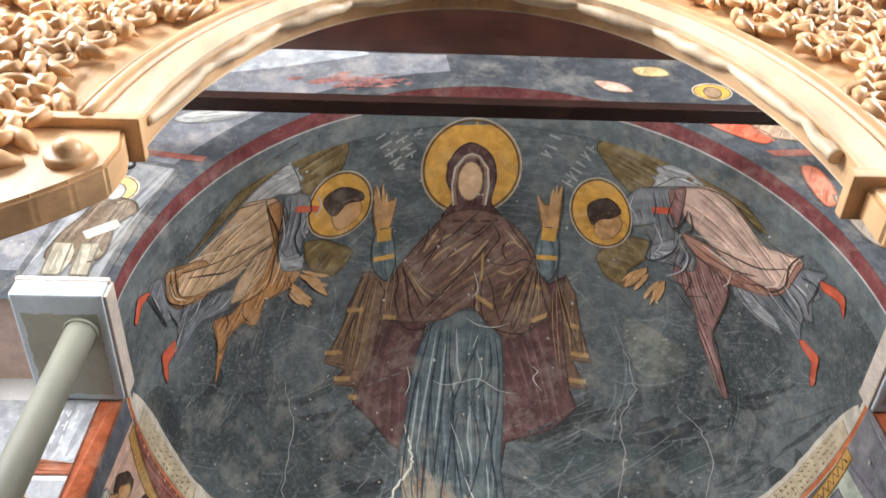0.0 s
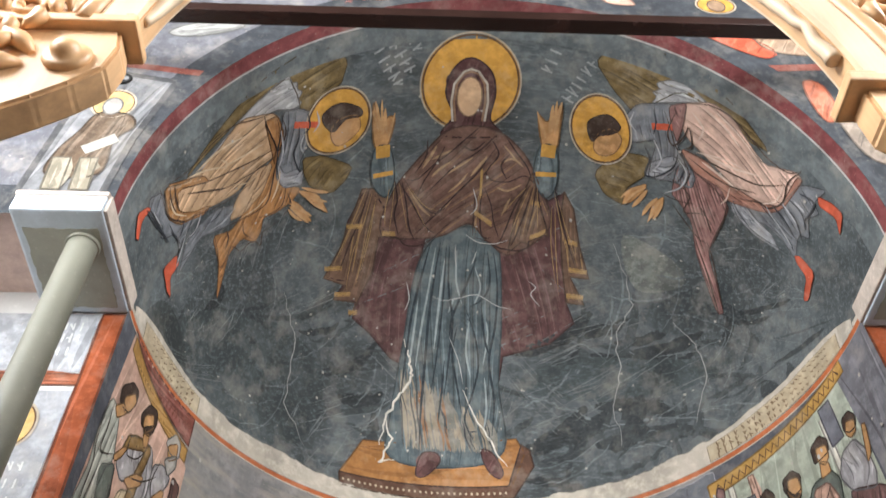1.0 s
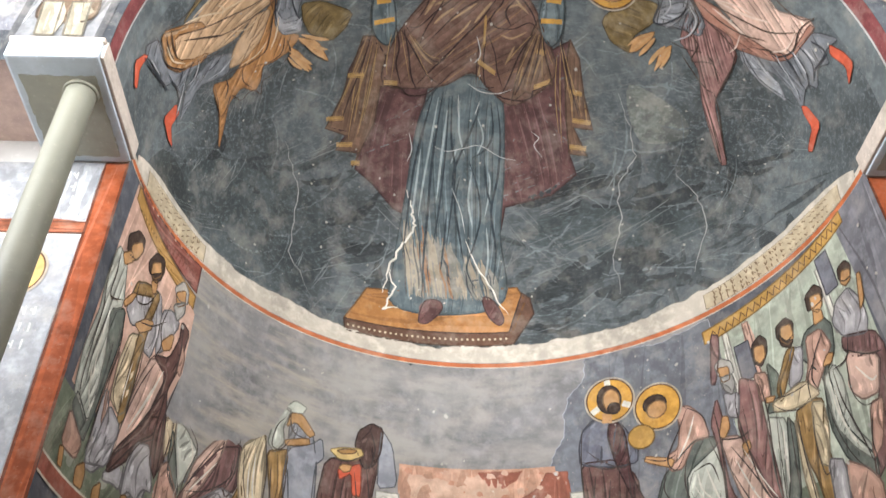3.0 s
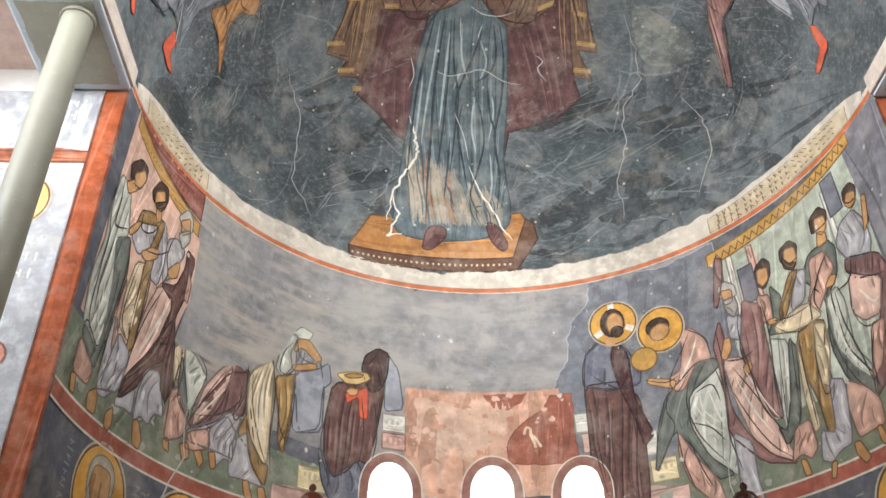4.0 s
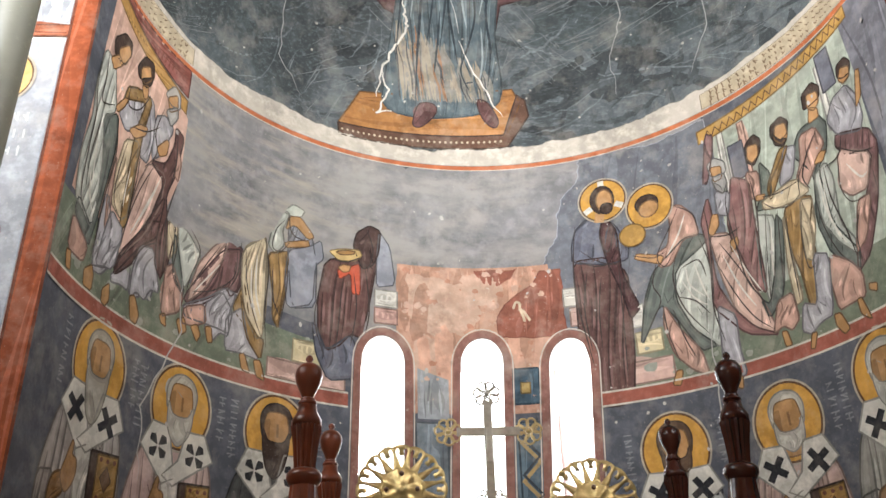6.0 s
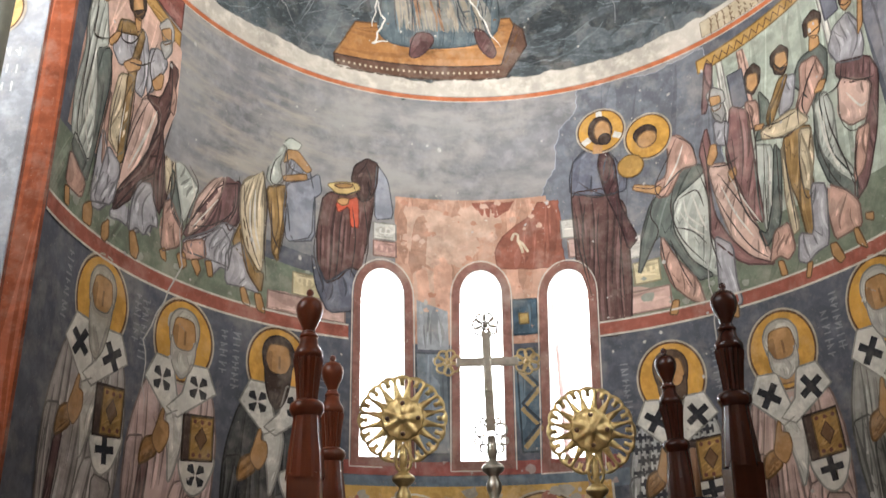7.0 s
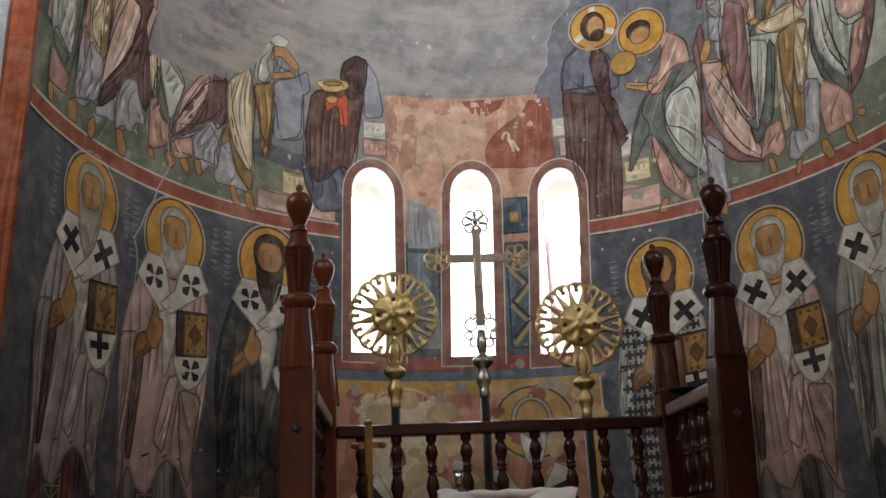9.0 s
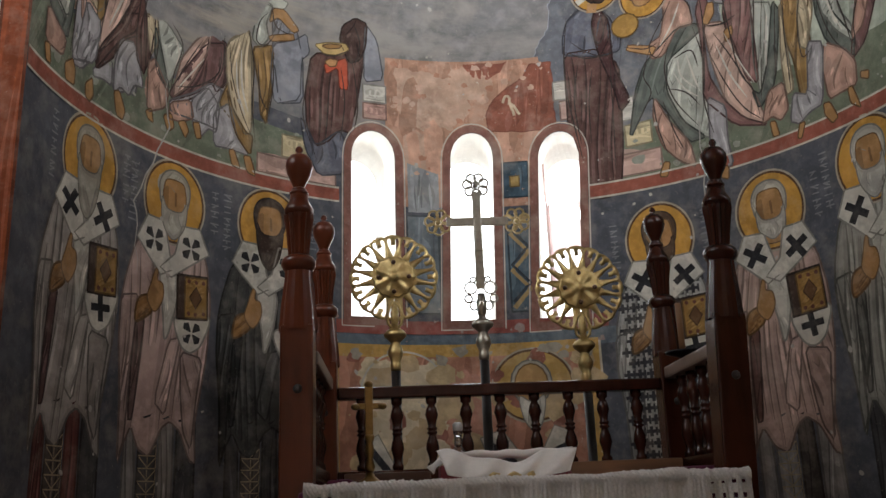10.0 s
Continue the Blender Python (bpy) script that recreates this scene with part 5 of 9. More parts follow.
figure('tall draped figure shape in pale and dark green', [
    ('painted_figure', DARK_SAGE, 80, [(-2.458, 3.393), (-2.343, 3.478), (-2.317, 3.329), (-2.348, 3.102), (-2.368, 2.93), (-2.394, 2.788), (-2.549, 2.874), (-2.53, 2.952), (-2.397, 2.879), (-2.391, 3.039), (-2.405, 3.212)]),
    ('white_mantle', PALE_SAGE, 80, [(-2.542, 3.685), (-2.435, 3.682), (-2.365, 3.472), (-2.455, 3.385), (-2.397, 3.162), (-2.389, 3.005), (-2.396, 2.876), (-2.493, 2.908), (-2.568, 2.929), (-2.591, 3.12), (-2.55, 3.332), (-2.572, 3.468)]),
    ('pink_hem', PINK, 75, [(-2.552, 2.864), (-2.397, 2.795), (-2.413, 2.713), (-2.551, 2.711)]),
    ('lilac_hem', LILAC, 80, [(-2.352, 2.957), (-2.324, 3.098), (-2.245, 2.947), (-2.253, 2.769), (-2.353, 2.735)]),
    ('hair_shape', HAIR, 0, [(-2.487, 3.79), (-2.401, 3.888), (-2.334, 3.887), (-2.326, 3.817), (-2.369, 3.733), (-2.463, 3.711)]),
    ('head_shape', SKIN, 0, [(-2.437, 3.77), (-2.358, 3.855), (-2.329, 3.825), (-2.357, 3.743), (-2.404, 3.704)]),
    ('neck_shape', SKIN, 0, [(-2.494, 3.675), (-2.421, 3.747), (-2.379, 3.719), (-2.45, 3.639)]),
    ('hand_shape', SKIN, 0, [(-2.381, 3.496), (-2.32, 3.588), (-2.288, 3.599), (-2.316, 3.533), (-2.36, 3.476)]),
    ('foot_shape', OCHRE_SKIN, 0, [(-2.4, 2.695), (-2.346, 2.739), (-2.323, 2.701), (-2.323, 2.633), (-2.387, 2.629)]),
    ('foot_shape', OCHRE_SKIN, 0, [(-2.557, 2.7), (-2.517, 2.713), (-2.497, 2.637), (-2.535, 2.633)]),
])
figure('draped figure shape in cream, ochre and grey', [
    ('painted_figure', LILAC, 80, [(-2.311, 3.647), (-2.197, 3.725), (-2.101, 3.731), (-2.053, 3.592), (-2.078, 3.388), (-2.138, 3.39), (-2.184, 3.502), (-2.272, 3.439), (-2.346, 3.486)]),
    ('cream_robe', CREAM, 78, [(-2.262, 3.406), (-2.156, 3.459), (-2.158, 3.297), (-2.162, 3.066), (-2.2, 3.026), (-2.293, 3.062), (-2.294, 3.229)]),
    ('ochre_mantle', BROWN_OCHRE, 75, [(-2.308, 3.66), (-2.227, 3.712), (-2.107, 3.727), (-2.139, 3.533), (-2.149, 3.342), (-2.149, 3.036), (-2.203, 2.966), (-2.204, 3.211), (-2.2, 3.449), (-2.179, 3.567), (-2.153, 3.682), (-2.324, 3.58)]),
    ('pink_hem', PINK, 78, [(-2.301, 3.301), (-2.295, 3.135), (-2.282, 2.997), (-2.306, 2.913), (-2.327, 3.133)]),
    ('lilac_hem', LILAC, 82, [(-2.273, 3.038), (-2.169, 2.988), (-2.197, 2.789), (-2.328, 2.748), (-2.301, 2.916)]),
    ('hair_shape', HAIR, 0, [(-2.264, 3.814), (-2.215, 3.91), (-2.143, 3.923), (-2.124, 3.847), (-2.162, 3.778), (-2.242, 3.765)]),
    ('head_shape', SKIN, 0, [(-2.233, 3.828), (-2.167, 3.885), (-2.141, 3.823), (-2.188, 3.764), (-2.223, 3.77)]),
    ('beard_shape', HAIR, 0, [(-2.217, 3.774), (-2.136, 3.842), (-2.136, 3.804), (-2.166, 3.757), (-2.204, 3.751)]),
    ('neck_shape', SKIN, 0, [(-2.208, 3.742), (-2.158, 3.776), (-2.152, 3.704), (-2.179, 3.684)]),
    ('hand_shape', SKIN, 0, [(-2.253, 3.463), (-2.179, 3.542), (-2.116, 3.565), (-2.124, 3.512), (-2.2, 3.446)]),
    ('foot_shape', OCHRE_SKIN, 0, [(-2.252, 2.678), (-2.206, 2.725), (-2.193, 2.648), (-2.215, 2.613), (-2.246, 2.623)]),
])
figure('draped figure shape in pink and dark brown', [
    ('painted_figure', PINK_PALE, 72, [(-2.067, 3.405), (-1.94, 3.411), (-1.946, 3.245), (-2.024, 3.048), (-2.158, 2.878), (-2.197, 2.884), (-2.162, 3.066), (-2.119, 3.262)]),
    ('brown_mantle', BROWN_DARK, 70, [(-1.916, 3.706), (-1.849, 3.682), (-1.874, 3.45), (-1.916, 3.322), (-1.913, 3.203), (-1.944, 3.07), (-2.036, 2.986), (-2.194, 2.761), (-2.173, 2.879), (-2.012, 3.111), (-1.945, 3.367), (-2.062, 3.422), (-1.952, 3.467), (-1.909, 3.6)]),
    ('lilac_tunic', LILAC, 85, [(-2.07, 3.666), (-2, 3.715), (-1.925, 3.678), (-2.005, 3.475), (-2.057, 3.422)]),
    ('lilac_hem', LILAC, 82, [(-2.036, 2.986), (-1.949, 3.011), (-1.878, 2.822), (-1.939, 2.813), (-1.967, 2.748), (-2.022, 2.767), (-2.065, 2.719), (-2.071, 2.859)]),
    ('dark_fold', BROWN_DARK, 85, [(-1.944, 3.07), (-1.921, 3.319), (-1.88, 3.142), (-1.877, 2.877), (-1.934, 2.943)]),
    ('pink_sleeve', PINK, 75, [(-1.88, 3.597), (-1.848, 3.529), (-1.855, 3.419), (-1.886, 3.443)]),
    ('hair_shape', GREY_HAIR, 0, [(-2.026, 3.835), (-1.965, 3.922), (-1.914, 3.889), (-1.907, 3.807), (-1.978, 3.794)]),
    ('head_shape', SKIN, 0, [(-2.005, 3.823), (-1.936, 3.882), (-1.923, 3.8), (-1.977, 3.749)]),
    ('beard_shape', GREY_HAIR, 85, [(-2.006, 3.744), (-1.924, 3.818), (-1.913, 3.752), (-1.956, 3.675)]),
    ('hand_shape', SKIN, 0, [(-2.033, 3.51), (-1.973, 3.592), (-1.95, 3.591), (-1.956, 3.511), (-2.005, 3.475)]),
    ('foot_shape', OCHRE_SKIN, 0, [(-2.067, 2.73), (-2.03, 2.746), (-1.987, 2.67), (-2, 2.622), (-2.042, 2.63)]),
])
figure('draped figure shape in white and green, its upper half lost', [
    ('painted_figure', PALE_SAGE, 78, [(-1.823, 3.221), (-1.742, 3.2), (-1.643, 3.115), (-1.684, 2.999), (-1.731, 2.903), (-1.776, 3.036)]),
    ('cream_strip', CREAM, 85, [(-1.889, 3.186), (-1.818, 3.223), (-1.802, 3.082), (-1.851, 2.997)]),
    ('dark_lining', DARK_SAGE, 85, [(-1.83, 3.167), (-1.776, 3.036), (-1.72, 2.866), (-1.78, 2.92), (-1.823, 2.995)]),
    ('pink_hem', PINK, 80, [(-1.861, 2.959), (-1.819, 2.997), (-1.727, 2.866), (-1.743, 2.782), (-1.855, 2.72)]),
    ('foot_shape', OCHRE_SKIN, 0, [(-1.863, 2.724), (-1.827, 2.749), (-1.81, 2.684), (-1.845, 2.692)]),
])
figure('draped figure shape in pink and dull purple, its upper half lost', [
    ('painted_figure', PURPLE, 75, [(-1.497, 3.282), (-1.383, 3.255), (-1.393, 3.013), (-1.496, 2.995), (-1.595, 2.88), (-1.715, 2.823), (-1.605, 2.944), (-1.513, 3.129)]),
    ('pink_robe', PINK_PALE, 55, [(-1.659, 3.068), (-1.571, 3.208), (-1.475, 3.292), (-1.511, 3.151), (-1.606, 2.949), (-1.697, 2.856), (-1.695, 2.917)]),
    ('lilac_hem', LILAC, 85, [(-1.495, 2.986), (-1.423, 2.903), (-1.439, 2.762), (-1.485, 2.771), (-1.526, 2.716), (-1.574, 2.737), (-1.595, 2.88)]),
    ('pink_hem', PINK, 85, [(-1.715, 2.823), (-1.595, 2.88), (-1.573, 2.793), (-1.645, 2.749), (-1.724, 2.739)]),
    ('foot_shape', OCHRE_SKIN, 0, [(-1.755, 2.745), (-1.706, 2.773), (-1.684, 2.708), (-1.724, 2.675)]),
    ('foot_shape', OCHRE_SKIN, 0, [(-1.667, 2.745), (-1.624, 2.766), (-1.599, 2.719), (-1.619, 2.676)]),
    ('foot_shape', OCHRE_SKIN, 0, [(-1.58, 2.772), (-1.54, 2.782), (-1.525, 2.707), (-1.555, 2.697)]),
])
figure('worn figure shape with cream robe and bent arms', [
    ('painted_figure', CREAM, 86, [(-1.393, 3.261), (-1.263, 3.41), (-1.231, 3.129), (-1.23, 2.904), (-1.282, 2.81), (-1.334, 2.972), (-1.377, 3.12)]),
    ('ochre_lining', BROWN_OCHRE, 82, [(-1.429, 2.92), (-1.393, 3.013), (-1.369, 3.082), (-1.322, 2.896), (-1.299, 2.805), (-1.343, 2.85)]),
    ('ochre_mantle', BROWN_OCHRE, 85, [(-1.246, 3.295), (-1.114, 3.33), (-1.121, 3.121), (-1.153, 2.921), (-1.201, 3.097)]),
    ('grey_loss', SLATE, 85, [(-1.127, 3.506), (-0.989, 3.506), (-0.946, 3.324), (-0.942, 3.063), (-1.079, 3.024), (-1.12, 3.294)]),
    ('white_sleeve', PALE_SAGE, 60, [(-1.23, 3.434), (-1.161, 3.586), (-1.122, 3.57), (-1.163, 3.459), (-1.145, 3.375), (-1.194, 3.303), (-1.245, 3.339)]),
    ('head_shape', PALE_SAGE, 0, [(-1.165, 3.577), (-1.106, 3.642), (-1.031, 3.621), (-1.055, 3.575), (-1.124, 3.56)]),
    ('forearm', OCHRE_SKIN, 0, [(-1.124, 3.56), (-1.055, 3.575), (-0.965, 3.478), (-1.002, 3.449), (-1.091, 3.516), (-1.147, 3.464)]),
    ('forearm', OCHRE_SKIN, 0, [(-1.146, 3.392), (-1.002, 3.449), (-0.993, 3.41), (-1.139, 3.359)]),
])
paint("bare_plaster_edge", on_apse, apse, PLASTER_GREY, [(-1.840, 3.441), (-1.877, 3.264), (-1.901, 3.193), (-1.841, 3.189), (-1.783, 3.205), (-1.703, 3.201), (-1.603, 3.192), (-1.484, 3.267), (-1.432, 3.250), (-1.325, 3.330), (-1.248, 3.387), (-1.199, 3.475), (-1.134, 3.641), (-1.206, 3.752), (-1.523, 3.675)], 11, smooth=False, edge=0, wear=.7, key="cloudy", ragged=.014)
ch = figure('dark robed figure shape with ochre disc', [
    ('painted_figure', BROWN_DARK, 87, [(0.545, 3.414), (0.738, 3.406), (0.843, 3.281), (0.837, 3.073), (0.824, 2.811), (0.794, 2.585), (0.718, 2.535), (0.58, 2.553), (0.525, 2.601), (0.534, 2.857), (0.54, 3.128)]),
    ('navy_mantle', NAVY, 60, [(0.546, 3.514), (0.577, 3.609), (0.632, 3.663), (0.724, 3.68), (0.809, 3.595), (0.87, 3.442), (0.855, 3.361), (0.732, 3.359), (0.54, 3.403)]),
    ('maroon_mantle', MAROON, 75, [(0.751, 3.674), (0.813, 3.556), (0.811, 3.288), (0.889, 3.061), (0.828, 3.003), (0.8, 3.162), (0.735, 3.378), (0.711, 3.556)]),
    ('hand_shape', SKIN, 0, [(0.841, 3.524), (0.899, 3.545), (0.962, 3.514), (0.909, 3.451), (0.842, 3.445)]),
])
bw = figure('bowing draped figure shape in white, green and pink', [
    ('painted_figure', PALE_SAGE, 70, [(1.135, 3.268), (1.302, 3.341), (1.3, 3.143), (1.294, 2.927), (1.317, 2.722), (1.256, 2.75), (1.136, 2.888), (1.079, 3.057), (1.09, 3.19)]),
    ('green_mantle', DARK_SAGE, 62, [(1.178, 3.394), (1.287, 3.382), (1.304, 3.328), (1.106, 3.226), (1.083, 3.056), (1.153, 2.867), (1.266, 2.747), (1.172, 2.742), (1.064, 2.962), (0.994, 3.053), (0.857, 2.826), (0.915, 3.1), (0.979, 3.245), (1.053, 3.305)]),
    ('pink_tunic', PINK, 60, [(1.101, 3.616), (1.19, 3.603), (1.258, 3.507), (1.27, 3.384), (1.177, 3.389), (1.09, 3.259), (1.021, 3.263), (1.016, 3.352), (1.086, 3.378), (1.119, 3.511)]),
    ('pink_hem', PINK, 70, [(1.014, 3.048), (1.075, 2.9), (1.176, 2.741), (1.198, 2.603), (1.116, 2.653), (1.031, 2.756), (0.995, 2.921)]),
    ('forearm', SKIN, 0, [(1.032, 3.281), (1.057, 3.328), (0.906, 3.384), (0.889, 3.352)]),
    ('foot_shape', OCHRE_SKIN, 0, [(1.028, 2.673), (1.062, 2.666), (1.041, 2.589), (0.997, 2.598)]),
])
figure('white-bearded draped figure shape in pink and mauve', [
    ('painted_figure', PINK_PALE, 72, [(1.318, 3.365), (1.434, 3.329), (1.467, 3.169), (1.523, 2.953), (1.581, 2.748), (1.581, 2.704), (1.47, 2.782), (1.389, 2.896), (1.345, 3.105)]),
    ('mauve_mantle', BROWN_PINK, 80, [(1.505, 3.639), (1.6, 3.567), (1.587, 3.386), (1.579, 3.058), (1.571, 2.93), (1.512, 2.974), (1.472, 3.189), (1.438, 3.293), (1.434, 3.387), (1.471, 3.511)]),
    ('mauve_lining', BROWN_PINK, 75, [(1.288, 3.447), (1.353, 3.589), (1.361, 3.441), (1.316, 3.296), (1.317, 3.071), (1.376, 2.917), (1.47, 2.782), (1.6, 2.698), (1.423, 2.757), (1.273, 2.951), (1.296, 3.144), (1.299, 3.325)]),
    ('lilac_tunic', LILAC, 85, [(1.395, 3.594), (1.485, 3.557), (1.448, 3.422), (1.391, 3.452)]),
    ('lilac_hem', LILAC, 85, [(1.296, 2.959), (1.385, 2.876), (1.373, 2.696), (1.386, 2.563), (1.319, 2.552), (1.266, 2.586), (1.287, 2.803)]),
    ('painted_column', MAUVE, 88, [(1.408, 3.967), (1.45, 3.932), (1.429, 3.827), (1.366, 3.657), (1.34, 3.669)]),
    ('hair_shape', GREY_HAIR, 0, [(1.382, 3.769), (1.434, 3.794), (1.485, 3.748), (1.488, 3.684), (1.445, 3.669), (1.391, 3.695)]),
    ('head_shape', SKIN, 0, [(1.397, 3.747), (1.464, 3.729), (1.454, 3.652), (1.406, 3.65)]),
    ('beard_shape', GREY_HAIR, 88, [(1.394, 3.681), (1.471, 3.681), (1.479, 3.616), (1.446, 3.559), (1.408, 3.601)]),
    ('hand_shape', SKIN, 0, [(1.318, 3.365), (1.359, 3.466), (1.392, 3.457), (1.39, 3.394), (1.347, 3.342)]),
    ('hand_shape', SKIN, 0, [(1.427, 3.275), (1.475, 3.289), (1.476, 3.243), (1.431, 3.206)]),
    ('foot_shape', OCHRE_SKIN, 0, [(1.321, 2.581), (1.361, 2.56), (1.352, 2.495), (1.312, 2.515)]),
])
figure('dark-haired draped figure shape in white and green', [
    ('painted_figure', PALE_SAGE, 86, [(1.589, 3.363), (1.702, 3.307), (1.639, 3.033), (1.574, 2.851), (1.56, 3.044)]),
    ('green_mantle', DARK_SAGE, 86, [(1.704, 3.317), (1.737, 3.246), (1.66, 2.899), (1.556, 2.793), (1.53, 2.909), (1.573, 2.868), (1.639, 3.033)]),
    ('pink_chest', PINK, 85, [(1.588, 3.62), (1.665, 3.591), (1.652, 3.435), (1.593, 3.453)]),
    ('green_shoulder', SAGE, 70, [(1.678, 3.644), (1.73, 3.544), (1.695, 3.356), (1.603, 3.374), (1.659, 3.466)]),
    ('pink_hem', PINK, 85, [(1.612, 2.867), (1.7, 2.884), (1.706, 2.742), (1.658, 2.697), (1.616, 2.736), (1.558, 2.712)]),
    ('hair_shape', HAIR, 0, [(1.619, 3.775), (1.681, 3.813), (1.718, 3.762), (1.701, 3.691), (1.65, 3.63), (1.611, 3.669)]),
    ('head_shape', SKIN, 0, [(1.633, 3.762), (1.694, 3.744), (1.685, 3.676), (1.643, 3.651), (1.618, 3.689)]),
    ('foot_shape', OCHRE_SKIN, 0, [(1.6, 2.712), (1.63, 2.707), (1.641, 2.629), (1.605, 2.632)]),
])
figure('draped figure shape in cream and ochre with a scroll-like sleeve', [
    ('painted_figure', BROWN_OCHRE, 80, [(1.748, 3.306), (1.851, 3.34), (1.927, 3.298), (1.879, 3.174), (1.867, 2.973), (1.823, 2.774), (1.775, 2.778), (1.769, 2.956), (1.744, 3.071)]),
    ('cream_robe', CREAM, 84, [(1.856, 3.316), (1.92, 3.291), (1.909, 3.158), (1.847, 2.982), (1.811, 3.015), (1.82, 3.161)]),
    ('cream_edge', CREAM, 76, [(1.744, 3.308), (1.744, 3.071), (1.749, 2.824), (1.704, 2.808), (1.704, 3.005)]),
    ('lilac_tunic', LILAC, 80, [(1.835, 3.636), (1.906, 3.608), (1.851, 3.452), (1.758, 3.436)]),
    ('ochre_mantle', BROWN_OCHRE, 70, [(1.806, 3.641), (1.864, 3.634), (1.783, 3.514), (1.699, 3.388), (1.691, 3.472)]),
    ('cream_sleeve', CREAM, 25, [(1.647, 3.414), (1.855, 3.443), (1.925, 3.332), (1.845, 3.321), (1.731, 3.333), (1.646, 3.364)]),
    ('lilac_hem', LILAC, 84, [(1.853, 3.02), (1.936, 2.98), (1.883, 2.692), (1.812, 2.682), (1.749, 2.645), (1.705, 2.674), (1.74, 2.807), (1.815, 2.767)]),
    ('hair_shape', HAIR, 0, [(1.789, 3.796), (1.858, 3.816), (1.899, 3.762), (1.875, 3.693), (1.81, 3.682), (1.775, 3.732)]),
    ('head_shape', SKIN, 0, [(1.818, 3.779), (1.879, 3.763), (1.877, 3.681), (1.831, 3.661), (1.794, 3.708)]),
    ('beard_shape', HAIR, 0, [(1.786, 3.754), (1.824, 3.69), (1.87, 3.673), (1.84, 3.639), (1.79, 3.675)]),
    ('hand_shape', SKIN, 0, [(1.623, 3.461), (1.677, 3.444), (1.66, 3.419), (1.616, 3.43)]),
    ('foot_shape', OCHRE_SKIN, 0, [(1.75, 2.648), (1.781, 2.646), (1.75, 2.573), (1.728, 2.581)]),
])
figure('young draped figure shape in green, pink and white', [
    ('painted_figure', DARK_SAGE, 66, [(1.866, 3.57), (1.945, 3.672), (2.076, 3.676), (2.111, 3.606), (2.073, 3.474), (1.997, 3.41), (2, 3.11), (2.099, 2.918), (2.08, 2.828), (1.951, 2.968), (1.915, 3.155), (1.967, 3.407)]),
    ('white_robe', PALE_SAGE, 64, [(1.961, 3.388), (2.046, 3.424), (2.068, 3.323), (2.04, 3.089), (2.097, 2.978), (2.084, 2.906), (2.007, 3.001), (1.945, 3.139)]),
    ('pink_sleeve', PINK, 72, [(1.937, 3.642), (2.037, 3.634), (2.07, 3.52), (2.015, 3.466), (1.893, 3.339), (1.84, 3.387), (1.91, 3.508)]),
    ('pink_hem', PINK, 80, [(1.941, 2.973), (2.04, 2.89), (2.085, 2.81), (2.071, 2.704), (1.99, 2.703), (1.916, 2.697), (1.908, 2.864)]),
    ('hair_shape', HAIR, 0, [(2.009, 3.843), (2.085, 3.87), (2.128, 3.816), (2.109, 3.759), (2.049, 3.755), (2, 3.753)]),
    ('head_shape', SKIN, 0, [(2.038, 3.823), (2.104, 3.802), (2.102, 3.74), (2.061, 3.711), (2.025, 3.748)]),
    ('neck_shape', SKIN, 0, [(2.033, 3.749), (2.083, 3.714), (2.078, 3.664), (2.008, 3.665)]),
    ('hand_shape', SKIN, 0, [(1.978, 3.444), (2.03, 3.49), (2.067, 3.473), (2.036, 3.431)]),
    ('foot_shape', OCHRE_SKIN, 0, [(1.885, 2.691), (1.92, 2.686), (1.95, 2.599), (1.915, 2.582), (1.883, 2.635)]),
])
figure('draped figure shape in lilac, pink and dull purple', [
    ('painted_figure', PURPLE, 78, [(2.141, 3.517), (2.335, 3.425), (2.365, 3.32), (2.273, 3.076), (2.153, 2.872), (2.061, 2.818), (2.103, 2.975), (2.225, 3.145), (2.32, 3.309), (2.162, 3.389), (2.122, 3.459)]),
    ('lilac_tunic', LILAC, 70, [(2.177, 3.696), (2.28, 3.71), (2.329, 3.604), (2.328, 3.495), (2.29, 3.436), (2.151, 3.506), (2.111, 3.606)]),
    ('pink_robe', PINK_PALE, 60, [(2.127, 3.438), (2.31, 3.316), (2.235, 3.159), (2.136, 3.174), (2.087, 3.244)]),
    ('pink_lining', PINK, 75, [(2.162, 3.142), (2.249, 3.13), (2.156, 2.947), (2.08, 2.908)]),
    ('hair_shape', HAIR, 0, [(2.256, 3.835), (2.318, 3.843), (2.349, 3.794), (2.323, 3.745), (2.279, 3.745), (2.242, 3.775)]),
    ('head_shape', SKIN, 0, [(2.275, 3.808), (2.331, 3.78), (2.316, 3.728), (2.269, 3.719), (2.246, 3.755)]),
    ('forearm', SKIN, 0, [(2.36, 3.727), (2.388, 3.716), (2.351, 3.587), (2.303, 3.553), (2.329, 3.638)]),
    ('foot_shape', OCHRE_SKIN, 0, [(2.02, 2.709), (2.046, 2.707), (2.066, 2.625), (2.072, 2.591), (2.022, 2.634)]),
    ('foot_shape', OCHRE_SKIN, 0, [(2.101, 2.75), (2.145, 2.735), (2.135, 2.697), (2.095, 2.721)]),
])
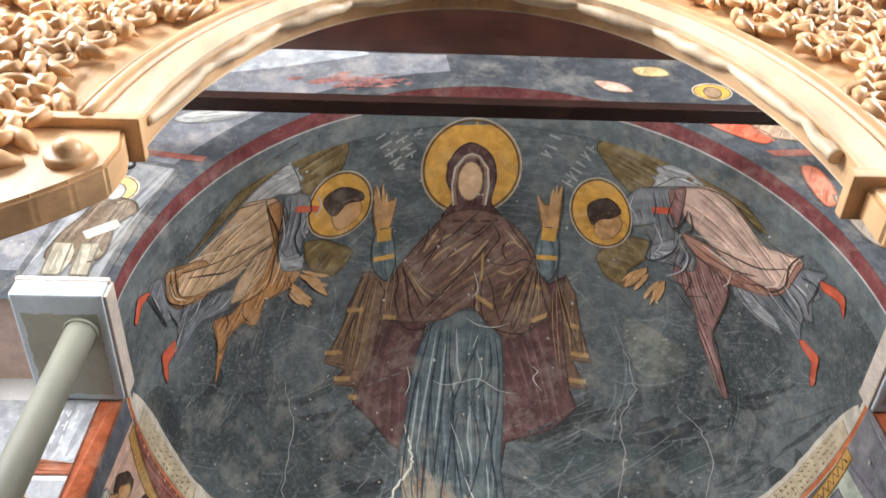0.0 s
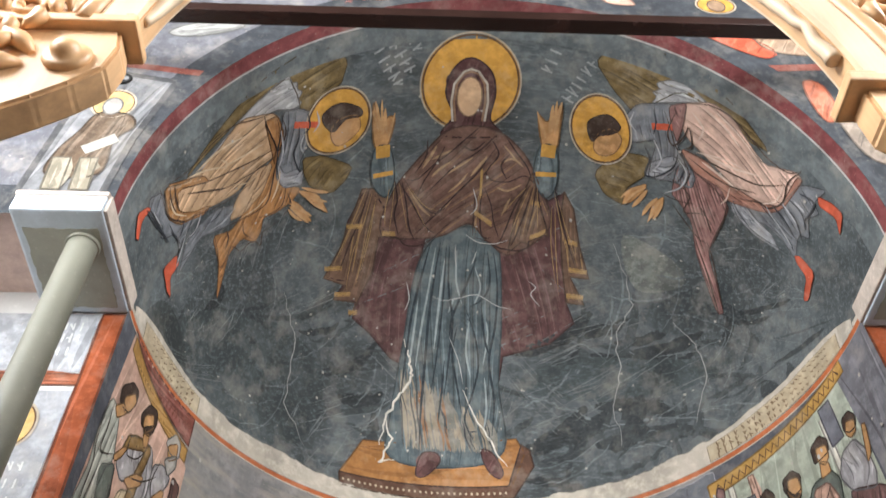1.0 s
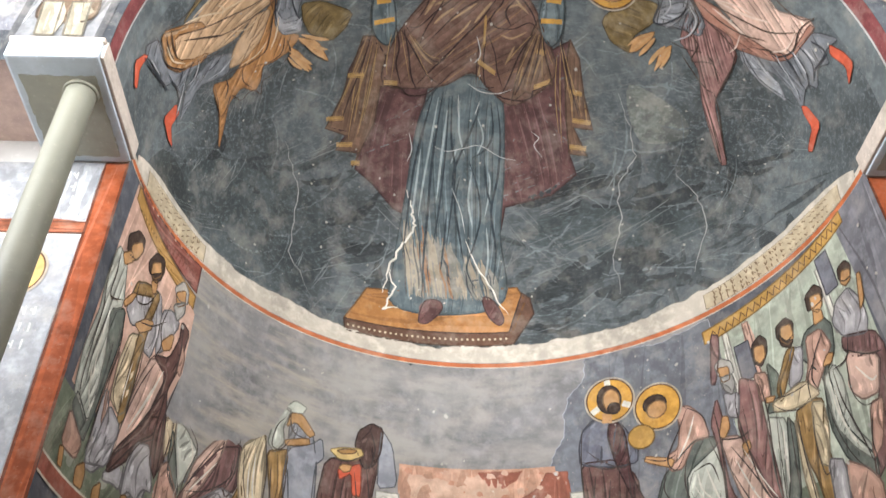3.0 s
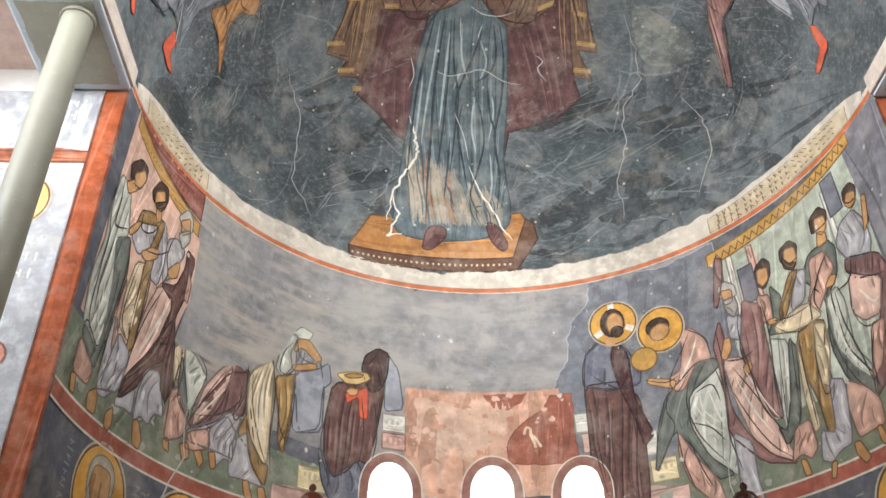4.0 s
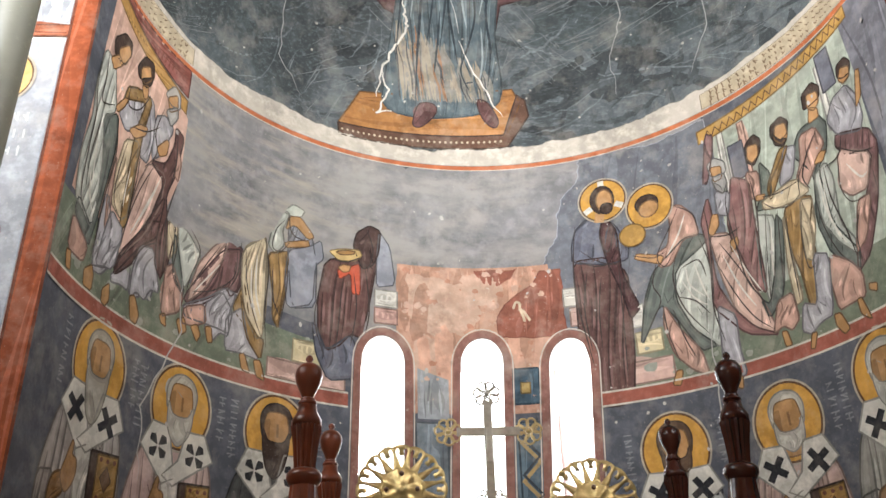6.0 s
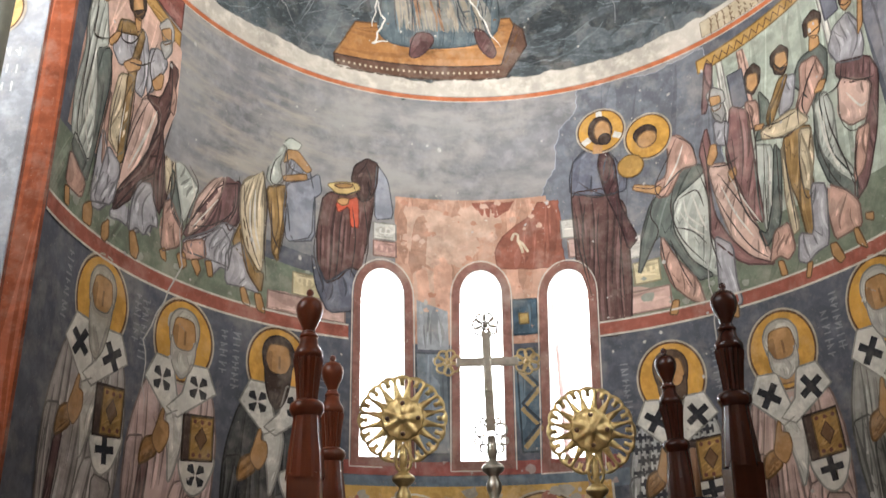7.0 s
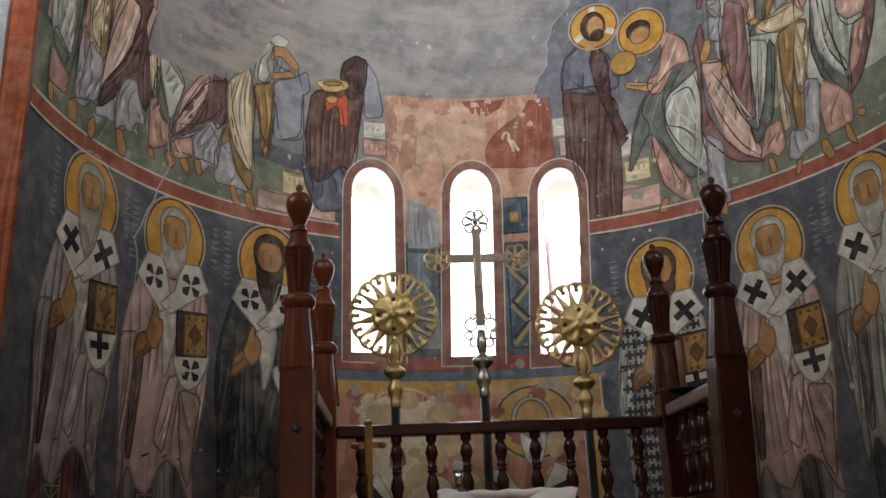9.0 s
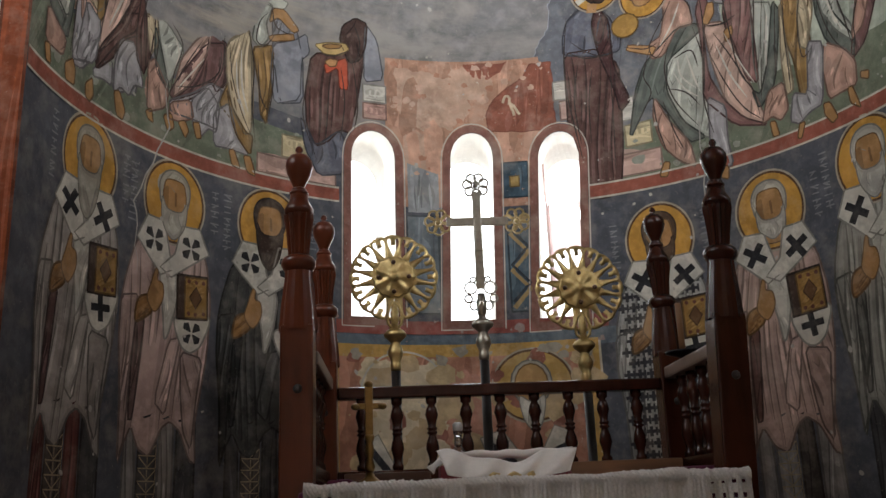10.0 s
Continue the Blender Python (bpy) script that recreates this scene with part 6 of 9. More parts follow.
figure('pale grey and brown hems of draped figure shapes', [
    ('painted_hems', LILAC, 86, [(-2.315, 2.971), (-2.257, 2.989), (-2.208, 2.805), (-2.278, 2.726), (-2.348, 2.72), (-2.338, 2.884)]),
    ('lilac_hem', LILAC, 88, [(-2.204, 2.77), (-2.082, 2.867), (-2.079, 2.746), (-2.134, 2.751), (-2.199, 2.733)]),
    ('lilac_hem', LILAC, 88, [(-2.063, 2.892), (-1.999, 3.01), (-1.908, 2.95), (-1.928, 2.763), (-1.985, 2.765), (-2.03, 2.735), (-2.079, 2.746)]),
    ('brown_fold', BROWN_DARK, 75, [(-2.011, 3.125), (-1.825, 3.214), (-1.848, 2.977), (-1.879, 2.911), (-1.909, 2.965), (-1.999, 3.01), (-2.063, 2.892), (-2.181, 2.771), (-2.2, 2.824), (-2.063, 2.986)]),
    ('purple_fold', PURPLE, 70, [(-1.726, 2.862), (-1.682, 2.949), (-1.516, 3.208), (-1.399, 3.255), (-1.4, 3.038), (-1.445, 2.97), (-1.477, 3.02), (-1.561, 2.928), (-1.694, 2.841)]),
    ('lilac_hem', LILAC, 88, [(-1.724, 2.83), (-1.58, 2.921), (-1.477, 3.011), (-1.413, 2.998), (-1.446, 2.866), (-1.433, 2.781), (-1.504, 2.787), (-1.572, 2.786), (-1.71, 2.778)]),
    ('lilac_hem', LILAC, 86, [(-1.46, 2.861), (-1.367, 2.944), (-1.322, 2.783), (-1.244, 2.696), (-1.357, 2.704), (-1.452, 2.694)]),
    ('ochre_fold', BROWN_OCHRE, 80, [(-1.389, 3.024), (-1.354, 2.86), (-1.322, 2.783), (-1.24, 2.697), (-1.228, 2.808), (-1.266, 2.815), (-1.346, 2.915)]),
], first=2.6)
figure('worn figure shape in cream and ochre beside a grey loss', [
    ('painted_robe', CREAM, 86, [(-1.395, 3.256), (-1.255, 3.393), (-1.239, 3.037), (-1.238, 2.823), (-1.275, 2.802), (-1.35, 2.914), (-1.388, 3.078)]),
    ('ochre_mantle', BROWN_OCHRE, 86, [(-1.243, 3.294), (-1.111, 3.347), (-1.148, 2.991), (-1.151, 2.887), (-1.19, 2.943), (-1.198, 3.086)]),
    ('grey_loss', SLATE, 0, [(-1.117, 3.355), (-0.992, 3.412), (-0.925, 3.471), (-0.905, 3.358), (-0.953, 3.306), (-0.96, 3.076), (-1.11, 3.015), (-1.133, 3.198)]),
    ('foot_shape', OCHRE_SKIN, 0, [(-1.366, 2.698), (-1.335, 2.71), (-1.294, 2.615), (-1.344, 2.623)]),
    ('foot_shape', OCHRE_SKIN, 0, [(-1.281, 2.69), (-1.24, 2.697), (-1.207, 2.596), (-1.26, 2.61)]),
], first=5.2)
mk = figure('dark robed figure shape holding an ochre dish', [
    ('painted_figure', BROWN_DARK, 80, [(-0.895, 3.36), (-0.685, 3.427), (-0.586, 3.425), (-0.631, 3.139), (-0.671, 2.937), (-0.735, 2.95), (-0.8, 2.87), (-0.87, 2.834), (-0.921, 2.935), (-0.932, 3.12)]),
    ('blue_robe', NAVY, 82, [(-0.959, 2.982), (-0.921, 2.935), (-0.87, 2.834), (-0.735, 2.947), (-0.69, 2.863), (-0.7, 2.704), (-0.855, 2.673), (-0.929, 2.805)]),
    ('slate_back', SLATE, 0, [(-0.578, 3.611), (-0.513, 3.518), (-0.48, 3.279), (-0.593, 3.253), (-0.59, 3.444)]),
    ('dark_hood', (0.075, 0.042, 0.034), 78, [(-0.733, 3.478), (-0.713, 3.574), (-0.636, 3.637), (-0.569, 3.612), (-0.58, 3.466), (-0.615, 3.379), (-0.676, 3.349)]),
    ('red_cuff', VERMILION, 0, [(-0.823, 3.315), (-0.762, 3.342), (-0.689, 3.382), (-0.683, 3.189), (-0.734, 3.188), (-0.743, 3.312), (-0.809, 3.259)]),
    ('dish', (0.50, 0.35, 0.14), 0, [(-0.88, 3.419), (-0.8, 3.451), (-0.695, 3.466), (-0.676, 3.433), (-0.724, 3.387), (-0.819, 3.375)]),
    ('dish_inside', (0.30, 0.16, 0.05), 0, [(-0.838, 3.422), (-0.79, 3.445), (-0.714, 3.452), (-0.733, 3.428), (-0.8, 3.411)]),
    ('hand_shape', SKIN, 0, [(-0.819, 3.329), (-0.79, 3.355), (-0.743, 3.356), (-0.752, 3.318), (-0.79, 3.306)]),
], first=4)
halo(on_apse, ch, 0.755, 3.772, 0.14, 0.14, 9)
for a in (0, 2.1, 4.2):
    stripe("ring_bar", on_apse, ch, WHITE, [(0.755 + 0.08 * cos(a + 1.57), 3.772 + 0.08 * sin(a + 1.57)), (0.755 + 0.13 * cos(a + 1.57), 3.772 + 0.13 * sin(a + 1.57))], 0.018, 10.5)
oval("hair_shape", on_apse, ch, HAIR, 0.752, 3.775, 0.070, 0.092, 11)
oval("head_shape", on_apse, ch, SKIN, 0.765, 3.765, 0.048, 0.072, 12)
oval("beard_shape", on_apse, ch, HAIR, 0.772, 3.712, 0.036, 0.036, 13)
stripe("neck_shape", on_apse, ch, SKIN, [(0.73, 3.69), (0.72, 3.63)], .028, 11.5)
halo(on_apse, bw, 1.02, 3.655, 0.135, 0.14, 9)
oval("hair_shape", on_apse, bw, HAIR, 1.005, 3.672, 0.068, 0.058, 11)
oval("head_shape", on_apse, bw, SKIN, 1.012, 3.638, 0.058, 0.05, 12, 0.3)
oval("golden_bowl", on_apse, bw, (0.40, 0.23, 0.06), 0.90, 3.50, 0.075, 0.07, 13)

# drawn contours over the painted groups
brush_lines("fold_lines", apse, (0.04, 0.03, 0.026), 0.0034, 11.6,
            [(0.577, 3.632), (0.546, 3.394), (0.545, 3.188), (0.570, 2.986), (0.603, 2.769)],
            [(0.802, 3.395), (0.791, 3.118), (0.782, 2.880), (0.771, 2.676)],
            [(0.556, 3.419), (0.668, 3.359), (0.786, 3.359)],
            [(0.695, 3.289), (0.662, 3.094), (0.657, 2.854)],
            [(0.618, 3.329), (0.583, 3.107), (0.602, 2.862)],
            [(0.586, 3.480), (0.672, 3.397), (0.785, 3.347), (0.830, 3.427)],
            [(0.737, 3.652), (0.713, 3.549), (0.736, 3.436), (0.777, 3.480), (0.770, 3.617)],
            [(1.159, 3.603), (1.254, 3.513), (1.267, 3.380)],
            [(1.182, 3.594), (1.115, 3.486), (1.020, 3.336), (1.055, 3.262), (1.129, 3.352)],
            [(0.883, 3.374), (0.995, 3.330), (1.069, 3.346)],
            [(1.264, 3.368), (1.298, 3.170), (1.277, 2.942), (1.307, 2.754)], surf=on_apse)
brush_lines("fold_lines", apse, (0.04, 0.03, 0.026), 0.0034, 11.6,
            [(1.121, 3.304), (1.087, 3.166), (1.126, 2.987), (1.231, 2.820)],
            [(1.143, 3.223), (1.240, 3.239), (1.268, 3.133)],
            [(1.094, 3.067), (1.188, 3.016), (1.251, 2.927)],
            [(1.016, 3.312), (0.972, 3.174), (1.002, 3.068), (0.912, 2.924)],
            [(1.009, 3.042), (1.017, 2.876), (1.056, 2.709)],
            [(1.060, 3.005), (1.099, 2.833), (1.144, 2.710)],
            [(1.488, 3.619), (1.447, 3.483), (1.459, 3.254), (1.481, 3.033), (1.542, 2.897), (1.555, 2.762)],
            [(1.609, 3.584), (1.611, 3.381), (1.576, 3.134), (1.562, 2.979)],
            [(1.321, 3.538), (1.323, 3.358), (1.301, 3.122), (1.286, 2.986)],
            [(1.332, 3.342), (1.424, 3.317), (1.501, 3.334)],
            [(1.329, 3.207), (1.402, 2.992), (1.481, 2.831), (1.571, 2.735)],
            [(1.370, 3.290), (1.452, 3.113), (1.526, 2.925)], surf=on_apse)
brush_lines("fold_lines", apse, (0.04, 0.03, 0.026), 0.0034, 11.6,
            [(1.661, 3.381), (1.624, 3.183), (1.594, 2.966), (1.575, 2.841)],
            [(1.723, 3.326), (1.690, 3.107), (1.664, 2.916)],
            [(1.650, 3.437), (1.745, 3.412), (1.875, 3.413)],
            [(1.644, 3.415), (1.703, 3.348), (1.795, 3.313), (1.868, 3.345)],
            [(1.767, 3.304), (1.744, 3.128), (1.738, 2.930), (1.732, 2.824)],
            [(1.868, 3.298), (1.820, 3.137), (1.818, 2.960), (1.872, 2.979)],
            [(1.958, 3.510), (1.882, 3.434), (1.862, 3.325)],
            [(2.044, 3.604), (1.965, 3.531), (1.904, 3.421), (1.930, 3.334)],
            [(2.030, 3.394), (2.029, 3.232), (2.065, 3.035), (2.085, 2.877)],
            [(1.946, 3.302), (1.947, 3.141), (1.991, 2.965), (2.072, 2.842)],
            [(2.176, 3.490), (2.129, 3.403), (2.030, 3.394)],
            [(2.132, 3.448), (2.238, 3.354), (2.337, 3.311)], surf=on_apse)
brush_lines("fold_lines", apse, (0.04, 0.03, 0.026), 0.0034, 11.6,
            [(2.129, 3.403), (2.093, 3.263), (2.132, 3.150), (2.245, 3.127)],
            [(2.170, 3.107), (2.112, 2.988), (2.106, 2.867)], surf=on_apse)
brush_lines("light_strokes", apse, (0.56, 0.52, 0.44), 0.0045, 11.2,
            [(1.165, 3.215), (1.171, 3.116), (1.246, 3.021)],
            [(1.131, 3.153), (1.181, 3.042), (1.249, 2.974)],
            [(2.004, 3.316), (1.997, 3.137), (2.046, 2.980)],
            [(1.425, 3.268), (1.491, 3.075), (1.552, 2.938)],
            [(1.667, 3.258), (1.636, 3.085), (1.626, 2.998)],
            [(1.214, 3.224), (1.237, 3.095), (1.264, 2.992)],
            [(1.994, 3.368), (1.983, 3.212), (2.020, 3.015)],
            [(1.378, 3.213), (1.433, 3.027), (1.503, 2.878)],
            [(2.160, 3.336), (2.218, 3.232), (2.259, 3.229)],
            [(1.209, 3.531), (1.153, 3.421), (1.076, 3.319)], surf=on_apse)
brush_lines("fold_lines", apse, (0.04, 0.03, 0.026), 0.0034, 11.6,
            [(-2.569, 3.628), (-2.560, 3.455), (-2.529, 3.341), (-2.536, 3.159), (-2.527, 2.955), (-2.419, 2.857)],
            [(-2.362, 3.489), (-2.317, 3.309), (-2.346, 3.066), (-2.356, 2.892), (-2.373, 2.743)],
            [(-2.516, 3.686), (-2.503, 3.549), (-2.499, 3.433), (-2.386, 3.495)],
            [(-2.475, 3.381), (-2.510, 3.155), (-2.500, 2.992)],
            [(-2.296, 3.664), (-2.285, 3.571), (-2.197, 3.611), (-2.135, 3.735)],
            [(-2.239, 3.432), (-2.274, 3.245), (-2.277, 3.086), (-2.201, 3.021)],
            [(-2.148, 3.446), (-2.138, 3.284), (-2.158, 3.111), (-2.160, 3.000)],
            [(-2.220, 3.495), (-2.119, 3.540), (-2.031, 3.625)],
            [(-2.022, 3.736), (-2.057, 3.582), (-2.029, 3.474), (-2.104, 3.353)],
            [(-1.904, 3.683), (-1.885, 3.512), (-1.905, 3.375)],
            [(-2.019, 3.431), (-2.106, 3.233), (-2.165, 3.019), (-2.176, 2.885)], surf=on_apse)
brush_lines("fold_lines", apse, (0.04, 0.03, 0.026), 0.0034, 11.6,
            [(-1.944, 3.402), (-1.972, 3.240), (-2.058, 3.055), (-2.188, 2.816)],
            [(-1.861, 3.400), (-1.900, 3.208), (-1.896, 3.047)],
            [(-2.088, 2.866), (-2.023, 2.984), (-1.929, 3.054)],
            [(-1.821, 3.201), (-1.809, 3.066), (-1.815, 2.949), (-1.741, 2.869)],
            [(-1.733, 3.221), (-1.659, 3.135), (-1.703, 2.975), (-1.724, 2.854)],
            [(-1.540, 3.211), (-1.630, 3.052), (-1.705, 2.906)],
            [(-1.430, 3.231), (-1.438, 3.080), (-1.560, 2.963), (-1.692, 2.911)],
            [(-1.409, 3.290), (-1.415, 3.113), (-1.468, 2.997)],
            [(-1.379, 3.277), (-1.357, 3.085), (-1.297, 2.913), (-1.232, 2.792)],
            [(-1.264, 3.373), (-1.231, 3.178), (-1.238, 2.979), (-1.217, 2.772)],
            [(-1.153, 3.521), (-1.202, 3.449), (-1.219, 3.337), (-1.164, 3.330), (-1.116, 3.399)],
            [(-1.128, 3.558), (-1.106, 3.456), (-1.010, 3.433)], surf=on_apse)
brush_lines("fold_lines", apse, (0.04, 0.03, 0.026), 0.0034, 11.6,
            [(-1.210, 3.236), (-1.192, 3.041), (-1.145, 2.957)],
            [(-1.120, 3.292), (-1.119, 3.113), (-1.143, 2.934)],
            [(-0.895, 3.304), (-0.936, 3.111), (-0.940, 2.960), (-0.866, 2.758)],
            [(-0.788, 3.250), (-0.805, 3.039), (-0.820, 2.838)],
            [(-0.726, 3.316), (-0.706, 3.109), (-0.736, 2.877)],
            [(-0.663, 3.383), (-0.631, 3.122), (-0.652, 2.965)],
            [(-0.846, 3.370), (-0.767, 3.375), (-0.690, 3.419)],
            [(-0.656, 3.610), (-0.614, 3.476), (-0.649, 3.332)], surf=on_apse)
brush_lines("light_strokes", apse, (0.56, 0.52, 0.44), 0.0045, 11.2,
            [(-2.487, 3.106), (-2.459, 2.997), (-2.408, 2.924)],
            [(-2.196, 3.295), (-2.206, 3.151), (-2.204, 3.085)],
            [(-1.973, 3.384), (-2.031, 3.207), (-2.116, 3.024)],
            [(-1.527, 3.118), (-1.620, 2.986), (-1.677, 2.906)],
            [(-1.307, 3.253), (-1.299, 3.056), (-1.259, 2.925)],
            [(-1.993, 3.324), (-2.064, 3.142), (-2.125, 2.997)],
            [(-2.479, 3.287), (-2.468, 3.140), (-2.457, 3.040)],
            [(-1.707, 3.161), (-1.678, 3.079), (-1.702, 2.998)],
            [(-1.336, 3.192), (-1.323, 3.024), (-1.277, 2.896)], surf=on_apse)

# painted altar cloth, blocks and steps over the windows
paint("painted_cloth", on_apse, apse, (0.44, 0.245, 0.165), [(-0.47, 3.42), (0.40, 3.42), (0.44, 2.55), (-0.48, 2.55)], 2, 88, 26, smooth=False, wear=1.0, half=.012, dark=.85, light=1.2, edge=0)
for lpw in ([(-0.40, 3.36), (-0.1, 3.30), (0.0, 3.10), (-0.2, 3.0), (-0.42, 3.1)], [(-0.1, 3.38), (0.12, 3.36), (0.08, 3.2), (-0.05, 3.2)], [(-0.38, 2.94), (-0.22, 2.98), (-0.2, 2.72), (-0.36, 2.70)]):
    paint("faded_patch", on_apse, apse, (0.47, 0.31, 0.225), lpw, 3, edge=0, wear=1.0, ragged=.03)
paint("cloth_front", on_apse, apse, (0.25, 0.088, 0.055), [(0.349, 3.380), (0.464, 3.381), (0.469, 2.965), (0.095, 2.990), (0.082, 3.086), (0.138, 3.181), (0.222, 3.252), (0.305, 3.307)], 3, 84, 9, smooth=False, edge=.003, edge_dark=.7, wear=.9, half=.004, dark=.75, light=1.2, ragged=.008)
paint("cloth_top", on_apse, apse, (0.25, 0.088, 0.055), [(-0.026, 3.406), (0.222, 3.401), (0.180, 3.343), (0.107, 3.302), (0.018, 3.326)], 3, 20, 4, smooth=False, edge=0, wear=.9, half=.004, dark=.75, light=1.2, ragged=.012)
for knot in ([(0.187, 3.156), (0.202, 3.194), (0.224, 3.188), (0.225, 3.153), (0.241, 3.104), (0.245, 3.076)],
             [(0.216, 3.154), (0.243, 3.138), (0.266, 3.098), (0.277, 3.080)]):
    bm = bmesh.new()
    ribbon(bm, on_apse, open_curve(knot), 0.0075, 0.0075, 0, False)
    part("squiggle", bm, fresco((0.50, 0.40, 0.28), .3), apse, "pale painted knotted cord")
for u0, u1, z0, z1, c in ((-0.60, -0.47, 3.14, 3.24, WHITE), (-0.60, -0.47, 3.04, 3.13, (0.45, 0.27, 0.22)), (0.47, 0.54, 3.14, 3.25, WHITE), (0.50, 0.57, 3.02, 3.13, (0.45, 0.30, 0.25)),
                          (-1.06, -0.90, 2.74, 2.86, (0.53, 0.44, 0.26)), (-1.20, -0.76, 2.63, 2.73, (0.50, 0.33, 0.27)), (0.82, 0.90, 2.95, 3.08, WHITE), (0.84, 0.98, 2.80, 2.92, (0.53, 0.44, 0.26)), (0.60, 1.02, 2.64, 2.76, (0.50, 0.33, 0.27))):
    paint("painted_block", on_apse, apse, c, rect(u0, u1, z0, z1), 3, 0, 4, smooth=False, wear=.7)

# red dividing bands, window borders, sill bands
for u0, u1 in ((-HALF, -0.74), (0.62, HALF)):
    stripe("red_band", on_apse, apse, (0.28, 0.085, 0.055), [(u0, 2.585), (u1, 2.585)], 0.034, 6)
    for z in (2.548, 2.622):
        stripe("pale_line", on_apse, apse, (0.5, 0.46, 0.38), [(u0, z), (u1, z)], 0.005, 7)
for w in WINDOWS:
    bm = bmesh.new()
    sheet(bm, on_apse, [window_loop(*w, 0.045), window_loop(*w, 0.002)], 0.0085, 0.06)
    part("window_border", bm, fresco((0.225, 0.105, 0.08), .9), apse)
    bm = bmesh.new()
    lp = window_loop(*w, 0.052)
    ribbon(bm, on_apse, dense(lp[:-1] + [lp[-1]], .05)[:-2], 0.0035, 0.0095, 0, False)
    part("pale_line", bm, fresco((0.5, 0.45, 0.38), .4), apse)
stripe("sill_band", on_apse, apse, (0.25, 0.07, 0.055), [(-0.76, 1.895), (0.66, 1.895)], 0.034, 6)
stripe("blue_band", on_apse, apse, (0.105, 0.135, 0.16), [(-0.78, 1.815), (0.70, 1.815)], 0.042, 5)
for u0, u1 in ((-0.37, -0.20), (0.17, 0.29)):
    paint("blue_panel", on_apse, apse, (0.15, 0.175, 0.19) if u0 < 0 else (0.07, 0.105, 0.13), rect(u0, u1, 1.97, 2.50), 5, 90, 4, smooth=False, wear=1.0)
bm = bmesh.new()
for k in range(1):
    ribbon(bm, on_apse, [(0.185 + (0.09 if i % 2 else 0.0), 1.99 + 0.10 * i) for i in range(6)], 0.013, 0.0085 + .0005 * k, 0, False)
part("zigzag", bm, fresco((0.33, 0.23, 0.10), .6), apse)
bm = bmesh.new()
ribbon(bm, on_apse, [(0.185 + (0.09 if i % 2 else 0.0), 2.022 + 0.10 * i) for i in range(6)], 0.009, 0.0092, 0, False)
part("zigzag", bm, fresco((0.03, 0.04, 0.05), .4), apse)
paint("blue_panel", on_apse, apse, (0.06, 0.10, 0.13), rect(0.16, 0.30, 2.60, 2.80), 5, 90, 4, smooth=False)
paint("ochre_square", on_apse, apse, (0.36, 0.24, 0.08), rect(0.20, 0.25, 2.66, 2.72), 6, smooth=False)
paint("blue_patch", on_apse, apse, (0.27, 0.28, 0.285), [(-0.36, 2.52), (-0.19, 2.52), (-0.19, 2.74), (-0.36, 2.80)], 4, 90, 8, smooth=False, edge=0, wear=.9)

# lower panel under the windows
lp_ = paint("painted_panel", on_apse, apse, (0.40, 0.185, 0.12), rect(-0.79, 0.60, 0.55, 1.77), 3, 80, 14, smooth=False, wear=1.0, half=.012, dark=.75, light=1.3, label="worn red panel with ochre border and two faded discs")
for pts in ([(-0.79, 1.775), (0.60, 1.775)], [(-0.78, 1.79), (-0.78, 0.6)], [(0.575, 1.79), (0.575, 0.6)]):
    stripe("ochre_border", on_apse, lp_, (0.46, 0.28, 0.08), pts, 0.032, 6, .9)
stripe("pale_line", on_apse, lp_, (0.5, 0.45, 0.36), [(0.605, 1.80), (0.605, 0.6)], .006, 7)
paint("worn_plaster", on_apse, lp_, (0.60, 0.50, 0.34), [(-0.642, 1.665), (-0.582, 1.725), (-0.391, 1.735), (-0.276, 1.72), (-0.163, 1.665), (-0.152, 1.594), (-0.20, 1.47), (-0.17, 1.30), (-0.23, 1.0), (-0.437, .9), (-0.61, 1.0), (-0.60, 1.22), (-0.631, 1.42)], 5, edge=0, wear=1.0, ragged=.05)
paint("pink_wash", on_apse, lp_, (0.44, 0.22, 0.155), [(-0.20, 1.62), (-0.05, 1.66), (0.02, 1.55), (0.0, 1.3), (-0.12, 1.15), (-0.18, 1.4)], 4, edge=0, wear=1.0, ragged=.04)
stripe("disc_edge", on_apse, lp_, (0.50, 0.47, 0.40), ellipse(-0.41, 1.56, 0.225, 0.21, 30)[2:16], .005, 7)
halo(on_apse, lp_, 0.255, 1.585, 0.205, 0.185, 6, (0.43, 0.27, 0.085))
oval("hair_shape", on_apse, lp_, (0.33, 0.31, 0.27), 0.245, 1.60, 0.105, 0.115, 8)
oval("head_shape", on_apse, lp_, (0.42, 0.25, 0.10), 0.245, 1.59, 0.085, 0.105, 9)
paint("beard_shape", on_apse, lp_, (0.46, 0.44, 0.38), [(0.18, 1.53), (0.245, 1.50), (0.31, 1.53), (0.29, 1.40), (0.25, 1.36), (0.20, 1.41)], 10, 90, 8, edge=.003)
for loop in ([(-0.03, 1.33), (0.08, 1.37), (0.19, 1.22), (0.12, 1.10), (0.02, 1.2)], [(0.28, 1.26), (0.345, 1.38), (0.43, 1.35), (0.38, 1.12), (0.30, 1.14)], [(-0.64, 1.30), (-0.55, 1.36), (-0.45, 1.18), (-0.56, 1.12)]):
    paint("white_stole", on_apse, lp_, (0.54, 0.50, 0.42), loop, 9, smooth=False, edge=.003)
for pts in ([(0.0, 1.31), (0.14, 1.20)], [(0.05, 1.20), (0.10, 1.32)], [(0.31, 1.24), (0.41, 1.28)], [(-0.60, 1.30), (-0.50, 1.18)]):
    stripe("black_cross", on_apse, lp_, (0.03, 0.03, 0.035), pts, .018, 10.5)


